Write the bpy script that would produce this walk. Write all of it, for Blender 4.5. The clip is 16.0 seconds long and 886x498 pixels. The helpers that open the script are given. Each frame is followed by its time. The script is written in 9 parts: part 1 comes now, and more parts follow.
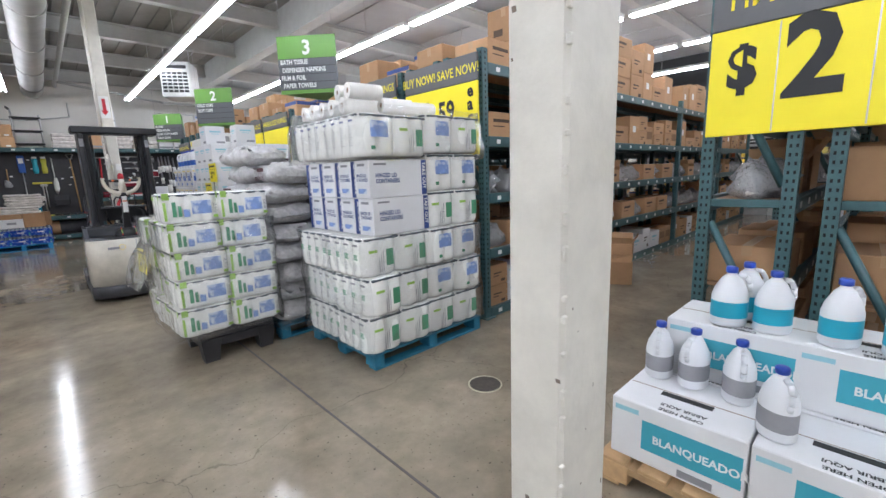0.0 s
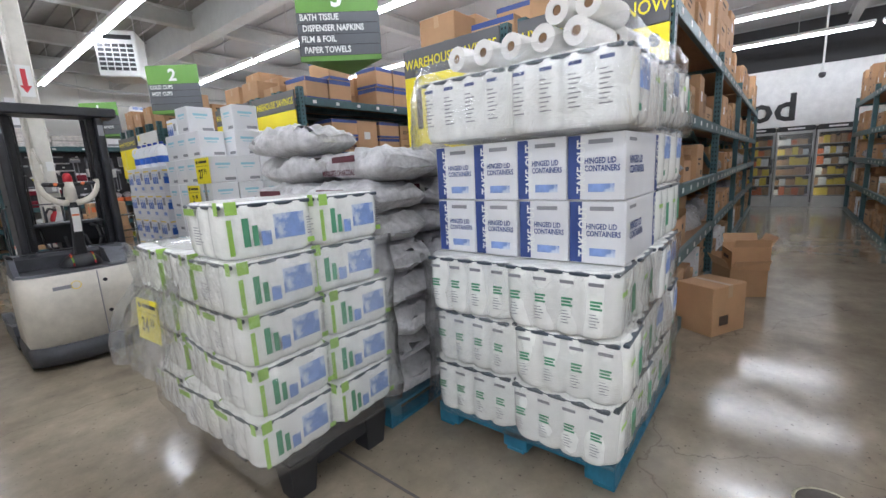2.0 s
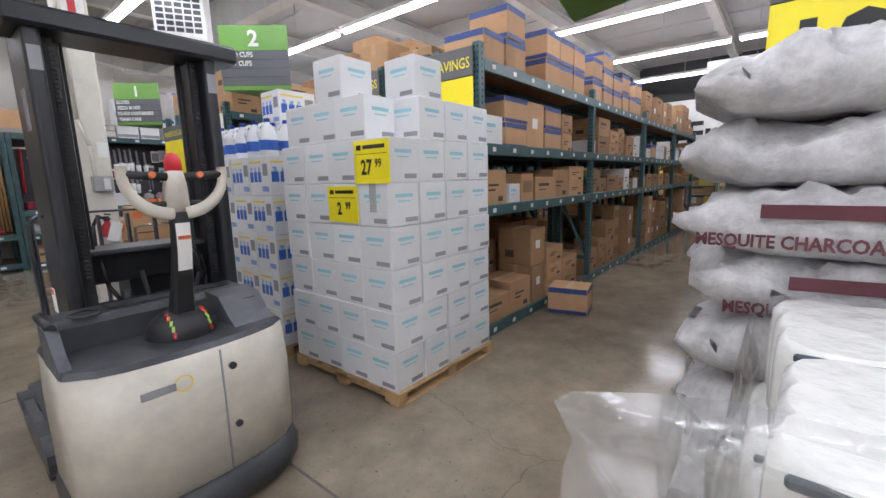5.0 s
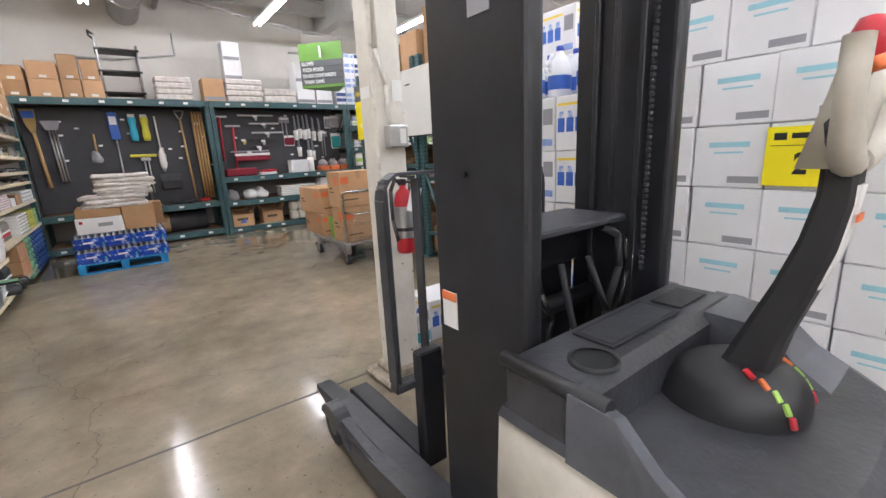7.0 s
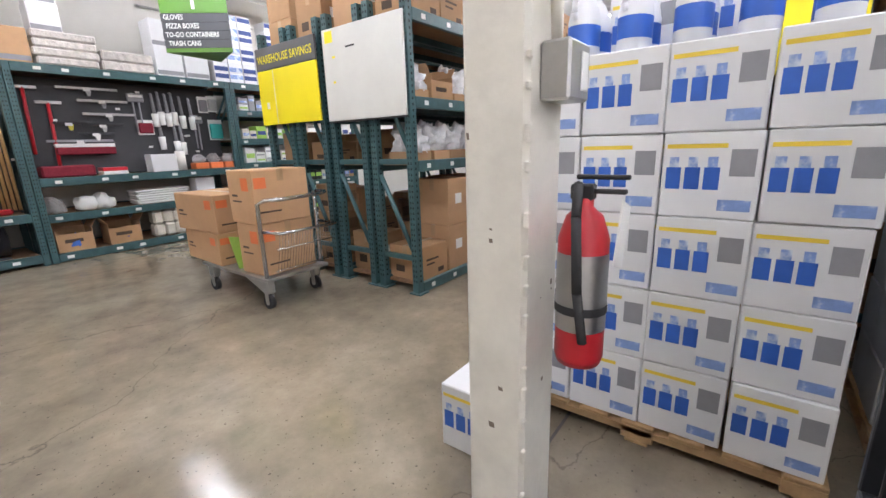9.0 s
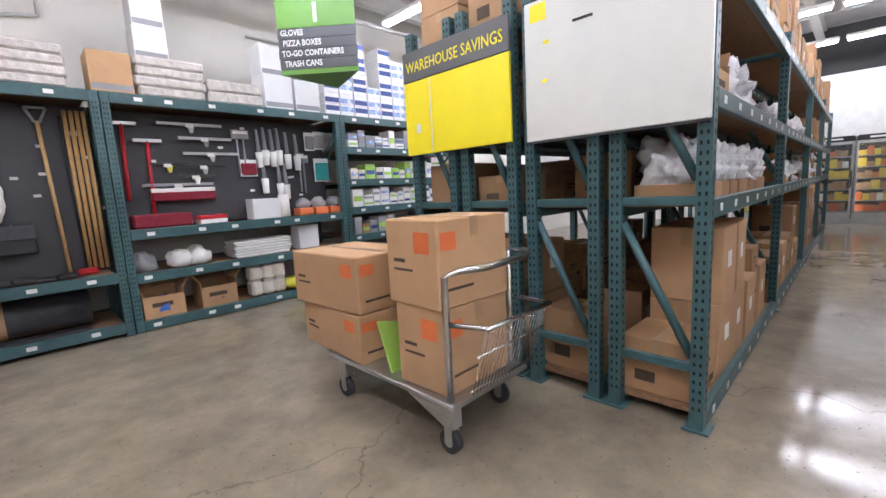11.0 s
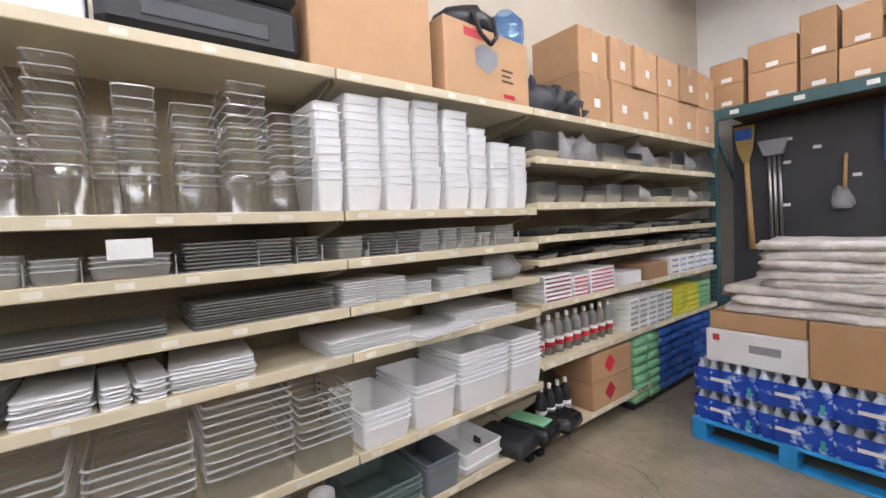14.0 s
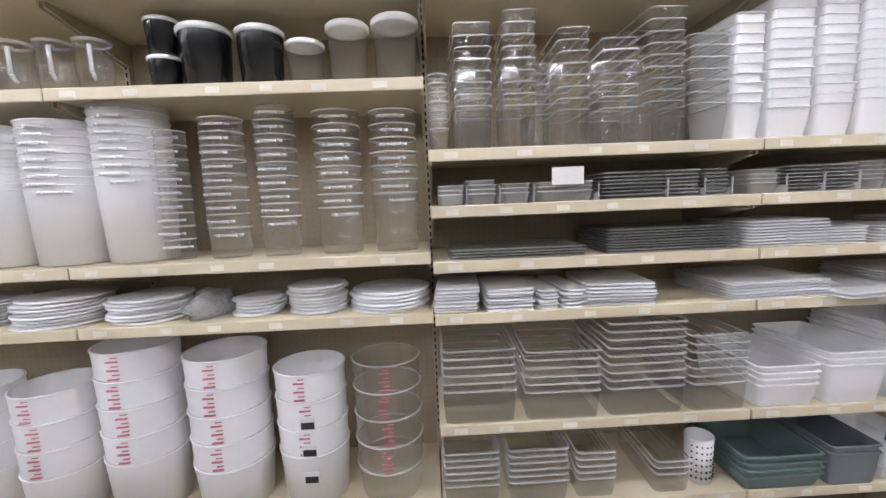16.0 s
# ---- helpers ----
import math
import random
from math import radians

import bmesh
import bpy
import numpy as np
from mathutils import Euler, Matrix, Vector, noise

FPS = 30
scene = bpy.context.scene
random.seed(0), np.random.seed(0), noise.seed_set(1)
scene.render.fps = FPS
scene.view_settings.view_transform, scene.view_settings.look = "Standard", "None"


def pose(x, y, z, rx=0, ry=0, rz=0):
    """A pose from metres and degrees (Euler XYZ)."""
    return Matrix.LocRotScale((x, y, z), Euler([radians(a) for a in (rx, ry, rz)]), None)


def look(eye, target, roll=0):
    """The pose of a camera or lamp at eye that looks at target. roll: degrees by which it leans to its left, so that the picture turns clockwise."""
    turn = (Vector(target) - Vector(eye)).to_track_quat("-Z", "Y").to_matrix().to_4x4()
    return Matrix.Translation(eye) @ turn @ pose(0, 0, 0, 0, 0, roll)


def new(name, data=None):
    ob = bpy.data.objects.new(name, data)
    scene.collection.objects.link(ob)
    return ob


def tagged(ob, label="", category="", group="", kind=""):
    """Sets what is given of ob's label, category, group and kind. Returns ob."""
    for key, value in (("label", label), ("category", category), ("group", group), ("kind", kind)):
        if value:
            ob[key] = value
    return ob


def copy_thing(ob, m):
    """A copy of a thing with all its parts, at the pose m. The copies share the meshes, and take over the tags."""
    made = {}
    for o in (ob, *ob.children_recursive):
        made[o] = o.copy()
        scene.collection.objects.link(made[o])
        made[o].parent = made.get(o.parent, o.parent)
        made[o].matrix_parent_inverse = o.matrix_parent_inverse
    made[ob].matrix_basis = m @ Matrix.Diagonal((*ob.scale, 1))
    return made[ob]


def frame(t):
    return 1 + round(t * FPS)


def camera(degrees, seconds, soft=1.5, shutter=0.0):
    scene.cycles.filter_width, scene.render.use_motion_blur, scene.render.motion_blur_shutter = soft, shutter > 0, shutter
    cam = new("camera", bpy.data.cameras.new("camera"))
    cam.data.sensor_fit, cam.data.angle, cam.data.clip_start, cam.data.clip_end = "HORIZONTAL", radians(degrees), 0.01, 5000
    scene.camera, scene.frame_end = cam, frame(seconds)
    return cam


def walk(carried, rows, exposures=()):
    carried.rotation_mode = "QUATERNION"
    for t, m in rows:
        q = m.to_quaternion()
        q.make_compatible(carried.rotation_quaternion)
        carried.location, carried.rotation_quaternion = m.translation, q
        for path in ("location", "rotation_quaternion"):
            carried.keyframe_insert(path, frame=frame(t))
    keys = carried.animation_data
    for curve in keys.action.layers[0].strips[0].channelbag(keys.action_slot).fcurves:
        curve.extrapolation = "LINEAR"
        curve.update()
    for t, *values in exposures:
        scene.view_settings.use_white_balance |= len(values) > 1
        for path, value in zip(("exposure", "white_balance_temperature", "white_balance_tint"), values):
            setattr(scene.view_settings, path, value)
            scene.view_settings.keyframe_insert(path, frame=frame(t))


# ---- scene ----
PATH = [
    (0, (0.214, -0.336, 1.497), (1.563, 1.097, 1.139), -2.0),
    (0.5, (0.188, 0.202, 1.45), (1.498, 1.656, 1.04), -2.8),
    (1, (0.113, 0.739, 1.457), (1.456, 2.17, 1.073), -2.9),
    (1.5, (0.091, 1.216, 1.471), (1.553, 2.524, 1.082), -2.5),
    (2, (0.142, 1.762, 1.491), (1.669, 2.999, 1.12), -3.1),
    (2.5, (0.16, 2.278, 1.511), (1.765, 3.43, 1.204), -2.9),
    (3, (0.193, 2.74, 1.53), (1.825, 3.85, 1.204), -3.5),
    (5.3, (0.301, 4.791, 1.494), (1.789, 6.08, 1.146), -0.9),
    (5.5, (0.256, 4.97, 1.498), (1.698, 6.304, 1.121), -0.9),
    (6, (0.111, 5.418, 1.454), (1.404, 6.882, 1.023), -1.5),
    (6.5, (-0.021, 5.909, 1.459), (1.104, 7.495, 0.993), -2.4),
    (7, (-0.108, 6.359, 1.439), (1.052, 7.921, 0.979), -2.8),
    (7.5, (-0.103, 6.792, 1.431), (1.186, 8.25, 0.972), -2.7),
    (8, (0.006, 7.264, 1.453), (1.446, 8.568, 0.979), -1.9),
    (8.2, (0.051, 7.431, 1.441), (1.555, 8.646, 0.929), -1.5),
    (10.3, (0.559, 9.353, 1.342), (2.13, 10.52, 0.93), -2.9),
    (10.5, (0.616, 9.568, 1.348), (2.141, 10.809, 0.983), -3.2),
    (11, (0.681, 10.044, 1.369), (2.084, 11.441, 1.089), -3.1),
    (11.5, (0.731, 10.468, 1.409), (1.899, 12.079, 1.201), -3.3),
    (12, (0.781, 10.802, 1.451), (1.542, 12.648, 1.334), -3.0),
    (12.5, (0.739, 10.933, 1.495), (0.862, 12.927, 1.399), -2.5),
    (13, (0.595, 10.94, 1.49), (-0.145, 12.788, 1.296), -3.6),
    (13.5, (0.485, 10.887, 1.497), (-0.833, 12.38, 1.311), -4.0),
    (14, (0.44, 10.759, 1.504), (-1.154, 11.964, 1.404), -2.9),
    (14.5, (0.405, 10.673, 1.49), (-1.332, 11.661, 1.405), -1.6),
    (15, (0.398, 10.566, 1.48), (-1.438, 11.348, 1.358), -1.1),
    (15.5, (0.379, 10.419, 1.454), (-1.555, 10.897, 1.275), -1.4),
    (16, (0.321, 10.246, 1.42), (-1.664, 10.306, 1.182), -2.3),
]
EXPOSURES = [(0, -0.22, 6050, 15), (2, -0.34, 6100, 15), (3, -0.5, 6150, 15), (5.5, -0.04, 6300, 18), (7, 0.34, 6500, 18), (8, 0.46, 6450, 17), (10.5, 0.52, 6250, 20), (12, 0.43, 6150, 20), (13, 0.36, 6550, 20), (14.5, 0.36, 6350, 19), (16, 0.31, 6200, 20)]
cam = camera(93.2, 16.0)
walk(cam, [(t, look(eye, aim, lean)) for t, eye, aim, lean in PATH], exposures=EXPOSURES)

# ---- world and lamps ----
world = bpy.data.worlds.new("world")
scene.world = world
world.use_nodes = True
world.node_tree.nodes["Background"].inputs[0].default_value = (0.85, 0.9, 1.0, 1)
world.node_tree.nodes["Background"].inputs[1].default_value = 0.02
TUBE_STRENGTH = 40.0


# ---- materials ----
def mat(name, color, rough=0.6, metal=0.0, var=0.12, scale=6.0, bump=0.0, bump_scale=60.0, rand=0.0, island=0.0, spec=0.5, coat=0.0, dark=None):
    """Procedural surface: base colour with coarse and fine variation, bump, and shifts per object or per piece."""
    m = bpy.data.materials.new(name)
    m.use_nodes = True
    nt = m.node_tree
    b = nt.nodes["Principled BSDF"]
    b.inputs["Roughness"].default_value = rough
    b.inputs["Metallic"].default_value = metal
    b.inputs["Specular IOR Level"].default_value = spec
    b.inputs["Coat Weight"].default_value = coat
    tc = nt.nodes.new("ShaderNodeTexCoord")
    col = None
    n1 = nt.nodes.new("ShaderNodeTexNoise")
    n1.inputs["Scale"].default_value = scale
    n1.inputs["Detail"].default_value = 6
    n1.inputs["Roughness"].default_value = 0.65
    nt.links.new(tc.outputs["Object"], n1.inputs["Vector"])
    ramp = nt.nodes.new("ShaderNodeMapRange")
    ramp.inputs[1].default_value, ramp.inputs[2].default_value = 0.3, 0.7
    ramp.inputs[3].default_value, ramp.inputs[4].default_value = 1 - var, 1 + var * 0.5
    nt.links.new(n1.outputs["Fac"], ramp.inputs[0])
    value = ramp.outputs[0]
    for kind, amount in (("obj", rand), ("isl", island)):
        if amount:
            if kind == "obj":
                o = nt.nodes.new("ShaderNodeObjectInfo").outputs["Random"]
            else:
                o = nt.nodes.new("ShaderNodeNewGeometry").outputs["Random Per Island"]
            r = nt.nodes.new("ShaderNodeMapRange")
            r.inputs[3].default_value, r.inputs[4].default_value = 1 - amount, 1 + amount * 0.6
            nt.links.new(o, r.inputs[0])
            mu = nt.nodes.new("ShaderNodeMath")
            mu.operation = "MULTIPLY"
            nt.links.new(value, mu.inputs[0])
            nt.links.new(r.outputs[0], mu.inputs[1])
            value = mu.outputs[0]
    mix = nt.nodes.new("ShaderNodeVectorMath")
    mix.operation = "SCALE"
    mix.inputs[0].default_value = color[:3]
    nt.links.new(value, mix.inputs["Scale"])
    nt.links.new(mix.outputs[0], b.inputs["Base Color"])
    if bump:
        n2 = nt.nodes.new("ShaderNodeTexNoise")
        n2.inputs["Scale"].default_value = bump_scale
        n2.inputs["Detail"].default_value = 4
        nt.links.new(tc.outputs["Object"], n2.inputs["Vector"])
        bp = nt.nodes.new("ShaderNodeBump")
        bp.inputs["Strength"].default_value = bump
        bp.inputs["Distance"].default_value = 0.01
        nt.links.new(n2.outputs["Fac"], bp.inputs["Height"])
        nt.links.new(bp.outputs[0], b.inputs["Normal"])
    return m


def film(name, tint, clear=0.75, rough=0.1, haze=0.5, bump=0.0, bump_scale=25.0, haze_color=(0.8, 0.8, 0.8), gloss=0.05, through_light=0.5):
    """Thin clear plastic: mostly see-through, a faint milky body, glossy skin."""
    m = bpy.data.materials.new(name)
    m.use_nodes = True
    nt = m.node_tree
    for n in list(nt.nodes):
        if n.type != "OUTPUT_MATERIAL":
            nt.nodes.remove(n)
    out = nt.nodes["Material Output"]
    tr = nt.nodes.new("ShaderNodeBsdfTransparent")
    tr.inputs[0].default_value = (*tint, 1)
    df = nt.nodes.new("ShaderNodeBsdfDiffuse")
    df.inputs[0].default_value = (*haze_color, 1)
    tl = nt.nodes.new("ShaderNodeBsdfTranslucent")
    tl.inputs[0].default_value = (*haze_color, 1)
    mx = nt.nodes.new("ShaderNodeMixShader")
    mx.inputs[0].default_value = through_light
    nt.links.new(df.outputs[0], mx.inputs[1])
    nt.links.new(tl.outputs[0], mx.inputs[2])
    m1 = nt.nodes.new("ShaderNodeMixShader")
    m1.inputs[0].default_value = 1 - clear
    nt.links.new(tr.outputs[0], m1.inputs[1])
    nt.links.new(mx.outputs[0], m1.inputs[2])
    gl = nt.nodes.new("ShaderNodeBsdfGlossy")
    gl.inputs["Roughness"].default_value = rough
    fr = nt.nodes.new("ShaderNodeLayerWeight")
    fr.inputs[0].default_value = 0.5
    pw = nt.nodes.new("ShaderNodeMath")
    pw.operation = "POWER"
    pw.inputs[1].default_value = 3.0
    nt.links.new(fr.outputs["Facing"], pw.inputs[0])
    sc = nt.nodes.new("ShaderNodeMath")
    sc.operation = "MULTIPLY_ADD"
    sc.inputs[1].default_value, sc.inputs[2].default_value = 0.6, gloss
    nt.links.new(pw.outputs[0], sc.inputs[0])
    m2 = nt.nodes.new("ShaderNodeMixShader")
    nt.links.new(sc.outputs[0], m2.inputs[0])
    nt.links.new(m1.outputs[0], m2.inputs[1])
    nt.links.new(gl.outputs[0], m2.inputs[2])
    nt.links.new(m2.outputs[0], out.inputs[0])
    if bump:
        tc = nt.nodes.new("ShaderNodeTexCoord")
        no = nt.nodes.new("ShaderNodeTexNoise")
        no.inputs["Scale"].default_value = bump_scale
        no.inputs["Detail"].default_value = 3
        no.inputs["Distortion"].default_value = 1.5
        nt.links.new(tc.outputs["Object"], no.inputs["Vector"])
        bp = nt.nodes.new("ShaderNodeBump")
        bp.inputs["Strength"].default_value = bump
        bp.inputs["Distance"].default_value = 0.03
        nt.links.new(no.outputs["Fac"], bp.inputs["Height"])
        for n in (gl, fr):
            nt.links.new(bp.outputs[0], n.inputs["Normal"])
    return m


def two_tone(m, second, scale, low, high):
    """Breaks a surface into patches of a second printed colour."""
    nt = m.node_tree
    b = nt.nodes["Principled BSDF"]
    base = b.inputs["Base Color"].links[0].from_socket
    n = nt.nodes.new("ShaderNodeTexNoise")
    n.inputs["Scale"].default_value, n.inputs["Detail"].default_value = scale, 3
    nt.links.new(nt.nodes["Texture Coordinate"].outputs["Object"], n.inputs["Vector"])
    r = nt.nodes.new("ShaderNodeMapRange")
    r.inputs[1].default_value, r.inputs[2].default_value = low, high
    nt.links.new(n.outputs["Fac"], r.inputs[0])
    mx = nt.nodes.new("ShaderNodeMix")
    mx.data_type = "RGBA"
    nt.links.new(r.outputs[0], mx.inputs["Factor"])
    for sock in mx.inputs:
        if sock.type == "RGBA" and sock.name == "A":
            nt.links.new(base, sock)
        if sock.type == "RGBA" and sock.name == "B":
            sock.default_value = (*second, 1)
    for sock in mx.outputs:
        if sock.type == "RGBA":
            nt.links.new(sock, b.inputs["Base Color"])
    return m


def floor_material():
    """Polished, stained concrete with drifting patches, fine speckle and hairline cracks."""
    m = mat("polished_concrete", (0.3, 0.25, 0.182), rough=0.14, var=0.42, scale=0.55, spec=0.58)
    nt = m.node_tree
    b = nt.nodes["Principled BSDF"]
    tc = nt.nodes["Texture Coordinate"]
    base = b.inputs["Base Color"].links[0].from_socket
    n2 = nt.nodes.new("ShaderNodeTexNoise")
    n2.inputs["Scale"].default_value, n2.inputs["Detail"].default_value, n2.inputs["Roughness"].default_value = 3.2, 10, 0.7
    nt.links.new(tc.outputs["Object"], n2.inputs["Vector"])
    r2 = nt.nodes.new("ShaderNodeMapRange")
    r2.inputs[1].default_value, r2.inputs[2].default_value, r2.inputs[3].default_value, r2.inputs[4].default_value = 0.25, 0.75, 0.68, 1.22
    nt.links.new(n2.outputs["Fac"], r2.inputs[0])
    v1 = nt.nodes.new("ShaderNodeVectorMath")
    v1.operation = "SCALE"
    nt.links.new(base, v1.inputs[0])
    nt.links.new(r2.outputs[0], v1.inputs["Scale"])
    # hairline cracks
    warp = nt.nodes.new("ShaderNodeTexNoise")
    warp.inputs["Scale"].default_value, warp.inputs["Detail"].default_value = 1.6, 6
    nt.links.new(tc.outputs["Object"], warp.inputs["Vector"])
    wv = nt.nodes.new("ShaderNodeVectorMath")
    wv.operation = "MULTIPLY_ADD"
    wv.inputs[1].default_value = (0.7, 0.7, 0)
    nt.links.new(warp.outputs["Color"], wv.inputs[0])
    nt.links.new(tc.outputs["Object"], wv.inputs[2])
    vo = nt.nodes.new("ShaderNodeTexVoronoi")
    vo.feature = "DISTANCE_TO_EDGE"
    vo.inputs["Scale"].default_value = 0.3
    nt.links.new(wv.outputs[0], vo.inputs["Vector"])
    cr = nt.nodes.new("ShaderNodeMapRange")
    cr.inputs[1].default_value, cr.inputs[2].default_value, cr.inputs[3].default_value, cr.inputs[4].default_value = 0.0, 0.0014, 0.6, 1.0
    nt.links.new(vo.outputs["Distance"], cr.inputs[0])
    # speckle of grit
    sp = nt.nodes.new("ShaderNodeTexNoise")
    sp.inputs["Scale"].default_value, sp.inputs["Detail"].default_value = 45, 2
    nt.links.new(tc.outputs["Object"], sp.inputs["Vector"])
    sr = nt.nodes.new("ShaderNodeMapRange")
    sr.inputs[1].default_value, sr.inputs[2].default_value, sr.inputs[3].default_value, sr.inputs[4].default_value = 0.67, 0.73, 1.0, 0.4
    nt.links.new(sp.outputs["Fac"], sr.inputs[0])
    mm = nt.nodes.new("ShaderNodeMath")
    mm.operation = "MULTIPLY"
    nt.links.new(cr.outputs[0], mm.inputs[0])
    nt.links.new(sr.outputs[0], mm.inputs[1])
    v2 = nt.nodes.new("ShaderNodeVectorMath")
    v2.operation = "SCALE"
    nt.links.new(v1.outputs[0], v2.inputs[0])
    nt.links.new(mm.outputs[0], v2.inputs["Scale"])
    nt.links.new(v2.outputs[0], b.inputs["Base Color"])
    rr = nt.nodes.new("ShaderNodeMapRange")
    rr.inputs[1].default_value, rr.inputs[2].default_value, rr.inputs[3].default_value, rr.inputs[4].default_value = 0.3, 0.7, 0.07, 0.2
    nt.links.new(n2.outputs["Fac"], rr.inputs[0])
    nt.links.new(rr.outputs[0], b.inputs["Roughness"])
    bp = nt.nodes.new("ShaderNodeBump")
    bp.inputs["Strength"].default_value, bp.inputs["Distance"].default_value = 0.12, 0.01
    wv2 = nt.nodes.new("ShaderNodeTexNoise")
    wv2.inputs["Scale"].default_value = 2.2
    wv2.inputs["Detail"].default_value = 2
    nt.links.new(tc.outputs["Object"], wv2.inputs["Vector"])
    nt.links.new(wv2.outputs["Fac"], bp.inputs["Height"])
    nt.links.new(bp.outputs[0], b.inputs["Normal"])
    return m


def glow(name, color, strength):
    m = bpy.data.materials.new(name)
    m.use_nodes = True
    b = m.node_tree.nodes["Principled BSDF"]
    b.inputs["Base Color"].default_value = (*color, 1)
    b.inputs["Emission Color"].default_value = (*color, 1)
    b.inputs["Emission Strength"].default_value = strength
    return m


FLOOR = floor_material()
JOINT = mat("joint_filler", (0.09, 0.08, 0.07), 0.8)
WALL = mat("painted_wall", (0.78, 0.76, 0.71), 0.7, var=0.06, scale=1.2, bump=0.1)
WALL_SIDE = mat("tan_wall", (0.5, 0.44, 0.35), 0.75, var=0.1, scale=1.2, bump=0.1)
CEIL = mat("roof_deck", (0.27, 0.255, 0.235), 0.8, var=0.2, scale=1.0)
CEIL_WHITE = mat("white_roof_panel", (0.47, 0.475, 0.48), 0.7, var=0.12, scale=0.8)
BEAM = mat("painted_steel_beam", (0.52, 0.52, 0.5), 0.55, var=0.08)
DUCT = mat("galvanised_duct", (0.42, 0.41, 0.39), 0.55, metal=0.2, var=0.15, scale=2)
PILLAR = mat("chipped_white_paint", (0.68, 0.65, 0.58), 0.5, var=0.14, scale=5, bump=0.35, bump_scale=18)
GRIME = mat("grimy_paint", (0.34, 0.29, 0.22), 0.7, var=0.6, scale=14, bump=0.5, bump_scale=25)
CHIP = mat("bare_chip", (0.18, 0.14, 0.11), 0.8)
TEAL = mat("teal_enamel", (0.04, 0.1, 0.108), 0.42, var=0.25, scale=12, bump=0.06)
TEAL_DARK = mat("teal_enamel_worn", (0.024, 0.062, 0.065), 0.5, var=0.3, scale=10)
HOLE = mat("hole", (0.008, 0.01, 0.01), 0.9)
CHIPBOARD = mat("chipboard", (0.3, 0.17, 0.09), 0.8, var=0.25, scale=30)
CARD = mat("cardboard", (0.42, 0.245, 0.125), 0.85, var=0.1, scale=5, bump=0.05, rand=0.2, island=0.12)
# CARD darkened, with the shade of openings and gaps put into the colour
CARD_DARK = mat("cardboard_inside_shade", (0.25, 0.145, 0.075), 0.9, var=0.1, rand=0.15)
CARD_LIGHT = mat("light_cardboard", (0.5, 0.3, 0.16), 0.85, var=0.08, rand=0.1, island=0.1)
TAPE = mat("packing_tape", (0.4, 0.25, 0.13), 0.3, var=0.08)
INK = mat("brown_ink", (0.07, 0.045, 0.03), 0.8, var=0.1)
BLACK_INK = mat("black_ink", (0.02, 0.02, 0.022), 0.7, var=0.1)
GREY_INK = mat("grey_ink", (0.28, 0.28, 0.3), 0.7)
WHITE_CARD = mat("white_carton", (0.74, 0.74, 0.75), 0.6, var=0.05, scale=4, rand=0.06)
PAPER = mat("paper_label", (0.78, 0.78, 0.76), 0.7, var=0.04)
CYAN = mat("cyan_print", (0.05, 0.36, 0.46), 0.6, var=0.08)
CYAN_PALE = mat("pale_cyan_print", (0.3, 0.58, 0.66), 0.6, var=0.1)
NAVY = mat("navy_print", (0.03, 0.06, 0.22), 0.55, var=0.1)
BLUE = mat("blue_print", (0.03, 0.12, 0.5), 0.45, var=0.12)
BLUE_PALE = two_tone(mat("pale_blue_print", (0.22, 0.33, 0.64), 0.5, var=0.2, scale=20), (0.6, 0.66, 0.74), 16.0, 0.5, 0.62)
GREEN = mat("green_print", (0.08, 0.3, 0.16), 0.55, var=0.15)
LIME = mat("lime_print", (0.33, 0.56, 0.1), 0.5, var=0.15)
YELLOW = mat("yellow_board", (0.86, 0.72, 0.01), 0.45, var=0.05, scale=2)
YELLOW_PRINT = mat("yellow_print", (0.82, 0.6, 0.06), 0.5, var=0.08)
BOARD_GREY = mat("grey_header", (0.1, 0.1, 0.105), 0.5, var=0.08)
SIGN_GREEN = mat("sign_green", (0.11, 0.27, 0.035), 0.45, var=0.06)
SIGN_GREY = mat("sign_grey", (0.085, 0.09, 0.1), 0.45, var=0.06)
SIGN_BLACK = mat("sign_black", (0.015, 0.015, 0.016), 0.6)
WHITE_BOARD = mat("white_board", (0.66, 0.66, 0.62), 0.4, var=0.06, scale=3)
RED = mat("red_plastic", (0.5, 0.02, 0.03), 0.35, var=0.1)
FADED_RED = mat("faded_red_ink", (0.55, 0.16, 0.2), 0.5, var=0.2, scale=40)
RED_CLOTH = mat("red_fibre", (0.22, 0.015, 0.03), 0.9, var=0.3, scale=60, bump=0.4, bump_scale=150)
ORANGE = mat("orange_label", (0.72, 0.17, 0.05), 0.55, var=0.08)
ROLL = mat("paper_roll", (0.8, 0.78, 0.74), 0.85, var=0.08, scale=14, bump=0.2, bump_scale=30, rand=0.05)
PACK = mat("printed_white_film", (0.9, 0.9, 0.86), 0.22, var=0.1, scale=11, bump=0.9, bump_scale=14, rand=0.05)
PACK_DARK = mat("dark_seam", (0.06, 0.08, 0.1), 0.35, var=0.2)
WRAP = film("stretch_wrap", (1.0, 1.0, 1.0), clear=0.95, rough=0.14, bump=0.55, bump_scale=9, gloss=0.16)
TORN = mat("white_torn_film", (0.78, 0.78, 0.8), 0.35, var=0.2, scale=16, bump=1.0, bump_scale=30)
LOOSE_WRAP = film("loose_cloudy_wrap", (0.97, 0.97, 0.97), clear=0.72, rough=0.15, bump=0.4, bump_scale=7, haze_color=(0.92, 0.93, 0.94), gloss=0.14)
BAG_FILM = film("clear_bag", (0.95, 0.95, 0.96), clear=0.45, rough=0.14, bump=1.0, bump_scale=28, haze_color=(0.85, 0.86, 0.88), gloss=0.16)
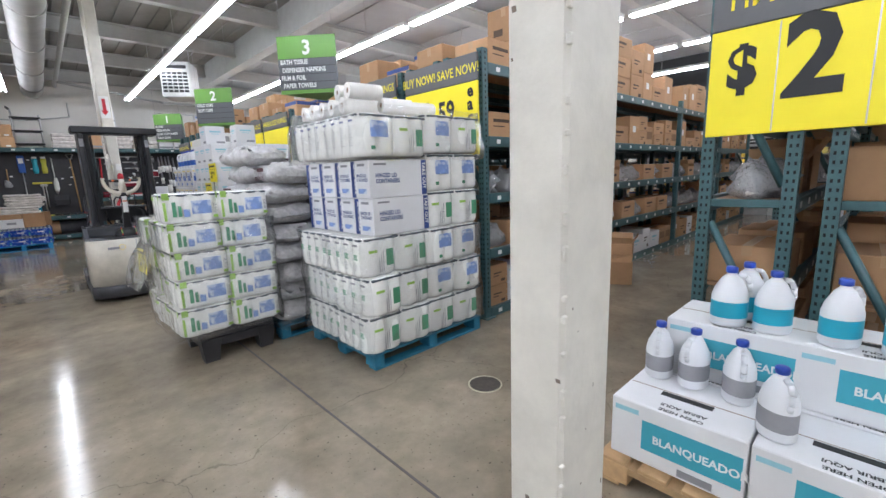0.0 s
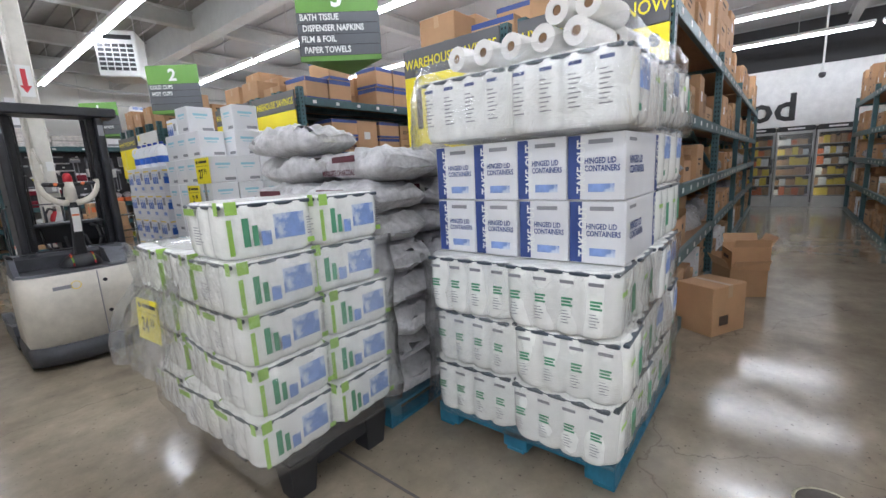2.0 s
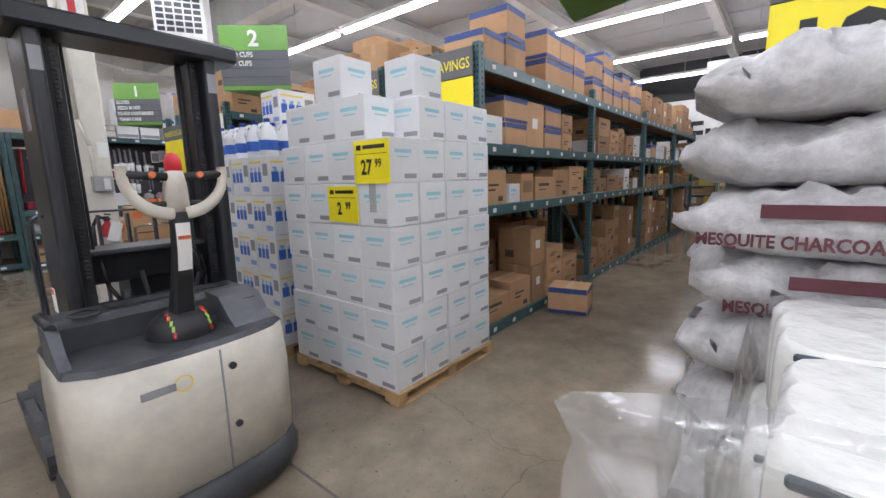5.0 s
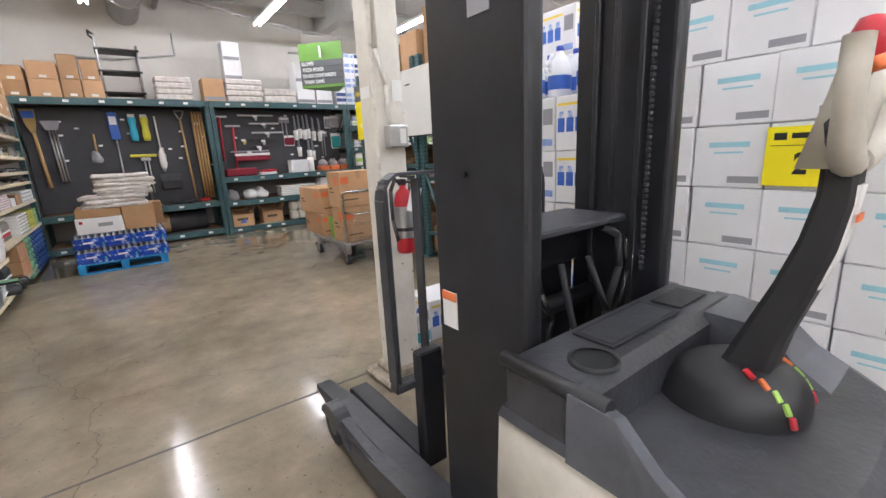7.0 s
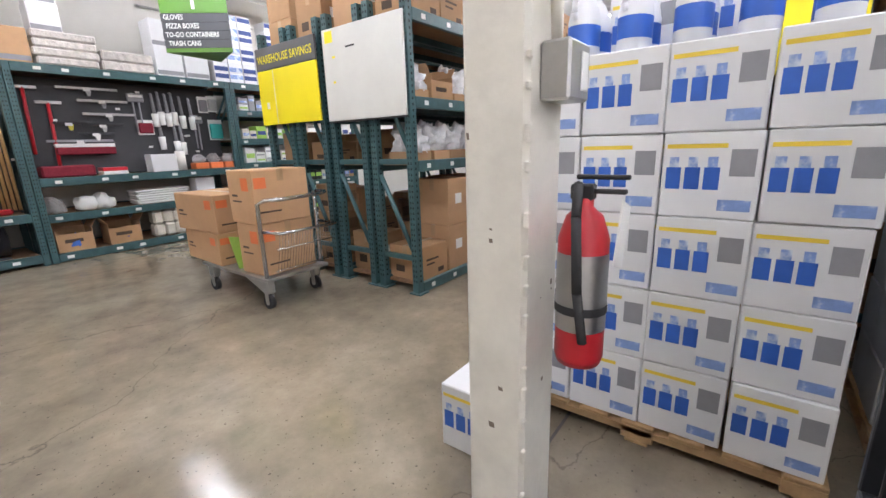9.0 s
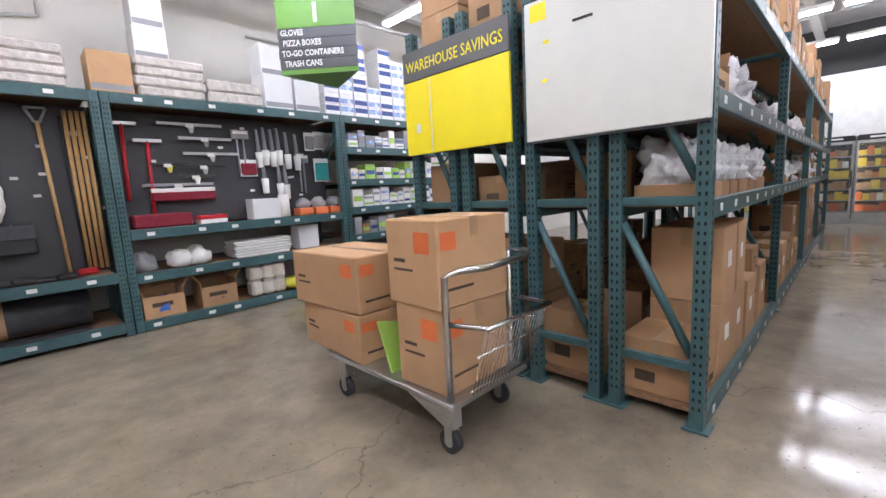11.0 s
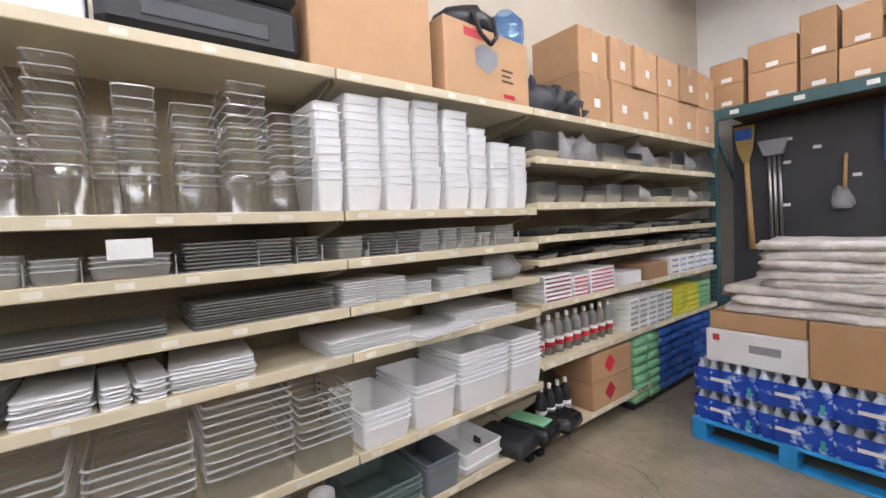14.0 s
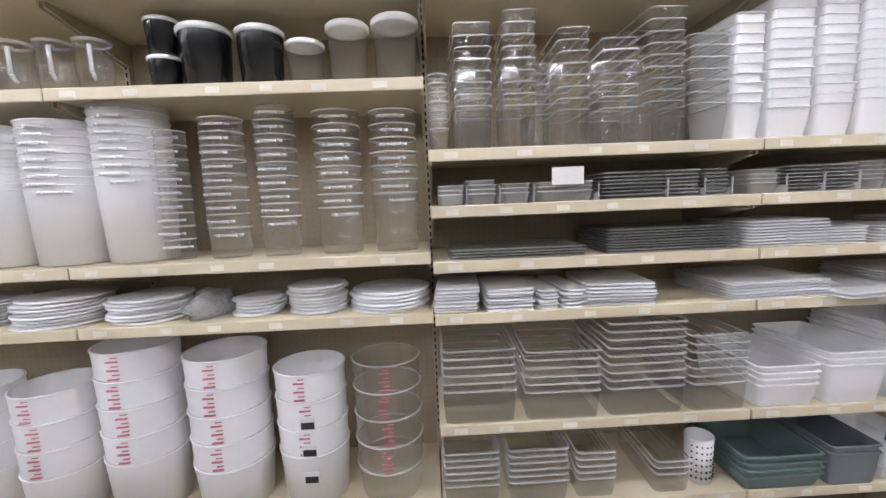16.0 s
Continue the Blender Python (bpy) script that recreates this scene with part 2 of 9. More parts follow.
CLEAR = film("clear_polycarbonate", (0.955, 0.955, 0.95), clear=0.955, rough=0.05, haze_color=(0.95, 0.95, 0.94), gloss=0.07)
CLEAR_EDGE = film("clear_rim", (0.98, 0.98, 0.98), clear=0.54, rough=0.06, haze_color=(0.97, 0.97, 0.97), gloss=0.12, through_light=0.35)
SMOKE = film("smoky_lid", (0.9, 0.9, 0.89), clear=0.42, rough=0.1, haze_color=(0.6, 0.6, 0.58), gloss=0.12)
PEG_SHADE = mat("peg_hole_shade", (0.3, 0.26, 0.2), 0.8)
MILKY = film("milky_plastic", (0.95, 0.95, 0.95), clear=0.05, rough=0.35, haze_color=(0.97, 0.97, 0.975), through_light=0.16)
MILKY_RIM = film("milky_rim", (0.95, 0.95, 0.95), clear=0.02, rough=0.3, haze_color=(0.96, 0.96, 0.96), through_light=0.2)
BLUE_PALLET = mat("blue_painted_wood", (0.012, 0.13, 0.21), 0.65, var=0.3, scale=14, bump=0.2)
CYAN_PALLET = mat("bright_blue_wood", (0.01, 0.28, 0.62), 0.6, var=0.25, scale=14, bump=0.2)
PINE = mat("pallet_pine", (0.46, 0.29, 0.14), 0.75, var=0.25, scale=12, bump=0.2, island=0.2)
BLACK_PLASTIC = mat("black_plastic", (0.018, 0.018, 0.02), 0.5, var=0.2)
BLACK_GLOSS = mat("glossy_black_plastic", (0.015, 0.015, 0.016), 0.12, var=0.1)
GREY_PLASTIC = mat("dark_grey_plastic", (0.045, 0.047, 0.054), 0.4, var=0.4, scale=9, bump=0.15)
WING = mat("slate_plastic", (0.095, 0.1, 0.115), 0.5, var=0.25, scale=9, bump=0.1)
CREAM = mat("cream_enamel", (0.62, 0.58, 0.5), 0.36, var=0.14, scale=9)
MAST = mat("black_mast_steel", (0.018, 0.019, 0.023), 0.38, var=0.35, scale=8, spec=0.45)
STEEL = mat("chromed_steel", (0.62, 0.62, 0.62), 0.22, metal=1.0, var=0.1)
ALU = mat("brushed_steel", (0.5, 0.5, 0.5), 0.35, metal=0.9, var=0.15)
RUBBER = mat("rubber", (0.03, 0.03, 0.032), 0.8, var=0.2)
BAG_SILVER = mat("charcoal_sack", (0.56, 0.55, 0.55), 0.3, var=0.4, scale=14, bump=1.0, bump_scale=26, rand=0.08)
SACK_INK = mat("sack_ink", (0.1, 0.02, 0.03), 0.5)
SHELF = mat("almond_shelf", (0.62, 0.54, 0.38), 0.5, var=0.06, scale=4)
TAG = mat("faded_price_tag", (0.72, 0.68, 0.58), 0.6, var=0.1, scale=30, island=0.1)
# Tan taken darker: the shade behind the goods is in this colour
SHELF_BACK = mat("tan_back_panel_shaded", (0.36, 0.3, 0.21), 0.65, var=0.1, scale=3)
# SHELF's almond again, darkened to carry shade on brackets and uprights
SHELF_SHADED = mat("almond_underside_shade", (0.44, 0.38, 0.28), 0.6, var=0.06)
PEGBOARD = mat("black_pegboard", (0.04, 0.04, 0.045), 0.6, var=0.15, scale=6)
WOOD = mat("wooden_handle", (0.52, 0.32, 0.13), 0.5, var=0.2, scale=20)
BRISTLE = mat("straw_bristle", (0.42, 0.29, 0.1), 0.9, var=0.35, scale=60, bump=0.5, bump_scale=120)
BROWN_BAG = mat("wrapped_bundle", (0.62, 0.57, 0.53), 0.3, var=0.3, scale=14, bump=1.0, bump_scale=24, rand=0.12)
GREENPACK = mat("green_pack", (0.22, 0.5, 0.27), 0.35, var=0.15, island=0.2)
BLUEPACK = mat("blue_pack", (0.02, 0.08, 0.32), 0.35, var=0.2, island=0.25)
YELLOWPACK = mat("yellow_pack", (0.62, 0.56, 0.05), 0.35, var=0.15, island=0.2)
WATER_BLUE = two_tone(mat("blue_shrink_wrap", (0.012, 0.06, 0.4), 0.16, var=0.25, scale=8, bump=0.4, bump_scale=22), (0.42, 0.56, 0.78), 17.0, 0.55, 0.66)
BOTTLE_CLEAR = mat("water_bottle_top", (0.55, 0.62, 0.7), 0.12, var=0.25, scale=20)
JUG_WHITE = mat("white_jug", (0.74, 0.75, 0.77), 0.32, var=0.04)
CAP_BLUE = mat("blue_cap", (0.02, 0.06, 0.38), 0.35)
TEAL_CLOTH = mat("teal_glove", (0.02, 0.32, 0.3), 0.6, var=0.2)
TEAL_LABEL = mat("teal_label", (0.02, 0.36, 0.5), 0.4, var=0.1)
GREY_TOTE = mat("grey_green_tote", (0.12, 0.17, 0.16), 0.5, var=0.1)
GREY_TOTE2 = mat("slate_tote", (0.16, 0.18, 0.2), 0.5, var=0.1)
FROST = mat("freezer_frame", (0.42, 0.42, 0.4), 0.4, metal=0.4)
DARK = mat("freezer_inside", (0.05, 0.045, 0.04), 0.7)
GLASS = film("freezer_glass", (0.9, 0.92, 0.92), clear=0.93, rough=0.05)
TUBE = glow("lamp_tube", (0.93, 0.97, 1.0), TUBE_STRENGTH)
FREEZER_GLOW = glow("freezer_lamp", (1.0, 0.9, 0.7), 9.0)
DRAIN_IRON = mat("drain_iron", (0.1, 0.085, 0.07), 0.6, metal=0.3, var=0.3, scale=30)
RING_PAINT = mat("worn_ring", (0.45, 0.4, 0.28), 0.7, var=0.4, scale=40)
FIXTURE = mat("white_fixture", (0.75, 0.75, 0.73), 0.4)


# ---- mesh tools ----
class Shape:
    """Collects vertices and faces of one part."""

    def __init__(self):
        self.v, self.f, self.m, self.s = [], [], [], []

    def face(self, idx, mi, ref=None, smooth=False):
        if ref is not None:
            p = [self.v[i] for i in idx[:3]]
            a, b = p[1] - p[0], p[2] - p[0]
            if a.cross(b).dot(sum((self.v[i] for i in idx), Vector()) / len(idx) - ref) < 0:
                idx = idx[::-1]
        self.f.append(idx), self.m.append(mi), self.s.append(smooth)

    def box(self, x0, y0, z0, x1, y1, z1, mi=0, bev=0.0, xf=None):
        c = Vector(((x0 + x1) / 2, (y0 + y1) / 2, (z0 + z1) / 2))
        h = Vector(((x1 - x0) / 2, (y1 - y0) / 2, (z1 - z0) / 2))
        n = len(self.v)
        xf = xf or Matrix()
        S = (-1, 1)
        if not bev:
            for sx in S:
                for sy in S:
                    for sz in S:
                        self.v.append(xf @ (c + Vector((sx * h.x, sy * h.y, sz * h.z))))
            for q in ((0, 1, 3, 2), (4, 6, 7, 5), (0, 4, 5, 1), (2, 3, 7, 6), (0, 2, 6, 4), (1, 5, 7, 3)):
                self.face([n + i for i in q], mi, xf @ c)
            return self
        b = min(bev, h.x * 0.9, h.y * 0.9, h.z * 0.9)
        at = {}
        for sx in S:
            for sy in S:
                for sz in S:
                    for k, o in enumerate(((0, b, b), (b, 0, b), (b, b, 0))):
                        at[sx, sy, sz, k] = len(self.v)
                        self.v.append(xf @ (c + Vector((sx * (h.x - o[0]), sy * (h.y - o[1]), sz * (h.z - o[2])))))
        ref = xf @ c
        for s in S:
            self.face([at[s, a, d, 0] for a, d in ((-1, -1), (-1, 1), (1, 1), (1, -1))], mi, ref)
            self.face([at[a, s, d, 1] for a, d in ((-1, -1), (-1, 1), (1, 1), (1, -1))], mi, ref)
            self.face([at[a, d, s, 2] for a, d in ((-1, -1), (-1, 1), (1, 1), (1, -1))], mi, ref)
            for r in S:
                self.face([at[s, r, -1, 0], at[s, r, 1, 0], at[s, r, 1, 1], at[s, r, -1, 1]], mi, ref)
                self.face([at[s, -1, r, 0], at[s, 1, r, 0], at[s, 1, r, 2], at[s, -1, r, 2]], mi, ref)
                self.face([at[-1, s, r, 1], at[1, s, r, 1], at[1, s, r, 2], at[-1, s, r, 2]], mi, ref)
                for q in S:
                    self.face([at[s, r, q, 0], at[s, r, q, 1], at[s, r, q, 2]], mi, ref)
        return self

    def rod(self, p, q, r, seg=8, mi=0, r2=None, caps=True):
        p, q = Vector(p), Vector(q)
        r2 = r if r2 is None else r2
        d = (q - p).normalized()
        u = d.orthogonal().normalized()
        w = d.cross(u)
        n = len(self.v)
        for c, rr in ((p, r), (q, r2)):
            for i in range(seg):
                a = 2 * math.pi * i / seg
                self.v.append(c + (u * math.cos(a) + w * math.sin(a)) * rr)
        mid = (p + q) / 2
        for i in range(seg):
            j = (i + 1) % seg
            self.face([n + i, n + j, n + seg + j, n + seg + i], mi, mid, True)
        if caps:
            self.face([n + i for i in range(seg)], mi, mid)
            self.face([n + seg + i for i in range(seg)], mi, mid)
        return self

    def pipe(self, pts, r, seg=8, mi=0):
        for a, b in zip(pts, pts[1:]):
            self.rod(a, b, r, seg, mi)
        return self

    def tube(self, pts, radii, seg=10, mi=0):
        """A smooth bent bar through the points, with a radius at each."""
        pts = [Vector(p) for p in pts]
        rings, u = [], None
        for i, p in enumerate(pts):
            d = (pts[min(i + 1, len(pts) - 1)] - pts[max(i - 1, 0)]).normalized()
            u = d.orthogonal().normalized() if u is None else (u - d * u.dot(d)).normalized()
            w = d.cross(u)
            r = radii[i] if isinstance(radii, (list, tuple)) else radii
            rings.append([p + (u * math.cos(2 * math.pi * k / seg) + w * math.sin(2 * math.pi * k / seg)) * r for k in range(seg)])
        n = len(self.v)
        for ring in rings:
            self.v += ring
        for a in range(len(rings) - 1):
            for k in range(seg):
                j = (k + 1) % seg
                self.face([n + a * seg + k, n + a * seg + j, n + (a + 1) * seg + j, n + (a + 1) * seg + k], mi, (pts[a] + pts[a + 1]) / 2, True)
        self.face([n + k for k in range(seg)], mi, pts[1])
        self.face([n + (len(rings) - 1) * seg + k for k in range(seg)], mi, pts[-2])
        return self

    def turn(self, profile, center=(0, 0, 0), seg=16, mi=0, sx=1.0, sy=1.0, mis=None):
        """Lathe a profile of (radius, z) about the upright axis."""
        c = Vector(center)
        n = len(self.v)
        for r, z in profile:
            for i in range(seg):
                a = 2 * math.pi * i / seg
                self.v.append(c + Vector((r * math.cos(a) * sx, r * math.sin(a) * sy, z)))
        for k in range(len(profile) - 1):
            for i in range(seg):
                j = (i + 1) % seg
                self.face([n + k * seg + i, n + k * seg + j, n + (k + 1) * seg + j, n + (k + 1) * seg + i], mis[k] if mis else mi, None, True)
        return self

    def plate(self, o, u, v, mi=0):
        """A flat rectangle from corner o along u and v."""
        o, u, v = Vector(o), Vector(u), Vector(v)
        n = len(self.v)
        self.v += [o, o + u, o + u + v, o + v]
        self.face([n, n + 1, n + 2, n + 3], mi)
        return self

    def loft(self, rings, mi=0, smooth=True, cap=True):
        """Skin over rings of equal point counts."""
        n, k = len(self.v), len(rings[0])
        for ring in rings:
            self.v += [Vector(p) for p in ring]
        ref = sum((Vector(p) for ring in rings for p in ring), Vector()) / (k * len(rings))
        for a in range(len(rings) - 1):
            for i in range(k):
                j = (i + 1) % k
                self.face([n + a * k + i, n + a * k + j, n + (a + 1) * k + j, n + (a + 1) * k + i], mi, ref, smooth)
        if cap:
            self.face([n + i for i in range(k)], mi, ref)
            self.face([n + (len(rings) - 1) * k + i for i in range(k)], mi, ref)
        return self

    def mesh(self, name, mats):
        me = bpy.data.meshes.new(name)
        me.from_pydata([tuple(v) for v in self.v], [], self.f)
        for m in mats if isinstance(mats, (list, tuple)) else [mats]:
            me.materials.append(m)
        me.polygons.foreach_set("material_index", self.m)
        me.polygons.foreach_set("use_smooth", self.s)
        me.update()
        return me


def part(name, shape, mats, parent=None, label="", at=None):
    data = shape if isinstance(shape, bpy.types.Mesh) else shape.mesh(name, mats)
    ob = new(name, data)
    if parent:
        ob.parent = parent
    if at is not None:
        ob.matrix_basis = at
    if label:
        ob["label"] = label
    return ob


def thing(name, at, label, category, group="", kind=""):
    return tagged(part_empty(name, at), label, category, group, kind)


def part_empty(name, at):
    ob = new(name)
    ob.empty_display_size = 0.1
    ob.matrix_basis = at
    return ob


def structure(name, shape, mats, label, category="structure"):
    return tagged(part(name, shape, mats), label, category, kind="structure")


def lettering(name, text, size, at, material, parent, align="LEFT", narrow=1.0, thick=0.0):
    """Words in the built-in font, turned into a mesh in the local XY plane."""
    cu = bpy.data.curves.new(name, "FONT")
    cu.body, cu.size, cu.align_x, cu.align_y = text, size, align, "BOTTOM_BASELINE"
    cu.offset = thick
    cu.resolution_u = 2
    tmp = bpy.data.objects.new(name, cu)
    me = bpy.data.meshes.new_from_object(tmp)
    bpy.data.objects.remove(tmp)
    bpy.data.curves.remove(cu)
    me.materials.clear()
    me.materials.append(material)
    ob = new(name, me)
    ob.parent = parent
    ob.matrix_basis = at @ Matrix.Diagonal((narrow, 1, 1, 1))
    return ob


def facing(x, y, z, turn):
    """An upright plane for lettering: turn 0 faces -y, 90 faces +x, -90 faces -x."""
    return pose(x, y, z, 90, 0, turn)


RNG = random.Random(7)
# ---- the building ----
X0, X1, Y0, Y1, TOP = -1.85, 15.9, -13.0, 16.65, 4.75
XL, YL = -9.0, 7.2  # unseen shop floor, added out to XL before YL for side light

s = Shape()
s.box(XL - 0.2, Y0 - 0.2, -0.2, X1 + 0.2, Y1 + 0.2, 0)
floor = structure("floor", s, FLOOR, "polished stained grey-brown concrete floor with cracks", "floor")
s = Shape().box(1.343, Y0, -0.001, 1.357, 8.74, 0.002).box(X0, 8.74, -0.001, X1, 8.755, 0.002)
structure("floor_joint", s, JOINT, "dark filled control joints in the concrete floor", "joint")

s = Shape().box(X0 - 0.2, Y1, 0, X1 + 0.2, Y1 + 0.2, TOP + 0.2)
structure("wall_back", s, WALL, "cream painted back wall behind the tool racks", "wall")
s = Shape().box(X0 - 0.2, YL, 0, X0, Y1, TOP + 0.2)
structure("wall_left", s, WALL_SIDE, "tan painted side wall behind the store shelving", "wall")
s = Shape().box(XL, YL, 0, X0 - 0.2, YL + 0.2, TOP + 0.2)
structure("wall_return", s, WALL, "cream painted return wall of the added, unseen shop floor", "wall")
s = Shape().box(XL - 0.2, Y0, 0, XL, YL + 0.2, TOP + 0.2)
structure("wall_far_left", s, WALL, "cream painted far wall of the added, unseen shop floor", "wall")
s = Shape().box(XL - 0.2, Y0 - 0.2, 0, X1 + 0.2, Y0, TOP + 0.2)
structure("wall_front", s, WALL, "cream painted wall closing the store", "wall")
s = Shape().box(X1, Y0, 0, X1 + 0.2, Y1, TOP + 0.2)
structure("wall_right", s, WALL, "painted wall behind the freezers", "wall")

s = Shape().box(XL - 0.2, Y0, TOP, 4.2, Y1, TOP + 0.2)
k = 0
while X0 + 0.3 + k * 0.3 < 4.1:
    s.box(X0 + 0.3 + k * 0.3, Y0, TOP - 0.035, X0 + 0.42 + k * 0.3, Y1, TOP + 0.01)
    k += 1
structure("ceiling", s, CEIL, "grey ribbed metal roof deck", "ceiling")
s = Shape().box(4.2, Y0, TOP, X1, Y1, TOP + 0.2)
for k in range(10):
    s.box(4.2 + k * 1.2, Y0, TOP - 0.02, 4.24 + k * 1.2, Y1, TOP + 0.01)
structure("ceiling_2", s, CEIL_WHITE, "white insulated roof panels", "ceiling")


def roof_beam(y, z):
    b = thing("roof_beam", pose(0, y, z), "white painted steel roof beam under the deck", "beam", "roof beams", "structure")
    part("top_flange", Shape().box(X0, -0.08, 0.27, X1, 0.08, 0.3), BEAM, b)
    part("web", Shape().box(X0, -0.012, 0.03, X1, 0.012, 0.27), BEAM, b)
    part("bottom_flange", Shape().box(X0, -0.08, 0, X1, 0.08, 0.03), BEAM, b)


for k in range(12):
    roof_beam(-12.05 + 2.55 * k, TOP - 0.34)
s = Shape().box(4.1, Y0, 4.2, 4.34, Y1, TOP)
structure("girder", s, BEAM, "white painted roof girder", "beam")

# round ducts and pipes along the roof
d = thing("air_duct", pose(0.45, 0, 4.2), "dull grey round air duct under the roof", "duct", kind="structure")
part("pipe", Shape().rod((0, 3.0, 0), (0, 16.64, 0), 0.24, 20), DUCT, d)
for k in range(6):
    part("band", Shape().rod((0, 4.0 + 2.3 * k, 0), (0, 4.06 + 2.3 * k, 0), 0.255, 20), DUCT, d)
s = Shape().rod((0.95, 4, 4.35), (0.95, 16.64, 4.35), 0.05, 10).rod((0.95, 15.6, 4.3), (3.4, 15.6, 3.95), 0.035, 8).rod((3.4, 15.6, 3.95), (8.5, 15.6, 3.95), 0.035, 8)
s.rod((-0.2, 4, 4.4), (-0.2, 16.64, 4.4), 0.07, 10)
structure("ceiling_pipe", s, BEAM, "thin white pipes under the roof", "pipe")
s = Shape().pipe([(1.15, 16.6, 3.9), (1.15, 16.6, 3.5), (0.2, 16.6, 3.35), (-0.5, 16.6, 3.35)], 0.018, 8).pipe([(3.4, 16.6, 3.75), (5.4, 16.6, 3.75)], 0.02, 8)
structure("conduit", s, BEAM, "painted conduit on the back wall", "pipe")


# ---- strip lights ----
def strip_light():
    t = thing("strip_light", pose(0, 0, 0), "long white fluorescent strip light with bare tubes", "light", "strip lights")
    part("housing", Shape().box(-0.06, -1.2, 0.03, 0.06, 1.2, 0.1, 0, 0.01), FIXTURE, t)
    for sx in (-0.045, 0.045):
        part("tube", Shape().rod((sx, -1.17, 0.012), (sx, 1.17, 0.012), 0.017, 8), TUBE, t)
    part("hanger", Shape().rod((0, 0, 0.1), (0, 0, 0.85), 0.006, 5), BEAM, t)
    return t


proto = strip_light()
first = True
# Rows left of x = -2 are unseen, added to brighten the -x faces
for x in (-7.9, -5.3, -2.7, -0.1, 2.45, 5.05, 7.65, 10.25, 12.8):
    for k in range(10):
        if x < -2 and k < 4:
            continue
        m = pose(x, 14.2 - 2.5 * k, 3.9)
        if first:
            proto.matrix_basis, first = m, False
        else:
            copy_thing(proto, m)

# ---- pillars ----
def steel_pillar(x0, y0, x1, y1, label, base=True):
    p = thing("pillar", pose((x0 + x1) / 2, (y0 + y1) / 2, 0), label, "pillar", kind="structure")
    hx, hy = (x1 - x0) / 2, (y1 - y0) / 2
    part("shaft", Shape().box(-hx, -hy, 0, hx, hy, TOP, 0, 0.012), PILLAR, p)
    sh = Shape()
    for k in range(40):
        z = 0.1 + k * 0.09 + RNG.random() * 0.05
        sh.box(-hx - 0.004, -hy - 0.006, z, -hx + 0.012, -hy + 0.006, z + 0.012 + RNG.random() * 0.03, 0, 0.003)
    part("weld_seam", sh, PILLAR, p)
    sh = Shape()
    for k in range(26):
        z = 0.15 + RNG.random() ** 1.6 * 2.2
        a, h = RNG.random(), 0.004 + RNG.random() * 0.012
        if k % 2:
            sh.plate((-hx - 0.0012, -hy + a * 2 * hy, z), (0, 0.003 + h * RNG.random(), 0), (0, 0.002, h))
        else:
            sh.plate((-hx + a * 2 * hx, -hy - 0.0012, z), (0.003 + h * RNG.random(), 0, 0), (0, 0.0, h))
    part("paint_chips", sh, CHIP, p)
    if base:
        part("base_plate", Shape().box(-hx - 0.09, -hy - 0.09, 0, hx + 0.09, hy + 0.09, 0.05, 0, 0.015).box(-hx - 0.03, -hy - 0.03, 0.05, hx + 0.03, hy + 0.03, 0.1, 0, 0.012), GRIME, p, "grimy base plate under chipped paint")
    return p


steel_pillar(1.065, 0.16, 1.315, 0.325, "chipped white-painted steel pillar with a rough weld seam", False)
p2 = steel_pillar(1.06, 8.5, 1.25, 8.665, "white-painted steel pillar with conduit and fire extinguisher")
part("outlet_box", Shape().box(-0.045, -0.15, 1.465, 0.075, -0.083, 1.585, 0, 0.006), ALU, p2, "grey metal electrical outlet box")
part("outlet", Shape().box(0.015, -0.154, 1.485, 0.055, -0.15, 1.565, 0, 0.002), PAPER, p2)
part("conduit", Shape().pipe([(-0.02, -0.11, 1.585), (-0.025, -0.1, 1.8), (-0.07, -0.1, 1.98), (-0.07, -0.1, 4.7)], 0.012, 8), PILLAR, p2)
part("paper_tag", Shape().box(0.02, -0.09, 1.72, 0.085, -0.085, 1.83), PAPER, p2, "small white paper tag")
part("name_plate", Shape().box(-0.098, -0.045, 1.74, -0.0955, 0.06, 1.8), PAPER, p2)


def arrow_sign(parent, x, y, z):
    g = part("arrow_sign", Shape().box(x - 0.07, y - 0.006, z, x + 0.07, y, z + 0.34, 0, 0.002), PAPER, parent, "white sign with a red arrow pointing down")
    sh = Shape().box(x - 0.022, y - 0.009, z + 0.11, x + 0.022, y - 0.006, z + 0.3)
    n = len(sh.v)
    sh.v += [Vector((x - 0.05, y - 0.009, z + 0.12)), Vector((x + 0.05, y - 0.009, z + 0.12)), Vector((x, y - 0.009, z + 0.04))]
    sh.face([n, n + 2, n + 1], 0)
    part("arrow", sh, RED, g)


arrow_sign(p2, 0.0, -0.085, 2.55)
e = thing("fire_extinguisher", pose(1.145, 8.4, 0.87), "red and silver fire extinguisher hung on the white pillar", "fire extinguisher")
part("cylinder", Shape().turn([(0.001, 0), (0.05, 0), (0.056, 0.02), (0.056, 0.3), (0.04, 0.35), (0.018, 0.37), (0.018, 0.39)], seg=18, mis=[0, 0, 0, 0, 0, 0]), [RED], e)
part("label_band", Shape().turn([(0.0572, 0.09), (0.0572, 0.27)], seg=18), ALU, e, "silver instruction label")
part("valve", Shape().box(-0.015, -0.02, 0.385, 0.015, 0.03, 0.42, 0, 0.004).box(-0.008, -0.09, 0.43, 0.008, 0.02, 0.44, 0, 0.002).box(-0.008, -0.085, 0.4, 0.008, 0.0, 0.41, 0, 0.002), BLACK_PLASTIC, e)
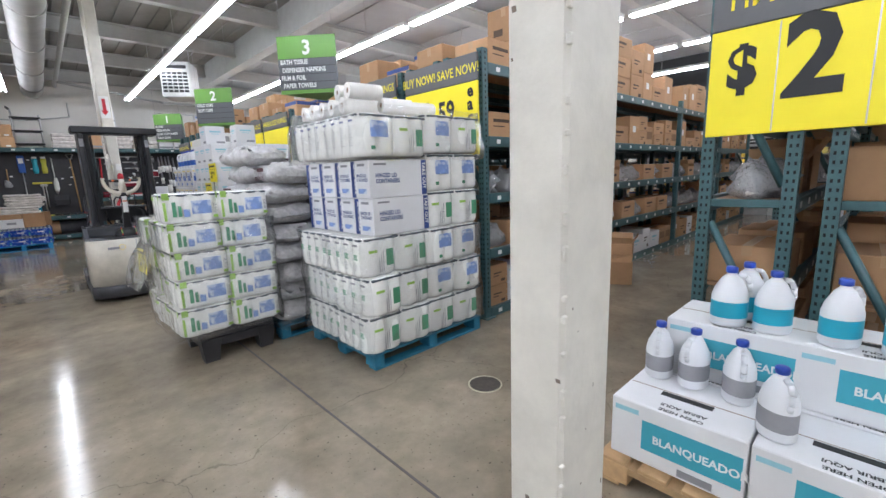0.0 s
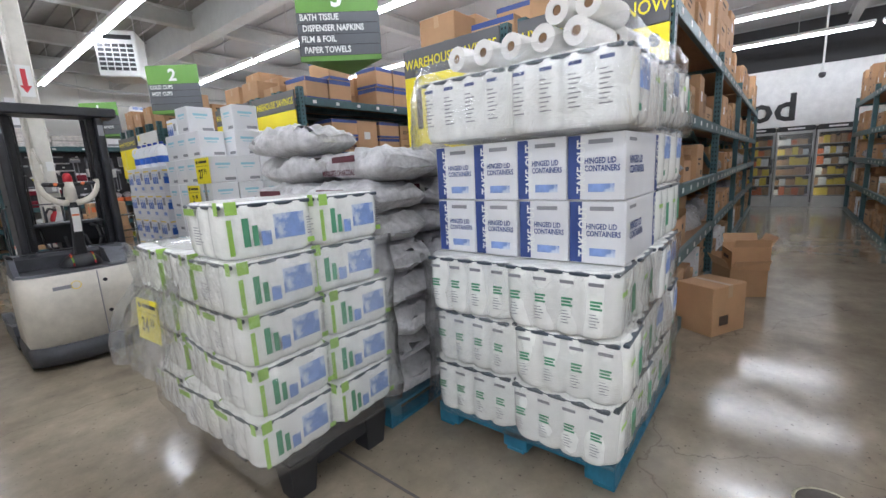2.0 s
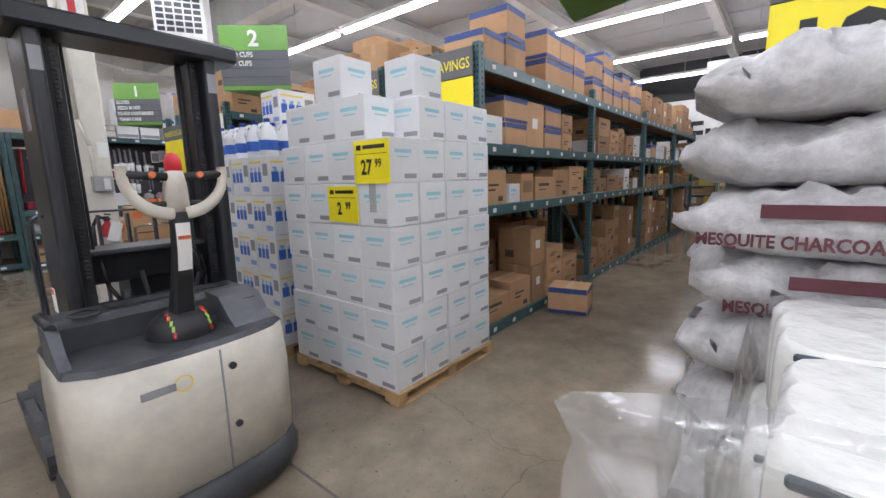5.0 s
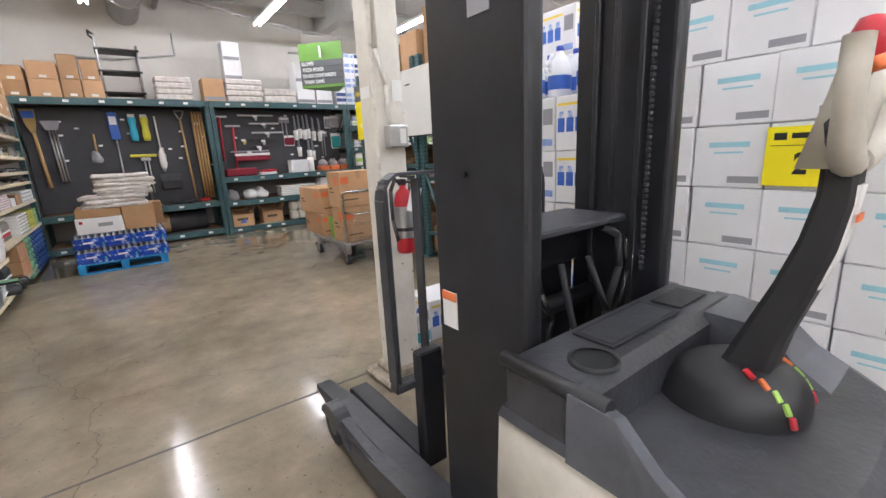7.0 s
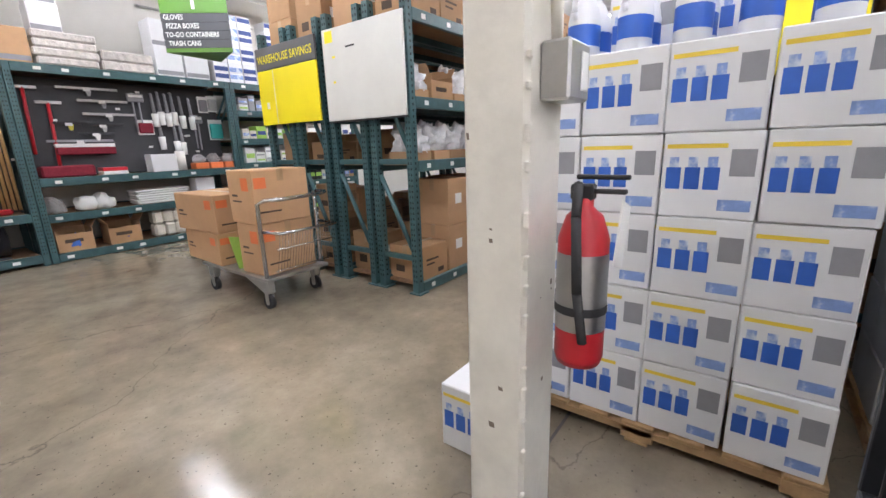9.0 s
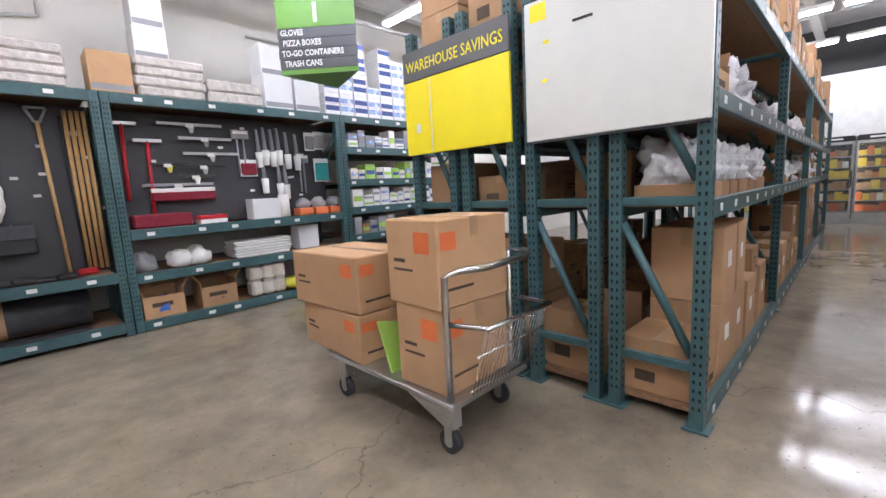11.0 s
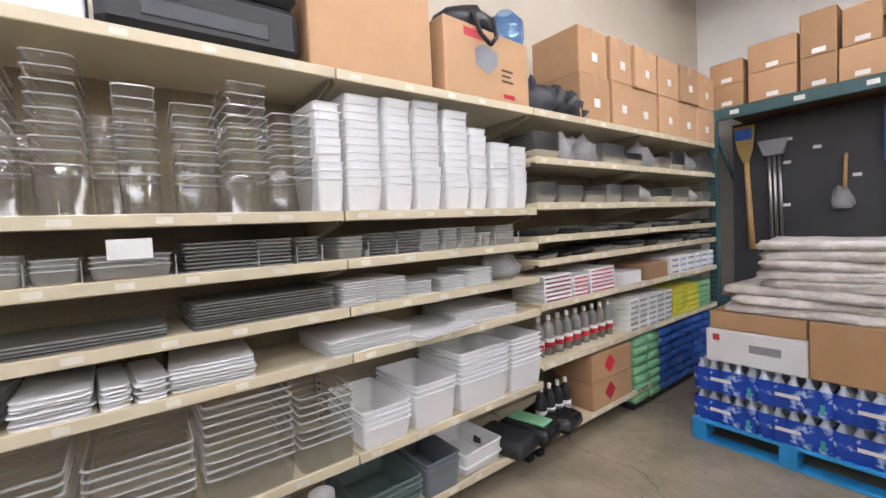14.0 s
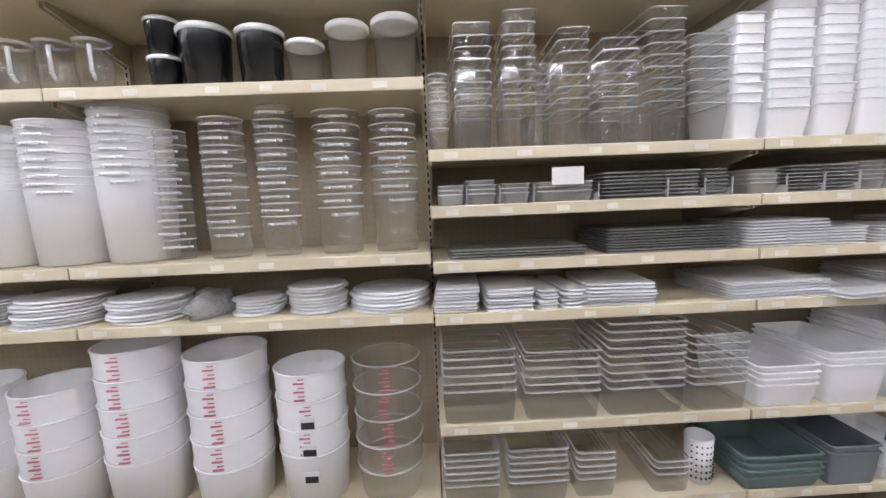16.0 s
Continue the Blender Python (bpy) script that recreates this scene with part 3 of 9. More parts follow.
part("hose", Shape().pipe([(0, 0.02, 0.4), (-0.05, 0.0, 0.42), (-0.085, -0.01, 0.36), (-0.09, -0.02, 0.2), (-0.07, -0.03, 0.08)], 0.011, 8), RUBBER, e)
part("hang_tag", Shape().box(-0.035, -0.002, -0.14, 0.035, 0.002, 0), PAPER, e, "white inspection tag", at=pose(0.045, -0.075, 0.375, 0, 18, 0))
part("strap", Shape().turn([(0.059, 0.13), (0.059, 0.15)], seg=18), RUBBER, e)


# ---- hanging aisle signs ----
def aisle_sign(x, y, number, lines):
    """Three-sided prism on wires; one face looks back down the walkway."""
    a = thing("aisle_sign", pose(x, y, 2.67, 0, 0, -48), f"green and grey aisle {number} sign hung on wires", "aisle sign", "aisle signs")
    w, h = 0.84, 0.76
    tri = [(0, 0), (w, 0), (w / 2, w * 0.8)]

    def prism(z0, z1, grow):
        c = Vector((w / 2, w * 0.27))
        sh = Shape()
        sh.loft([[(c.x + (px - c.x) * grow, c.y + (py - c.y) * grow, z) for px, py in tri] for z in (z0, z1)], 0, False)
        return sh

    part("core", prism(0.004, h, 0.985), SIGN_BLACK, a)
    part("green_panel", prism(0.47, h + 0.004, 1.0), SIGN_GREEN, a)
    part("green_strip", prism(0.0, 0.05, 1.0), SIGN_GREEN, a)
    for k in range(4):
        part("slat", prism(0.056 + k * 0.104, 0.152 + k * 0.104, 1.01 if k % 2 else 1.0), SIGN_GREY, a)
    lettering("number", str(number), 0.26, facing(w / 2, -0.012, 0.52, 0), PAPER, a, "CENTER", 1.0, 0.008)
    for k, line in enumerate(lines):
        lettering("line", line, 0.085, facing(0.035 + (0.0 if k % 2 == 0 else 0.02), -0.016, 0.39 - k * 0.104, 0), PAPER, a, "LEFT", 0.8, 0.002)
    part("wire", Shape().rod((0.05, 0.02, h), (0.05, 0.02, 2.05), 0.003, 5).rod((w - 0.05, 0.02, h), (w - 0.05, 0.02, 2.05), 0.003, 5), ALU, a)
    return a


aisle_sign(2.9, 5.76, 3, ["BATH TISSUE", "DISPENSER NAPKINS", "FILM & FOIL", "PAPER TOWELS"])
aisle_sign(2.9, 10.12, 2, ["COLD CUPS", "HOT CUPS"])
aisle_sign(2.88, 14.53, 1, ["GLOVES", "PIZZA BOXES", "TO-GO CONTAINERS", "TRASH CANS"])

h = thing("unit_heater", pose(2.85, 10.95, 3.35, 0, 0, -30), "white unit heater with a dark grille hung from the roof", "heater")
part("case", Shape().box(-0.3, -0.25, 0, 0.3, 0.35, 0.75, 0, 0.02), FIXTURE, h)
for k in range(6):
    for j in range(5):
        part("louvre", Shape().box(-0.26 + j * 0.105, -0.262, 0.1 + k * 0.075, -0.175 + j * 0.105, -0.25, 0.15 + k * 0.075), BLACK_PLASTIC, h)
part("vent_slot", Shape().box(-0.24, -0.262, 0.6, 0.24, -0.25, 0.67), BLACK_PLASTIC, h)
part("hanger", Shape().rod((-0.25, 0, 0.75), (-0.25, 0, 1.4), 0.01, 6).rod((0.25, 0, 0.75), (0.25, 0, 1.4), 0.01, 6), ALU, h)

a = thing("department_sign", pose(11.2, 6.05, 2.95, 0, 0, -90), "grey hanging sign reading paper products", "sign")
part("panel", Shape().box(0, -0.02, 0, 1.0, 0.02, 0.42, 0, 0.004), SIGN_GREY, a)
part("picture", Shape().box(0.05, -0.025, 0.42, 0.95, 0.02, 0.85, 0, 0.004), WHITE_BOARD, a)
lettering("wording", "PAPER", 0.2, facing(0.5, -0.024, 0.23, 0), PAPER, a, "CENTER", 0.75, 0.003)
lettering("wording", "PRODUCTS", 0.2, facing(0.5, -0.024, 0.05, 0), PAPER, a, "CENTER", 0.75, 0.003)
part("wire", Shape().rod((0.1, 0, 0.85), (0.1, 0, 1.8), 0.004, 5).rod((0.9, 0, 0.85), (0.9, 0, 1.8), 0.004, 5), ALU, a)

# ---- freezer wall at the far end ----
FX = 15.0
s = Shape().box(FX, -3.0, 2.12, FX + 0.2, 12.7, 3.62)
fw = structure("wall_frozen", s, FIXTURE, "white panel wall with black lettering above the freezers", "wall")
lettering("wording", "Frozen", 0.98, facing(FX - 0.012, 6.95, 2.3, -90), SIGN_BLACK, fw, "LEFT", 1.0, 0.02)
lettering("wording", "Food", 0.98, facing(FX - 0.012, 3.6, 2.3, -90), SIGN_BLACK, fw, "LEFT", 1.0, 0.02)
s = Shape().box(FX + 0.05, -3.0, 3.62, FX + 0.2, 12.7, TOP)
structure("bulkhead", s, SIGN_BLACK, "dark bulkhead above the freezer panel", "wall")


def freezer_door(y):
    f = thing("freezer_door", pose(FX, y, 0, 0, 0, -90), "lit glass freezer door with coloured packs on wire shelves", "freezer", "freezer doors")
    w = 0.8
    sh = Shape().box(0, 0, 0.22, 0.05, 0.06, 2.0, 0, 0.006).box(w - 0.05, 0, 0.22, w, 0.06, 2.0, 0, 0.006).box(0.05, 0, 1.93, w - 0.05, 0.06, 2.0).box(0.05, 0, 0.22, w - 0.05, 0.06, 0.28)
    part("frame", sh, FROST, f)
    part("glass", Shape().box(0.05, 0.02, 0.28, w - 0.05, 0.03, 1.93), GLASS, f)
    part("header", Shape().box(0.02, -0.012, 2.0, w - 0.02, 0.05, 2.13, 0, 0.01), SIGN_BLACK, f)
    part("header_words", Shape().box(0.22, -0.016, 2.045, w - 0.22, -0.013, 2.085), PAPER, f)
    part("kick", Shape().box(0, 0, 0, w, 0.1, 0.22), FROST, f)
    part("handle", Shape().box(w - 0.045, -0.03, 0.9, w - 0.02, 0, 1.3, 0, 0.006), BLACK_PLASTIC, f)
    part("cabinet", Shape().box(0, 0.62, 0.1, w, 0.66, 2.1).box(-0.01, 0.06, 0.1, 0.01, 0.62, 2.1).box(0, 0.06, 2.06, w, 0.62, 2.1).box(0, 0.06, 0.1, w, 0.62, 0.2), DARK, f)
    part("lamp", Shape().box(0.012, 0.07, 0.3, 0.035, 0.09, 1.9), FREEZER_GLOW, f)
    cols = [YELLOW_PRINT, ORANGE, CARD_LIGHT, CARD_LIGHT, YELLOW_PRINT, PAPER, CARD]
    for k in range(6):
        z = 0.3 + k * 0.27
        part("shelf", Shape().box(0.01, 0.14, z - 0.02, w - 0.01, 0.6, z), FROST, f)
        sh, x = Shape(), 0.05
        while x < w - 0.16:
            pw = 0.09 + RNG.random() * 0.08
            sh.box(x, 0.18, z, x + pw - 0.008, 0.5, z + 0.12 + RNG.random() * 0.1, RNG.randrange(7), 0.004)
            x += pw
        part("frozen_packs", sh, cols, f)
    return f


protos = [freezer_door(12.6 - 0.82 * k) for k in range(4)]
for k in range(4, 19):
    copy_thing(protos[(k * 3 + k // 4) % 4], pose(FX, 12.6 - 0.82 * k, 0, 0, 0, -90))
c = thing("ceiling_camera", pose(13.6, 1.2, 3.1), "small dome camera on a white drop pole", "camera")
part("pole", Shape().rod((0, 0, 0.1), (0, 0, 1.64), 0.02, 8), FIXTURE, c)
part("dome", Shape().turn([(0.001, 0), (0.05, 0.02), (0.07, 0.07), (0.06, 0.12), (0.001, 0.13)], seg=14), BLACK_PLASTIC, c)

# round floor drain cover
dr = thing("floor_drain", pose(2.31, 1.5, 0), "round dark metal floor drain cover with a pale ring", "drain", kind="structure")
part("ring", Shape().turn([(0.11, 0.0), (0.11, 0.004), (0.122, 0.004), (0.122, 0.0)], seg=28), RING_PAINT, dr)
part("cover", Shape().turn([(0.001, 0.003), (0.11, 0.003)], seg=28), DRAIN_IRON, dr)
# ---- cartons and loose goods used on the racks ----
def carton(w, d, h, body=CARD, style=0, name="carton", label="closed brown cardboard carton with a printed label", group="stacked cartons"):
    """Closed carton, front at -y, standing on its base."""
    t = thing(name, pose(0, 0, -50), label, "box", group)
    sh = Shape().box(-w / 2, -d / 2, 0, w / 2, d / 2, h, 0, 0.006)
    sh.box(-w / 2 + 0.004, -0.0015, h - 0.0005, w / 2 - 0.004, 0.0015, h + 0.001, 1)
    part("body", sh, [body, CARD_DARK], t)
    if body is CARD:
        part("side_label", Shape().plate((-w / 2 - 0.0012, d * 0.3, h * 0.2), (0, -d * 0.28, 0), (0, 0, h * 0.2)), INK, t)
    if body in (CARD, CARD_LIGHT):
        part("packing_tape", Shape().box(-w / 2 - 0.001, -0.028, h * 0.75, w / 2 + 0.001, 0.028, h + 0.0015), TAPE, t)
    sh = Shape()
    f = -d / 2 - 0.0012
    if style == 0:
        sh.plate((-w * 0.3, f, h * 0.55), (w * 0.45, 0, 0), (0, 0, h * 0.06)).plate((-w * 0.3, f, h * 0.42), (w * 0.3, 0, 0), (0, 0, h * 0.05)).plate((w * 0.12, f, h * 0.12), (w * 0.22, 0, 0), (0, 0, h * 0.14))
        part("printing", sh, INK, t)
    elif style == 1:
        for z0, z1 in ((0.0, 0.16), (0.78, 1.0)):
            sh.plate((-w / 2 + 0.004, f, h * z0 + 0.004), (w - 0.008, 0, 0), (0, 0, h * (z1 - z0) - 0.008))
            sh.plate((-w / 2 - 0.0012, d / 2 - 0.004, h * z0 + 0.004), (0, -d + 0.008, 0), (0, 0, h * (z1 - z0) - 0.008))
            sh.plate((w / 2 + 0.0012, -d / 2 + 0.004, h * z0 + 0.004), (0, d - 0.008, 0), (0, 0, h * (z1 - z0) - 0.008))
        part("blue_bands", sh, NAVY, t, "dark blue printed bands")
    elif style == 2:
        sh.plate((-w * 0.35, f, h * 0.62), (w * 0.5, 0, 0), (0, 0, h * 0.12)).plate((-w * 0.35, f, h * 0.45), (w * 0.35, 0, 0), (0, 0, h * 0.04))
        part("printing", sh, CYAN_PALE if body is WHITE_CARD else INK, t)
    elif style == 3:
        sh.plate((-w * 0.18, f, h * 0.45), (w * 0.3, 0, 0), (0, 0, h * 0.22))
        part("shipping_label", sh, PAPER, t, "white paper shipping label")
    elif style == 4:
        # no hole is cut: a flat panel carries the shade of an opening
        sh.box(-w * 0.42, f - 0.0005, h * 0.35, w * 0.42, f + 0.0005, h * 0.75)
        part("cut_window", sh, CARD_DARK, t, "flat dark panel painted as the shaded inside of a torn front")
    return t


def open_carton(w, d, h, bodymat=CARD):
    t = thing("open_carton", pose(0, 0, -50), "open cardboard carton with its flaps raised", "box", "open cartons")
    sh = Shape().box(-w / 2, -d / 2, 0, w / 2, d / 2, 0.006).box(-w / 2, -d / 2, 0, -w / 2 + 0.006, d / 2, h).box(w / 2 - 0.006, -d / 2, 0, w / 2, d / 2, h)
    sh.box(-w / 2 + 0.006, -d / 2, 0, w / 2 - 0.006, -d / 2 + 0.006, h * 0.8).box(-w / 2 + 0.006, d / 2 - 0.006, 0, w / 2 - 0.006, d / 2, h)
    part("body", sh, bodymat, t)
    for sx in (-1, 1):
        part("flap", Shape().box(-0.003, -d / 2 + 0.01, 0, 0.003, d / 2 - 0.01, w * 0.32, 0, 0, pose(sx * (w / 2 - 0.003), 0, h, 0, sx * 35, 0)), CARD_LIGHT, t)
    part("flap", Shape().box(-w / 2 + 0.01, -0.003, 0, w / 2 - 0.01, 0.003, d * 0.35, 0, 0, pose(0, d / 2 - 0.003, h, -30, 0, 0)), CARD_LIGHT, t)
    part("printing", Shape().plate((-w * 0.3, -d / 2 - 0.001, h * 0.4), (w * 0.5, 0, 0), (0, 0, h * 0.16)), INK, t)
    return t


def crumple(rx, ry, rz, seed, seg=18, rings=10, rough=0.35, flat=True):
    """A lumpy bag: a squashed ball pushed in and out by noise."""
    sh, out = Shape(), []
    for a in range(rings + 1):
        th = math.pi * a / rings
        ring = []
        for i in range(seg):
            ph = 2 * math.pi * i / seg
            u = Vector((math.sin(th) * math.cos(ph), math.sin(th) * math.sin(ph), -math.cos(th)))
            k = 1 + rough * noise.noise(u * 2.3 + Vector((seed * 7.1, seed, 0))) + rough * 0.5 * noise.noise(u * 6 + Vector((seed, 3, 1)))
            z = max(u.z * k, -0.62) if flat else u.z * k
            ring.append((u.x * k * rx, u.y * k * ry, (z + 0.62) * rz / 1.62))
        out.append(ring)
    sh.loft(out, 0, True, False)
    return sh


def bag_bundle(seed):
    t = thing("bag_of_goods", pose(0, 0, -50), "crumpled clear plastic bag of pale goods on the rack", "plastic bag", "bagged goods")
    part("goods", crumple(0.12, 0.11, 0.16, seed + 3, 12, 7, 0.5), PAPER, t)
    part("bag", crumple(0.17, 0.15, 0.25, seed, 16, 9, 0.6), BAG_FILM, t)
    return t


def torn_pack(seed):
    t = thing("torn_pack", pose(0, 0, -50), "torn white plastic sack of paper goods in an open carton", "plastic bag", "torn packs")
    part("tray", Shape().box(-0.13, -0.16, 0, 0.13, 0.16, 0.1, 0, 0.004), CARD, t, "cut down brown tray")
    part("white_sack", crumple(0.135, 0.15, 0.26, seed, 26, 16, 0.8), TORN, t, at=pose(0, 0, 0.085))
    return t


def sleeve_stack(seed):
    t = thing("cup_sleeves", pose(0, 0, -50), "leaning sleeves of white cups in plastic", "cup sleeves", "cup sleeves")
    rr = random.Random(seed)
    for k in range(4):
        x = -0.15 + k * 0.095
        h = 0.28 + rr.random() * 0.14
        part("sleeve", Shape().rod((x, 0, 0), (x + rr.uniform(-0.03, 0.03), rr.uniform(-0.05, 0.05), h), 0.043, 10, 0, 0.036), [PAPER, GREY_PLASTIC][k == 5], t)
    return t


BROWN = [carton(0.42, 0.42, 0.34, CARD, 0), carton(0.5, 0.42, 0.26, CARD, 2), carton(0.34, 0.42, 0.42, CARD, 3), carton(0.3, 0.4, 0.22, CARD, 0), carton(0.38, 0.42, 0.48, CARD_LIGHT, 3), carton(0.26, 0.4, 0.3, CARD, 4), carton(0.46, 0.4, 0.19, CARD_LIGHT, 0)]
BANDED = [carton(0.36, 0.42, 0.29, CARD_LIGHT, 1, label="tan carton with dark blue printed bands"), carton(0.44, 0.42, 0.24, CARD_LIGHT, 1, label="tan carton with dark blue printed bands")]
PALE = [carton(0.36, 0.4, 0.28, WHITE_CARD, 2, label="white carton with pale blue print"), carton(0.28, 0.4, 0.36, WHITE_CARD, 0, label="white carton with dark print"), carton(0.24, 0.38, 0.2, WHITE_CARD, 2, label="small white carton with blue print")]
OPEN = [open_carton(0.4, 0.36, 0.3), open_carton(0.34, 0.34, 0.24)]
BAGS = [bag_bundle(k) for k in range(4)]
CUPS = [sleeve_stack(k) for k in range(3)]
TORNS = [torn_pack(k + 2) for k in range(3)]
SIZES = {}
for p in BROWN + BANDED + PALE + OPEN:
    me = [c for c in p.children if c.name.startswith("body")][0].data
    SIZES[p.name] = (max(v.co.x for v in me.vertices) * 2, max(v.co.z for v in me.vertices))
for p in BAGS:
    SIZES[p.name] = (0.34, 0.25)
for p in TORNS:
    SIZES[p.name] = (0.27, 0.4)
for p in CUPS:
    SIZES[p.name] = (0.42, 0.42)


def put(proto, x, y, z, turn=0.0):
    return copy_thing(proto, pose(x, y, z, 0, 0, turn))


class Heap:
    """Far goods that nobody could count, gathered into one mesh."""

    def __init__(self):
        self.v, self.f, self.m, self.s, self.mats = [], [], [], [], []

    def add(self, proto, m):
        for c in proto.children:
            me, n = c.data, len(self.v)
            for mt in me.materials:
                if mt not in self.mats:
                    self.mats.append(mt)
            slots = [self.mats.index(mt) for mt in me.materials]
            self.v += [tuple(m @ v.co) for v in me.vertices]
            for p in me.polygons:
                self.f.append([n + i for i in p.vertices]), self.m.append(slots[p.material_index]), self.s.append(p.use_smooth)

    def done(self, label):
        me = bpy.data.meshes.new("rack_goods")
        me.from_pydata(self.v, [], self.f)
        for mt in self.mats:
            me.materials.append(mt)
        me.polygons.foreach_set("material_index", self.m)
        me.polygons.foreach_set("use_smooth", self.s)
        tagged(new("rack_goods", me), label, "goods", kind="stuff")


def fill(x0, x1, y, z, gap, faces_south, mix, rr, full=0.9, heap=None):
    """Stand goods side by side along x on a level, fronts on the aisle."""
    x = x0 + 0.03
    while x < x1 - 0.22:
        p = rr.choice(mix)
        w, h = SIZES[p.name]
        if h > gap - 0.02 or x + w > x1:
            small = [q for q in mix if SIZES[q.name][1] < gap - 0.02 and x + SIZES[q.name][0] <= x1]
            if not small:
                break
            p = rr.choice(small)
            w, h = SIZES[p.name]
        if rr.random() < full:
            loose = p in BAGS or p in CUPS or p in OPEN
            n = 1 if p in OPEN else max(1, int((gap - 0.02) / (h + 0.004)))
            n = min(n, rr.choice((1, 2, 3, 3)) if not loose else rr.choice((1, 1, 2)))
            if p in CUPS or p in TORNS:
                n = 1
            depth = 0.25 + rr.random() * 0.03
            for k in range(n):
                m = pose(x + w / 2 + rr.uniform(-0.006, 0.006), y + (depth if faces_south else -depth), z + k * (h * (0.8 if p in BAGS else 1) + 0.003), 0, 0, (0 if faces_south else 180) + rr.uniform(-2.5, 2.5) + (rr.uniform(-40, 40) if p in BAGS else 0))
                if heap:
                    heap.add(p, m)
                else:
                    copy_thing(p, m)
        x += w + 0.012 + rr.random() * 0.03


def pallet_rack(x0, ya, yb, bays, levels, height, label):
    """One row of rack frames and beams between y = ya and yb."""
    B = 2.72
    r = thing("pallet_rack", pose(x0, 0, 0), label, "rack", "pallet racks")
    d = yb - ya
    post = Shape().box(0, 0, 0.012, 0.075, 0.012, height).box(0, 0.058, 0.012, 0.075, 0.07, height).box(0, 0.012, 0.012, 0.012, 0.058, height)
    post.box(-0.02, -0.03, 0, 0.12, 0.1, 0.012)
    post = post.mesh("upright", TEAL)
    holes = Shape()
    k = 0
    while 0.12 + k * 0.05 < height - 0.04:
        z = 0.12 + k * 0.05
        for yy in (0.02, 0.05):
            holes.plate((-0.0015, yy - 0.006, z), (0, 0.012, 0), (0, 0.0, 0.02))
        holes.plate((0.03, -0.0015, z), (0.016, 0, 0), (0, 0, 0.02))
        holes.plate((0.03, 0.0715, z), (0.016, 0, 0), (0, 0, 0.02))
        k += 1
    holes = holes.mesh("holes", HOLE)
    for k in range(bays + 1):
        for y in (ya, yb - 0.07):
            u = part("upright", post, None, r, at=pose(k * B, y, 0))
            if k < 2:
                tagged(part("slot_holes", holes, None, u), kind="stuff")
        if k < 2 or k == bays:
            for z in (0.32, 1.22, height - 0.2):
                part("crossbar", Shape().box(k * B + 0.02, ya + 0.07, z, k * B + 0.055, yb - 0.07, z + 0.05, 0, 0.004), TEAL, r)
            for za, zb in ((1.12, 0.4), (2.1, 1.35)):
                part("brace", Shape().rod((k * B + 0.037, yb - 0.07, za), (k * B + 0.037, ya + 0.07, zb), 0.024, 6), TEAL, r)
    beam_len = B - 0.08
    plain = Shape().box(0, 0, 0, beam_len, 0.045, 0.1, 0, 0.005)
    front, back = Shape().box(0, 0, 0, beam_len, 0.045, 0.1, 0, 0.005), Shape().box(0, 0, 0, beam_len, 0.045, 0.1, 0, 0.005)
    for j in range(7):
        xx = 0.12 + j * 0.37
        front.box(xx, -0.003, 0.03, xx + 0.055, 0.0005, 0.07, 1)
        back.box(xx, 0.0445, 0.03, xx + 0.055, 0.048, 0.07, 1)
    plain, front, back = plain.mesh("beam", TEAL), front.mesh("beam", [TEAL, PAPER]), back.mesh("beam", [TEAL, PAPER])
    for k in range(bays):
        for z in levels:
            for y in (ya, yb - 0.045):
                part("beam", (front if y == ya else back) if k < 3 else plain, None, r, at=pose(k * B + 0.08, y, z - 0.1))
            part("deck", Shape().box(k * B + 0.08, ya + 0.045, z - 0.04, (k + 1) * B, yb - 0.045, z - 0.02), CHIPBOARD, r)
    return r


def endcap_board(x, ya, yb, z0, z1, zh, words, label):
    """Price board hung on the end of a rack: yellow field under a grey header."""
    b = thing("price_board", pose(x, yb, 0, 0, 0, -90), label, "price sign", "price boards")
    w = yb - ya
    if zh > z1:
        part("header", Shape().box(0, -0.012, z1 + 0.004, w, 0.012, zh, 0, 0.004), BOARD_GREY, b, "grey header panel with yellow words")
        lettering("wording", words, (zh - z1) * 0.5, facing(w / 2, -0.0145, z1 + (zh - z1) * 0.3, 0), YELLOW, b, "CENTER", 0.82 * w / 1.05, 0.001)
    part("board", Shape().box(0, -0.01, z0, w, 0.01, z1, 0, 0.003), YELLOW, b, "bright yellow board")
    return b, w


L4, L5 = (0.1, 1.25, 1.8, 2.5), (0.1, 0.72, 1.28, 1.83, 2.5)
GREEN_RACK = "teal steel pallet rack with chipboard decks full of cartons"
ROWS = (
    (3.35, (0.02, 0.52), (-0.6, -0.1), L5, 4),
    (3.33, (2.36, 2.88), (2.96, 3.47), L5, 4),
    (3.33, (3.56, 4.06), (4.14, 4.66), L4, 4),
    (3.38, (6.58, 7.08), (7.14, 7.65), L4, 4),
    (3.38, (7.74, 8.24), (8.3, 8.83), L4, 4),
    (3.09, (10.56, 11.07), (11.13, 11.63), L4, 4),
    (3.09, (11.71, 12.2), (12.26, 12.75), L4, 3),
)
for x0, a, b, lv, n in ROWS:
    for ya, yb in (a, b):
        pallet_rack(x0, ya, yb, n, lv, 2.62, GREEN_RACK)

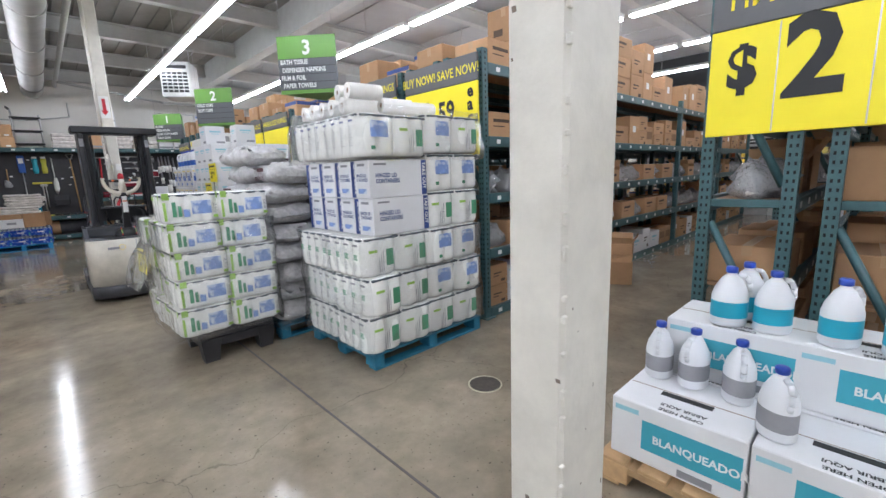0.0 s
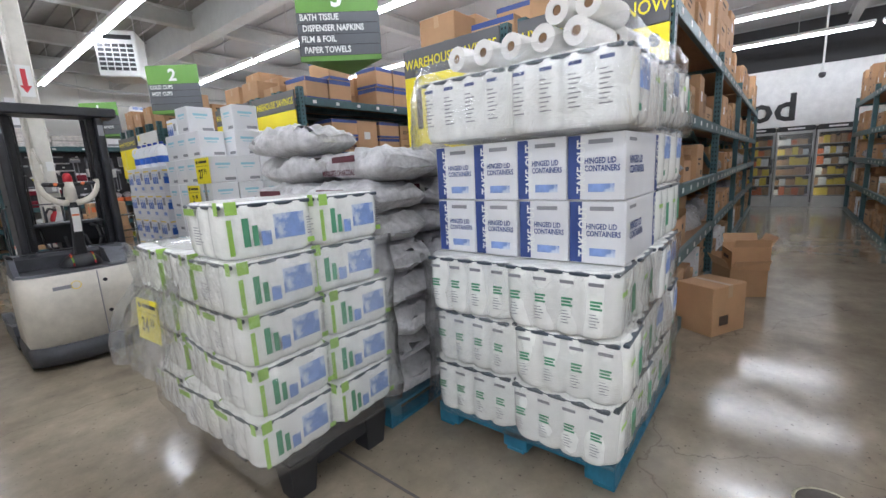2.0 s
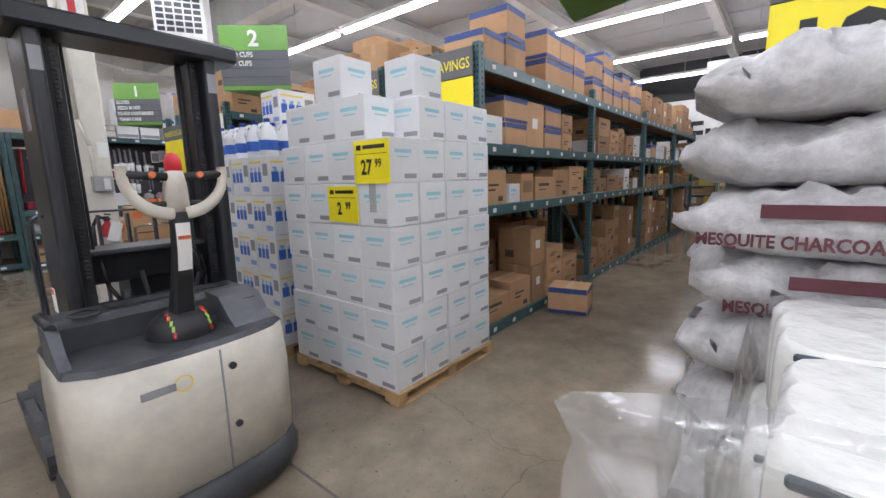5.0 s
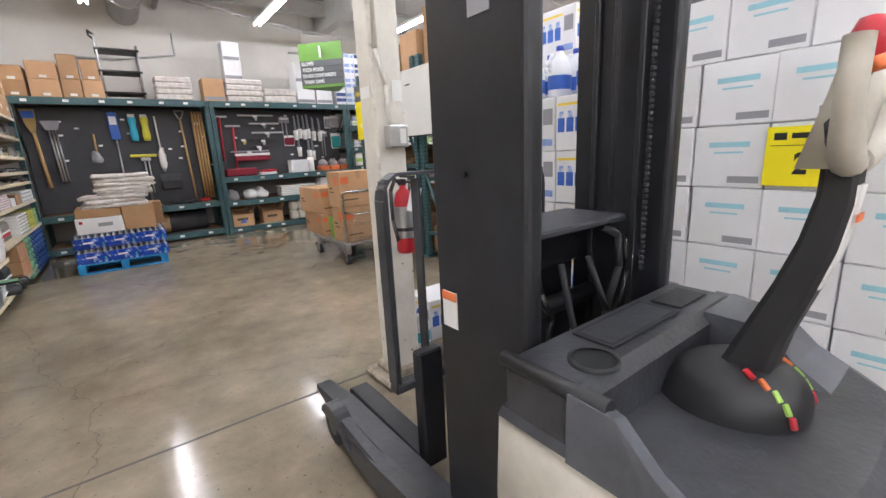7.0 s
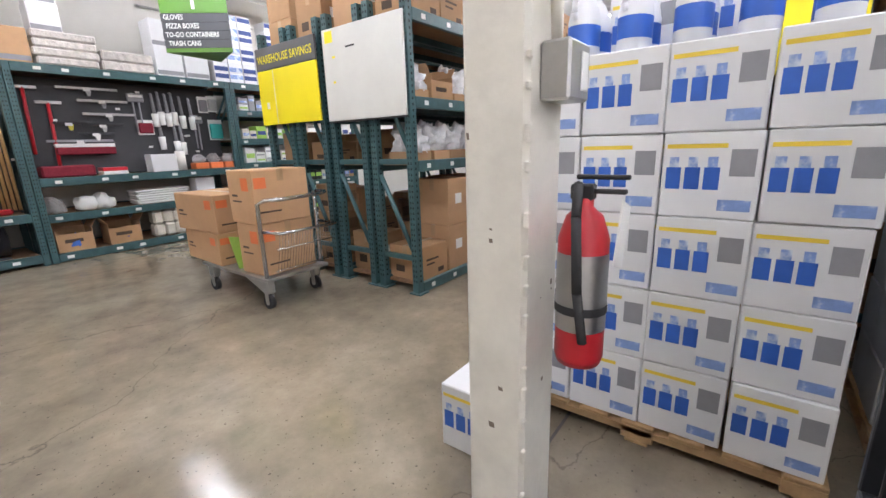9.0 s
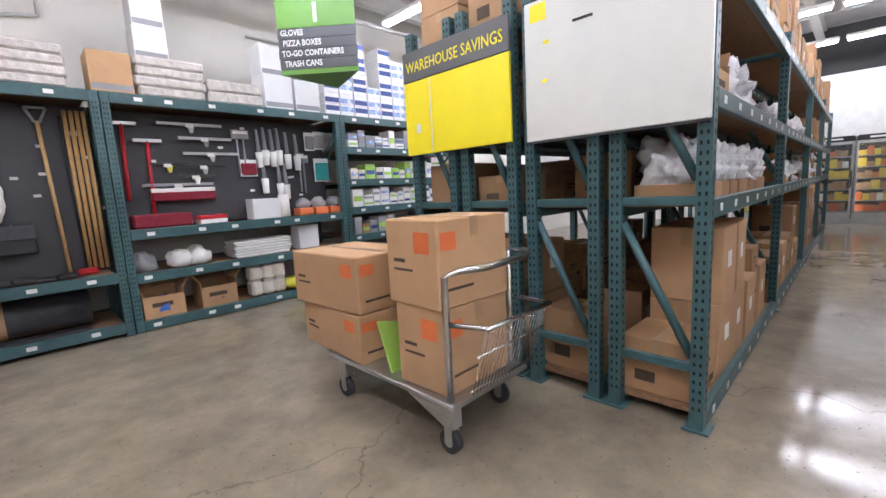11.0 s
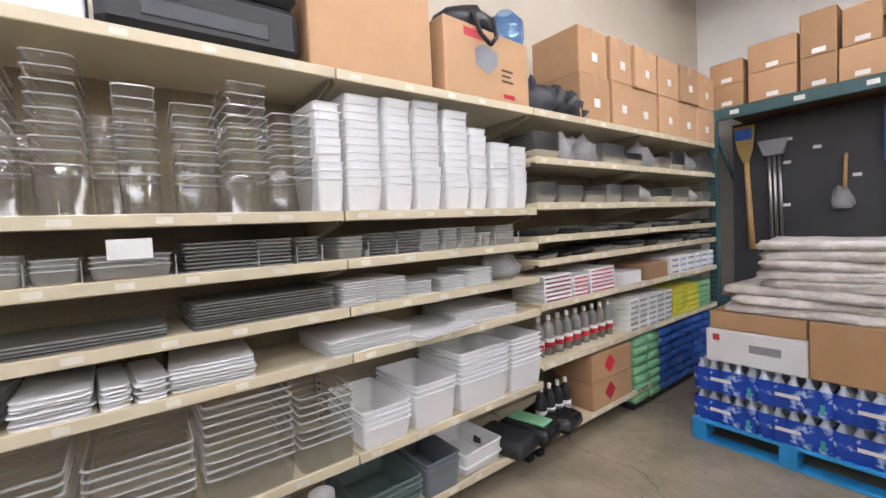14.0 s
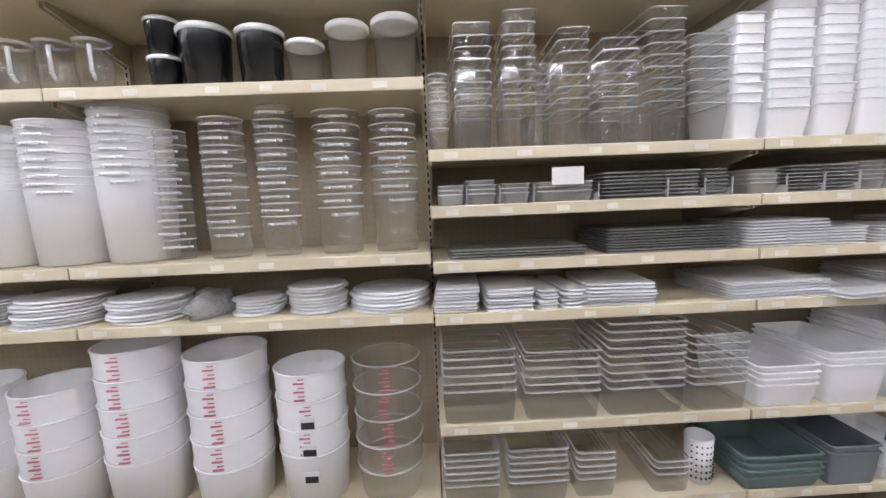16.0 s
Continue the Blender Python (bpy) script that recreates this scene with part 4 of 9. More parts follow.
rr = random.Random(11)
MIX = BROWN + BROWN + OPEN + PALE
LOOSE = BROWN[:3] + OPEN + OPEN + BAGS + BAGS + BAGS + BAGS
BAGGED = BROWN[3:4] + CUPS[:1] + TORNS + TORNS + TORNS + OPEN[1:]
TOPMIX = BROWN[:3] + BROWN[4:5]
for x0, y, south, levels, mixes, bays in (
    (3.35, 0.52, False, L5, (MIX, MIX, LOOSE, MIX), 4),
    (3.33, 2.36, True, L5, (MIX, LOOSE, LOOSE, BROWN), 4),
    (3.33, 4.66, False, L4, (PALE + BANDED, MIX, MIX), 4),
    (3.38, 6.58, True, L4, (BROWN, MIX, BROWN + BANDED + PALE), 4),
    (3.38, 8.83, False, L4, (BROWN, BAGGED, BAGGED), 4),
    (3.09, 10.56, True, L4, (BROWN[:5], BAGGED, BAGGED), 4),
):
    heap = Heap()
    for k in range(bays):
        far = heap if k >= 1 or (k == 0 and (x0, south) in ((3.35, False), (3.33, False), (3.38, False))) else None
        xa, xb = x0 + 0.1 + k * 2.72, x0 + 2.7 + k * 2.72
        for z, z2, mx in zip(levels, levels[1:], mixes):
            fill(xa, xb, y, z - 0.018, z2 - z - 0.12, south, mx, rr, 0.95, far)
        tops = BANDED if (x0, south) in ((3.38, True),) and k < 2 else TOPMIX
        fill(xa, xb, y, 2.482, rr.choice((0.75, 0.95, 0.9)), south, tops, rr, 0.95, far)
    heap.done("rows of cartons and bagged goods along the far rack bays")
# goods seen through the rack ends
heap = Heap()
for x0, y, south, lv in ((3.35, -0.1, False, L5), (3.09, 11.13, True, L4), (3.09, 11.71, True, L4), (3.09, 12.75, False, L4), (3.33, 4.06, False, L4), (3.33, 2.96, True, L5), (3.38, 7.14, True, L4), (3.38, 7.74, True, L4)):
    for z, z2 in zip(lv, lv[1:]):
        fill(x0 + 0.12, x0 + 2.6, y, z - 0.018, z2 - z - 0.15, south, BROWN, rr, 0.9, heap)
    fill(x0 + 0.1, x0 + 2.6, y, 2.482, 0.7, south, BANDED if x0 == 3.33 and y > 3.5 else TOPMIX, rr, 0.95, heap)
heap.done("dim cartons standing behind the rack ends")

# price boards on the rack ends
b, w = endcap_board(3.33, -0.62, 0.5, 1.66, 2.27, 2.62, "TIME SAVINGS!", "yellow price board reading two dollars on the rack end")
lettering("price", "$", 0.33, facing(0.09, -0.0125, 1.94, 0), SIGN_BLACK, b, "LEFT", 0.85, 0.012)
lettering("price", "2", 0.58, facing(0.36, -0.0125, 1.86, 0), SIGN_BLACK, b, "LEFT", 0.9, 0.018)
lettering("price", "9", 0.34, facing(0.76, -0.0125, 2.02, 0), SIGN_BLACK, b, "LEFT", 0.9, 0.012)
part("seam", Shape().box(0.33, -0.0118, 1.67, 0.337, -0.0102, 2.26).box(0.72, -0.0118, 1.67, 0.727, -0.0102, 2.26), ALU, b)
b, w = endcap_board(3.29, 2.38, 3.44, 1.66, 2.33, 2.58, "BUY NOW! SAVE NOW!", "yellow price board reading 5.59 each on the rack end")
lettering("price", "5", 0.52, facing(0.18, -0.0125, 1.85, 0), SIGN_BLACK, b, "LEFT", 0.9, 0.016)
lettering("price", "59", 0.28, facing(0.52, -0.0125, 2.0, 0), SIGN_BLACK, b, "LEFT", 0.85, 0.008)
for k, ch in enumerate("each"):
    lettering("price", ch, 0.16, facing(w - 0.13, -0.0125, 2.2 - k * 0.12, 0), SIGN_BLACK, b, "LEFT", 1.0, 0.006)
b, w = endcap_board(3.29, 3.61, 4.66, 1.68, 2.36, 2.6, "WAREHOUSE SAVINGS", "yellow price board reading 18.99 each on the rack end")
lettering("price", "18", 0.5, facing(0.06, -0.0125, 1.9, 0), SIGN_BLACK, b, "LEFT", 0.85, 0.016)
lettering("price", "99", 0.28, facing(0.56, -0.0125, 2.06, 0), SIGN_BLACK, b, "LEFT", 0.85, 0.008)
for k, ch in enumerate("each"):
    lettering("price", ch, 0.15, facing(w - 0.14, -0.0125, 2.23 - k * 0.12, 0), SIGN_BLACK, b, "LEFT", 1.0, 0.006)
endcap_board(3.34, 6.62, 7.66, 1.7, 2.34, 2.58, "WAREHOUSE SAVINGS", "yellow blank price board with a grey warehouse savings header")
endcap_board(3.34, 7.75, 8.8, 1.7, 2.34, 2.58, "WAREHOUSE SAVINGS", "yellow blank price board with a grey warehouse savings header")
b, w = endcap_board(3.05, 11.7, 12.74, 1.66, 2.23, 2.46, "WAREHOUSE SAVINGS", "yellow blank price board with a grey warehouse savings header")
part("seam", Shape().box(w * 0.28, -0.0118, 1.67, w * 0.28 + 0.012, -0.0102, 2.22), WHITE_BOARD, b)
part("sticker", Shape().box(w * 0.12, -0.0118, 1.83, w * 0.12 + 0.05, -0.0102, 1.9), PAPER, b)
wb = thing("white_board", pose(3.05, 11.58, 0, 0, 0, -90), "blank scuffed white board on the rack end", "board")
part("panel", Shape().box(0, -0.01, 1.64, 1.02, 0.01, 2.46, 0, 0.003), WHITE_BOARD, wb)
part("sticker", Shape().box(0.04, -0.0118, 2.34, 0.15, -0.0102, 2.44).box(0.12, -0.0118, 1.98, 0.155, -0.0102, 2.0).box(0.13, -0.0118, 2.2, 0.17, -0.0102, 2.22), YELLOW, wb, "torn yellow stickers")
part("scuff", Shape().box(0.32, -0.0118, 2.27, 0.44, -0.0102, 2.285), SIGN_BLACK, wb)
part("edge", Shape().box(0, -0.012, 1.625, 1.02, 0.012, 1.638), BLACK_PLASTIC, wb)

# open cartons standing in the aisles
put(BROWN[2], 4.32, 2.17, 0, 62)
put(OPEN[0], 5.6, 2.05, 0, 30)
put(OPEN[1], 5.55, 2.0, 0.3, 200)
put(BANDED[0], 4.75, 6.3, 0, 12)
# ---- pallets ----
def pallet(x0, y0, x1, y1, h, material, label, name="pallet"):
    """Wooden pallet: top boards across, three stringers, bottom boards."""
    p = thing(name, pose(x0, y0, 0), label, "pallet", "pallets")
    w, d = x1 - x0, y1 - y0
    n = 7
    board = Shape().box(0, 0, 0, w, d / n * 0.72, 0.018, 0, 0.003).mesh("top_board", material)
    for k in range(n):
        part("top_board", board, None, p, at=pose(0, k * (d - d / n * 0.72) / (n - 1), h - 0.018))
    for k in range(3):
        xx = (0, w / 2 - 0.045, w - 0.09)[k]
        sh = Shape().box(xx, 0, 0.018, xx + 0.09, 0.14, h - 0.018, 0, 0.004).box(xx, d / 2 - 0.07, 0.018, xx + 0.09, d / 2 + 0.07, h - 0.018, 0, 0.004).box(xx, d - 0.14, 0.018, xx + 0.09, d, h - 0.018, 0, 0.004)
        sh.box(xx, 0.14, h - 0.05, xx + 0.09, d - 0.14, h - 0.018)
        part("stringer", sh, material, p)
    for k in range(3):
        yy = (0, d / 2 - 0.05, d - 0.1)[k]
        part("bottom_board", Shape().box(0, yy, 0, w, yy + 0.1, 0.018, 0, 0.003), material, p)
    return p


def roll_pack(w, d, h, rolls_x, rolls_y, style):
    """Film-wrapped block of paper rolls: bulging sides, dark top seam, printed panels."""
    t = thing("paper_pack", pose(0, 0, -60), "film-wrapped white pack of paper rolls with printed panels", "paper rolls", "paper packs")
    sh = Shape()
    ring = []
    per = 5
    r = 0.02
    bulge = 0.013 if style == "tissue" else 0.026

    def side(n, a, b, out):
        pts = []
        for k in range(n):
            for j in range(per):
                u = (k + j / per) / n
                bul = abs(math.sin(math.pi * (k + j / per))) ** 0.6 * bulge
                p = Vector(a).lerp(Vector(b), u) + Vector(out) * bul
                pts.append(p)
        return pts

    base = side(rolls_x, (-w / 2 + r, -d / 2, 0), (w / 2 - r, -d / 2, 0), (0, -1, 0)) + side(rolls_y, (w / 2, -d / 2 + r, 0), (w / 2, d / 2 - r, 0), (1, 0, 0))
    base += side(rolls_x, (w / 2 - r, d / 2, 0), (-w / 2 + r, d / 2, 0), (0, 1, 0)) + side(rolls_y, (-w / 2, d / 2 - r, 0), (-w / 2, -d / 2 + r, 0), (-1, 0, 0))
    rings = []
    for z, g in ((0.0, 0.9), (0.012, 0.96), (h * 0.12, 0.99), (h * 0.4, 1.0), (h * 0.75, 1.0), (h - 0.014, 0.985), (h, 0.93)):
        rings.append([(p.x * g, p.y * g, z) for p in base])
    sh.loft(rings, 0, True)
    part("wrapper", sh, PACK, t)
    sh = Shape()
    sh.box(-w / 2 + 0.01, -d / 2 - bulge + 0.004, h - 0.024, w / 2 - 0.01, -d / 2 + 0.004, h - 0.008, 0, 0.004)
    sh.box(-w / 2 - bulge + 0.004, -d / 2 + 0.01, h - 0.024, -w / 2 + 0.004, d / 2 - 0.01, h - 0.008, 0, 0.004)
    part("dark_seam", sh, PACK_DARK, t)
    f = -d / 2 - bulge - 0.0015
    e = -w / 2 - bulge - 0.0015
    if style == "green":
        part("green_panel", Shape().plate((w * 0.12, f, h * 0.25), (w * 0.22, 0, 0), (0, 0, h * 0.42)), GREEN, t)
        part("word_bar", Shape().plate((-w * 0.4, f, h * 0.62), (w * 0.26, 0, 0), (0, 0, h * 0.07)), LIME, t)
        for k in range(3):
            part("stem", Shape().plate((-w * (0.1 - k * 0.06), f, h * 0.1), (w * 0.02, 0, 0), (0, 0, h * (0.35 + 0.1 * k))), GREY_INK, t)
        ends, text = Shape(), Shape()
        for k in range(rolls_y):
            yy = d / 2 - d * (k + 0.7) / rolls_y
            for q in range(3):
                ends.plate((e, yy + d * 0.4 / rolls_y, h * (0.56 - q * 0.05)), (0, -d * (0.4 - 0.06 * (q % 2)) / rolls_y, 0), (0, 0, h * 0.032))
            for q in range(5):
                text.plate((e, yy + d * 0.42 / rolls_y, h * (0.38 - q * 0.045)), (0, -d * (0.22 + 0.12 * (q * 7 % 3) / 2) / rolls_y, 0), (0, 0, h * 0.012))
            text.plate((e, yy + d * 0.46 / rolls_y, h * 0.8), (0, -d * 0.5 / rolls_y, 0), (0, 0, h * 0.05))
        part("end_print", ends, GREEN, t)
        part("end_text", text, GREY_INK, t)
    elif style == "blue":
        part("blue_cloud", Shape().plate((-w * 0.25, f, h * 0.45), (w * 0.5, 0, 0), (0, 0, h * 0.38)), BLUE_PALE, t)
        part("word_bar", Shape().plate((-w * 0.25, f, h * 0.16), (w * 0.12, 0, 0), (0, 0, h * 0.09)), GREEN, t)
        ends, text = Shape(), Shape()
        for k in range(rolls_y):
            yy = d / 2 - d * (k + 0.7) / rolls_y
            ends.plate((e, yy + d * 0.42 / rolls_y, h * 0.8), (0, -d * 0.44 / rolls_y, 0), (0, 0, h * 0.05))
            for q in range(8):
                text.plate((e, yy + d * 0.42 / rolls_y, h * (0.68 - q * 0.06)), (0, -d * (0.25 + 0.16 * (q * 5 % 3) / 2) / rolls_y, 0), (0, 0, h * 0.018))
        part("end_print", ends, NAVY, t)
        part("end_text", text, GREY_INK, t)
    else:
        part("blue_panel", Shape().plate((w * 0.0, f, h * 0.28), (w * 0.36, 0, 0), (0, 0, h * 0.46)), BLUE_PALE, t)
        part("green_figure", Shape().plate((-w * 0.34, f, h * 0.22), (w * 0.07, 0, 0), (0, 0, h * 0.5)).plate((-w * 0.24, f, h * 0.22), (w * 0.06, 0, 0), (0, 0, h * 0.36)), GREEN, t)
        part("lime_corner", Shape().plate((-w * 0.49, f - 0.001, h * 0.8), (w * 0.12, 0, 0), (0, 0, h * 0.22)).plate((e - 0.001, -d / 2 + d * 0.1, h * 0.8), (0, -d * 0.1, 0), (0, 0, h * 0.22)), LIME, t)
        part("lime_band", Shape().plate((-w * 0.49, f, h * 0.1), (w * 0.05, 0, 0), (0, 0, h * 0.62)), LIME, t)
        part("pale_leaf", Shape().plate((-w * 0.15, f, h * 0.2), (w * 0.11, 0, 0), (0, 0, h * 0.26)), BLUE_PALE, t)
        part("lime_band", Shape().plate((w * 0.38, f, h * 0.12), (w * 0.09, 0, 0), (0, 0, h * 0.1)), LIME, t)
        part("lime_strip", Shape().plate((e, d * 0.42, h * 0.78), (0, -d * 0.3, 0), (0, 0, h * 0.12)), LIME, t)
        text = Shape()
        for q in range(7):
            text.plate((e, d * 0.2, h * (0.55 - q * 0.05)), (0, -d * (0.14 + 0.08 * (q % 3) / 2), 0), (0, 0, h * 0.016))
            text.plate((f * 0 + w * 0.39, f, h * (0.6 - q * 0.05)), (w * (0.05 + 0.03 * (q % 2)), 0, 0), (0, 0, h * 0.016))
        part("end_text", text, GREY_INK, t)
    return t


def wrap_shell(x0, y0, z0, x1, y1, z1, seed, label, bulge=0.02, material=None):
    """Loose stretch film around a stack, open below."""
    sh, rings = Shape(), []
    nx, nz = 14, 9
    for k in range(nz + 1):
        z = z0 + (z1 - z0) * k / nz
        ring = []
        for (ax, ay), (bx, by) in (((x0, y0), (x1, y0)), ((x1, y0), (x1, y1)), ((x1, y1), (x0, y1)), ((x0, y1), (x0, y0))):
            for i in range(nx):
                u = i / nx
                px, py = ax + (bx - ax) * u, ay + (by - ay) * u
                cx, cy = (x0 + x1) / 2, (y0 + y1) / 2
                o = bulge * (1 + noise.noise(Vector((px * 5 + seed, py * 5, z * 6))) * 1.2)
                dd = Vector((px - cx, py - cy)).normalized() * o
                ring.append((px + dd.x, py + dd.y, z + 0.02 * noise.noise(Vector((px * 4, py * 4, seed + k)))))
        rings.append(ring)
    sh.loft(rings, 0, True, False)
    ob = tagged(part("stretch_wrap", sh, material or WRAP), label, "plastic wrap")
    ob.visible_shadow = False
    return ob


# ---- blue pallet with paper goods ----
pallet(1.89, 2.25, 3.11, 3.27, 0.13, BLUE_PALLET, "worn blue wooden pallet under paper towel packs")
PG = roll_pack(0.305, 0.5, 0.3, 2, 4, "green")
PB = roll_pack(0.305, 0.5, 0.3, 2, 4, "blue")
PT = roll_pack(0.385, 0.375, 0.226, 3, 3, "tissue")
rr = random.Random(3)
for layer, z in enumerate((0.132, 0.437, 0.742)):
    for j in range(2):
        for i in range(4):
            p = PG if (i < 2 or layer == 0) else PB
            put(p, 1.865 + 0.155 + i * 0.312 + rr.uniform(-0.012, 0.012) - (0.02 if layer == 2 else 0), 2.5 + j * 0.51 + rr.uniform(-0.02, 0.02), z, rr.uniform(-3.5, 3.5))
for z, p in ((1.047, PG), (1.352, PB)):
    for i in range(2):
        for j in range(2):
            put(p, 2.66 + i * 0.312, 2.52 + j * 0.51, z, rr.uniform(-2, 2))


def lid_carton():
    t = thing("container_carton", pose(0, 0, -60), "white carton of hinged lid containers with a navy take out strip", "box", "container cartons")
    w, d, h = 0.55, 0.242, 0.278
    part("body", Shape().box(-w / 2, -d / 2, 0, w / 2, d / 2, h, 0, 0.004), WHITE_CARD, t)
    part("navy_strip", Shape().plate((w * 0.4, -d / 2 - 0.001, 0.004), (w * 0.095, 0, 0), (0, 0, h - 0.008)), NAVY, t)
    part("navy_strip", Shape().plate((-w / 2 - 0.001, d / 2 - 0.002, 0.004), (0, -0.055, 0), (0, 0, h - 0.008)), NAVY, t)
    lettering("wording", "TAKE OUT", 0.05, pose(-w / 2 - 0.002, d / 2 - 0.045, 0.03, 90, 0, -90) @ pose(0.032, 0, 0, 0, 0, 90), PAPER, t, "LEFT", 0.93, 0.0015)
    lettering("wording", "TAKE OUT", 0.047, pose(w * 0.4 + 0.012, -d / 2 - 0.002, 0.26, 90, 0, 0) @ pose(0.0, 0, 0, 0, 0, -90), PAPER, t, "LEFT", 0.93, 0.0015)
    for k, wd in enumerate(("HINGED LID", "CONTAINERS")):
        lettering("wording", wd, 0.034, facing(-w / 2 - 0.002, d / 2 - 0.075, 0.155 - k * 0.032, -90), NAVY, t, "LEFT", 0.7, 0.0008)
        lettering("wording", wd, 0.045, facing(-w * 0.4, -d / 2 - 0.002, 0.15 - k * 0.042, 0), NAVY, t, "LEFT", 0.8, 0.001)
    part("barcode", Shape().plate((-w / 2 - 0.001, 0.03, 0.035), (0, -0.11, 0), (0, 0, 0.035)), BLUE_PALE, t)
    part("maker_mark", Shape().plate((-w / 2 - 0.001, 0.03, 0.235), (0, -0.1, 0), (0, 0, 0.018)), GREY_INK, t)
    part("maker_mark", Shape().plate((-w * 0.42, -d / 2 - 0.001, 0.24), (w * 0.2, 0, 0), (0, 0, 0.014)), GREY_INK, t)
    return t


LID = lid_carton()
for z in (1.048, 1.329):
    for j in range(4):
        put(LID, 2.225 + rr.uniform(-0.008, 0.008), 2.375 + j * 0.247, z, rr.uniform(-1, 1))
for j in range(2):
    for i in range(4):
        put(PG if i % 2 else PB, 2.02 + i * 0.312 + rr.uniform(-0.015, 0.015), 2.49 + j * 0.51, 1.63 if i < 2 else 1.66, rr.uniform(-3, 3))
RL = thing("paper_roll", pose(0, 0, -60), "loose white paper roll lying on the wrapped stack", "paper roll", "loose rolls")
part("paper", Shape().rod((0, -0.13, 0.055), (0, 0.13, 0.055), 0.055, 18, caps=False).turn([(0.02, 0), (0.02, 0)], seg=6), ROLL, RL)
for sy in (-1, 1):
    sh = Shape()
    n = len(sh.v)
    for rad in (0.055, 0.02):
        for i in range(18):
            a = 2 * math.pi * i / 18
            sh.v.append(Vector((rad * math.cos(a), sy * 0.13, 0.055 + rad * math.sin(a))))
    for i in range(18):
        j = (i + 1) % 18
        sh.face([i, j, 18 + j, 18 + i], 0, Vector((0, 0, 0.055)))
    part("end", sh, ROLL, RL)
part("core", Shape().rod((0, -0.125, 0.055), (0, 0.125, 0.055), 0.021, 12), CARD_DARK, RL)
for i, (x, y, a) in enumerate(((1.98, 2.98, 80), (1.98, 2.84, 84), (1.99, 2.7, 82), (1.99, 2.56, 86), (2.0, 2.42, 84), (2.3, 2.36, 84), (2.32, 2.48, 82))):
    put(RL, x, y, 1.945 if i < 5 else 1.96, a)
for i, (x, y, a) in enumerate(((2.02, 2.5, 80), (2.03, 2.38, 83), (2.62, 2.45, 84))):
    put(RL, x, y, 2.045 if i < 2 else 1.97, a)
wrap_shell(1.86, 2.25, 0.14, 3.1, 3.27, 1.04, 1, "loose clear stretch wrap around the paper towel packs", 0.028)
wrap_shell(1.87, 2.25, 1.6, 3.1, 3.25, 2.0, 5, "loose clear stretch wrap over the top packs", 0.045)

# ---- black stand with tissue packs ----
st = thing("plastic_stand", pose(0.98, 3.4, 0), "black plastic display stand with block feet", "stand")
part("deck", Shape().box(0, 0, 0.2, 0.6, 1.12, 0.265, 0, 0.012), BLACK_PLASTIC, st)
for xx in (0.0, 0.45):
    for yy in (0.0, 0.485, 0.97):
        sh = Shape().loft([[(xx + 0.02, yy + 0.02, 0), (xx + 0.13, yy + 0.02, 0), (xx + 0.13, yy + 0.13, 0), (xx + 0.02, yy + 0.13, 0)], [(xx, yy, 0.2), (xx + 0.15, yy, 0.2), (xx + 0.15, yy + 0.15, 0.2), (xx, yy + 0.15, 0.2)]], 0, False)
        part("foot", sh, BLACK_PLASTIC, st)
part("skirt", Shape().box(0.15, 0.004, 0.13, 0.45, 0.02, 0.2).box(0.004, 0.15, 0.13, 0.02, 0.97, 0.2), BLACK_PLASTIC, st)
rr = random.Random(5)
for layer in range(5):
    z = 0.267 + layer * 0.229
    for j in range(3 if layer < 4 else 1):
        for i in range(2):
            put(PT, 0.84 + 0.2 + i * 0.392 + rr.uniform(-0.012, 0.012) + (0.03 if layer in (1, 2) else 0), 3.36 + 0.2 + j * 0.385 + rr.uniform(-0.025, 0.025), z, rr.uniform(-5, 5))
wrap_shell(0.84, 3.36, 0.25, 1.63, 4.52, 1.19, 9, "torn clear stretch wrap around the tissue packs", 0.035)
sh = Shape()
rings = []
for a in range(9):
    y = 3.85 + a * 0.115
    ring = []
    for i in range(12):
        u = i / 11
        x = 0.96 - 0.27 * u - 0.08 * noise.noise(Vector((a * 0.7, u * 4, 2)))
        ring.append((x, y + 0.04 * noise.noise(Vector((u * 5, a, 7))), 1.24 - 0.65 * u ** 1.5 + 0.05 * noise.noise(Vector((a, u * 5, 1))) - 0.1 * (a / 8) ** 2))
    rings.append(ring)
n = len(rings[0])
for ring in rings:
    sh.v += [Vector(p) for p in ring]
for a in range(len(rings) - 1):
    for i in range(n - 1):
        sh.face([a * n + i, a * n + i + 1, (a + 1) * n + i + 1, (a + 1) * n + i], 0, None, True)
LF = tagged(part("loose_film", sh, LOOSE_WRAP), "loose sheet of clear film hanging off the tissue stack", "plastic wrap")
LF.visible_shadow = False


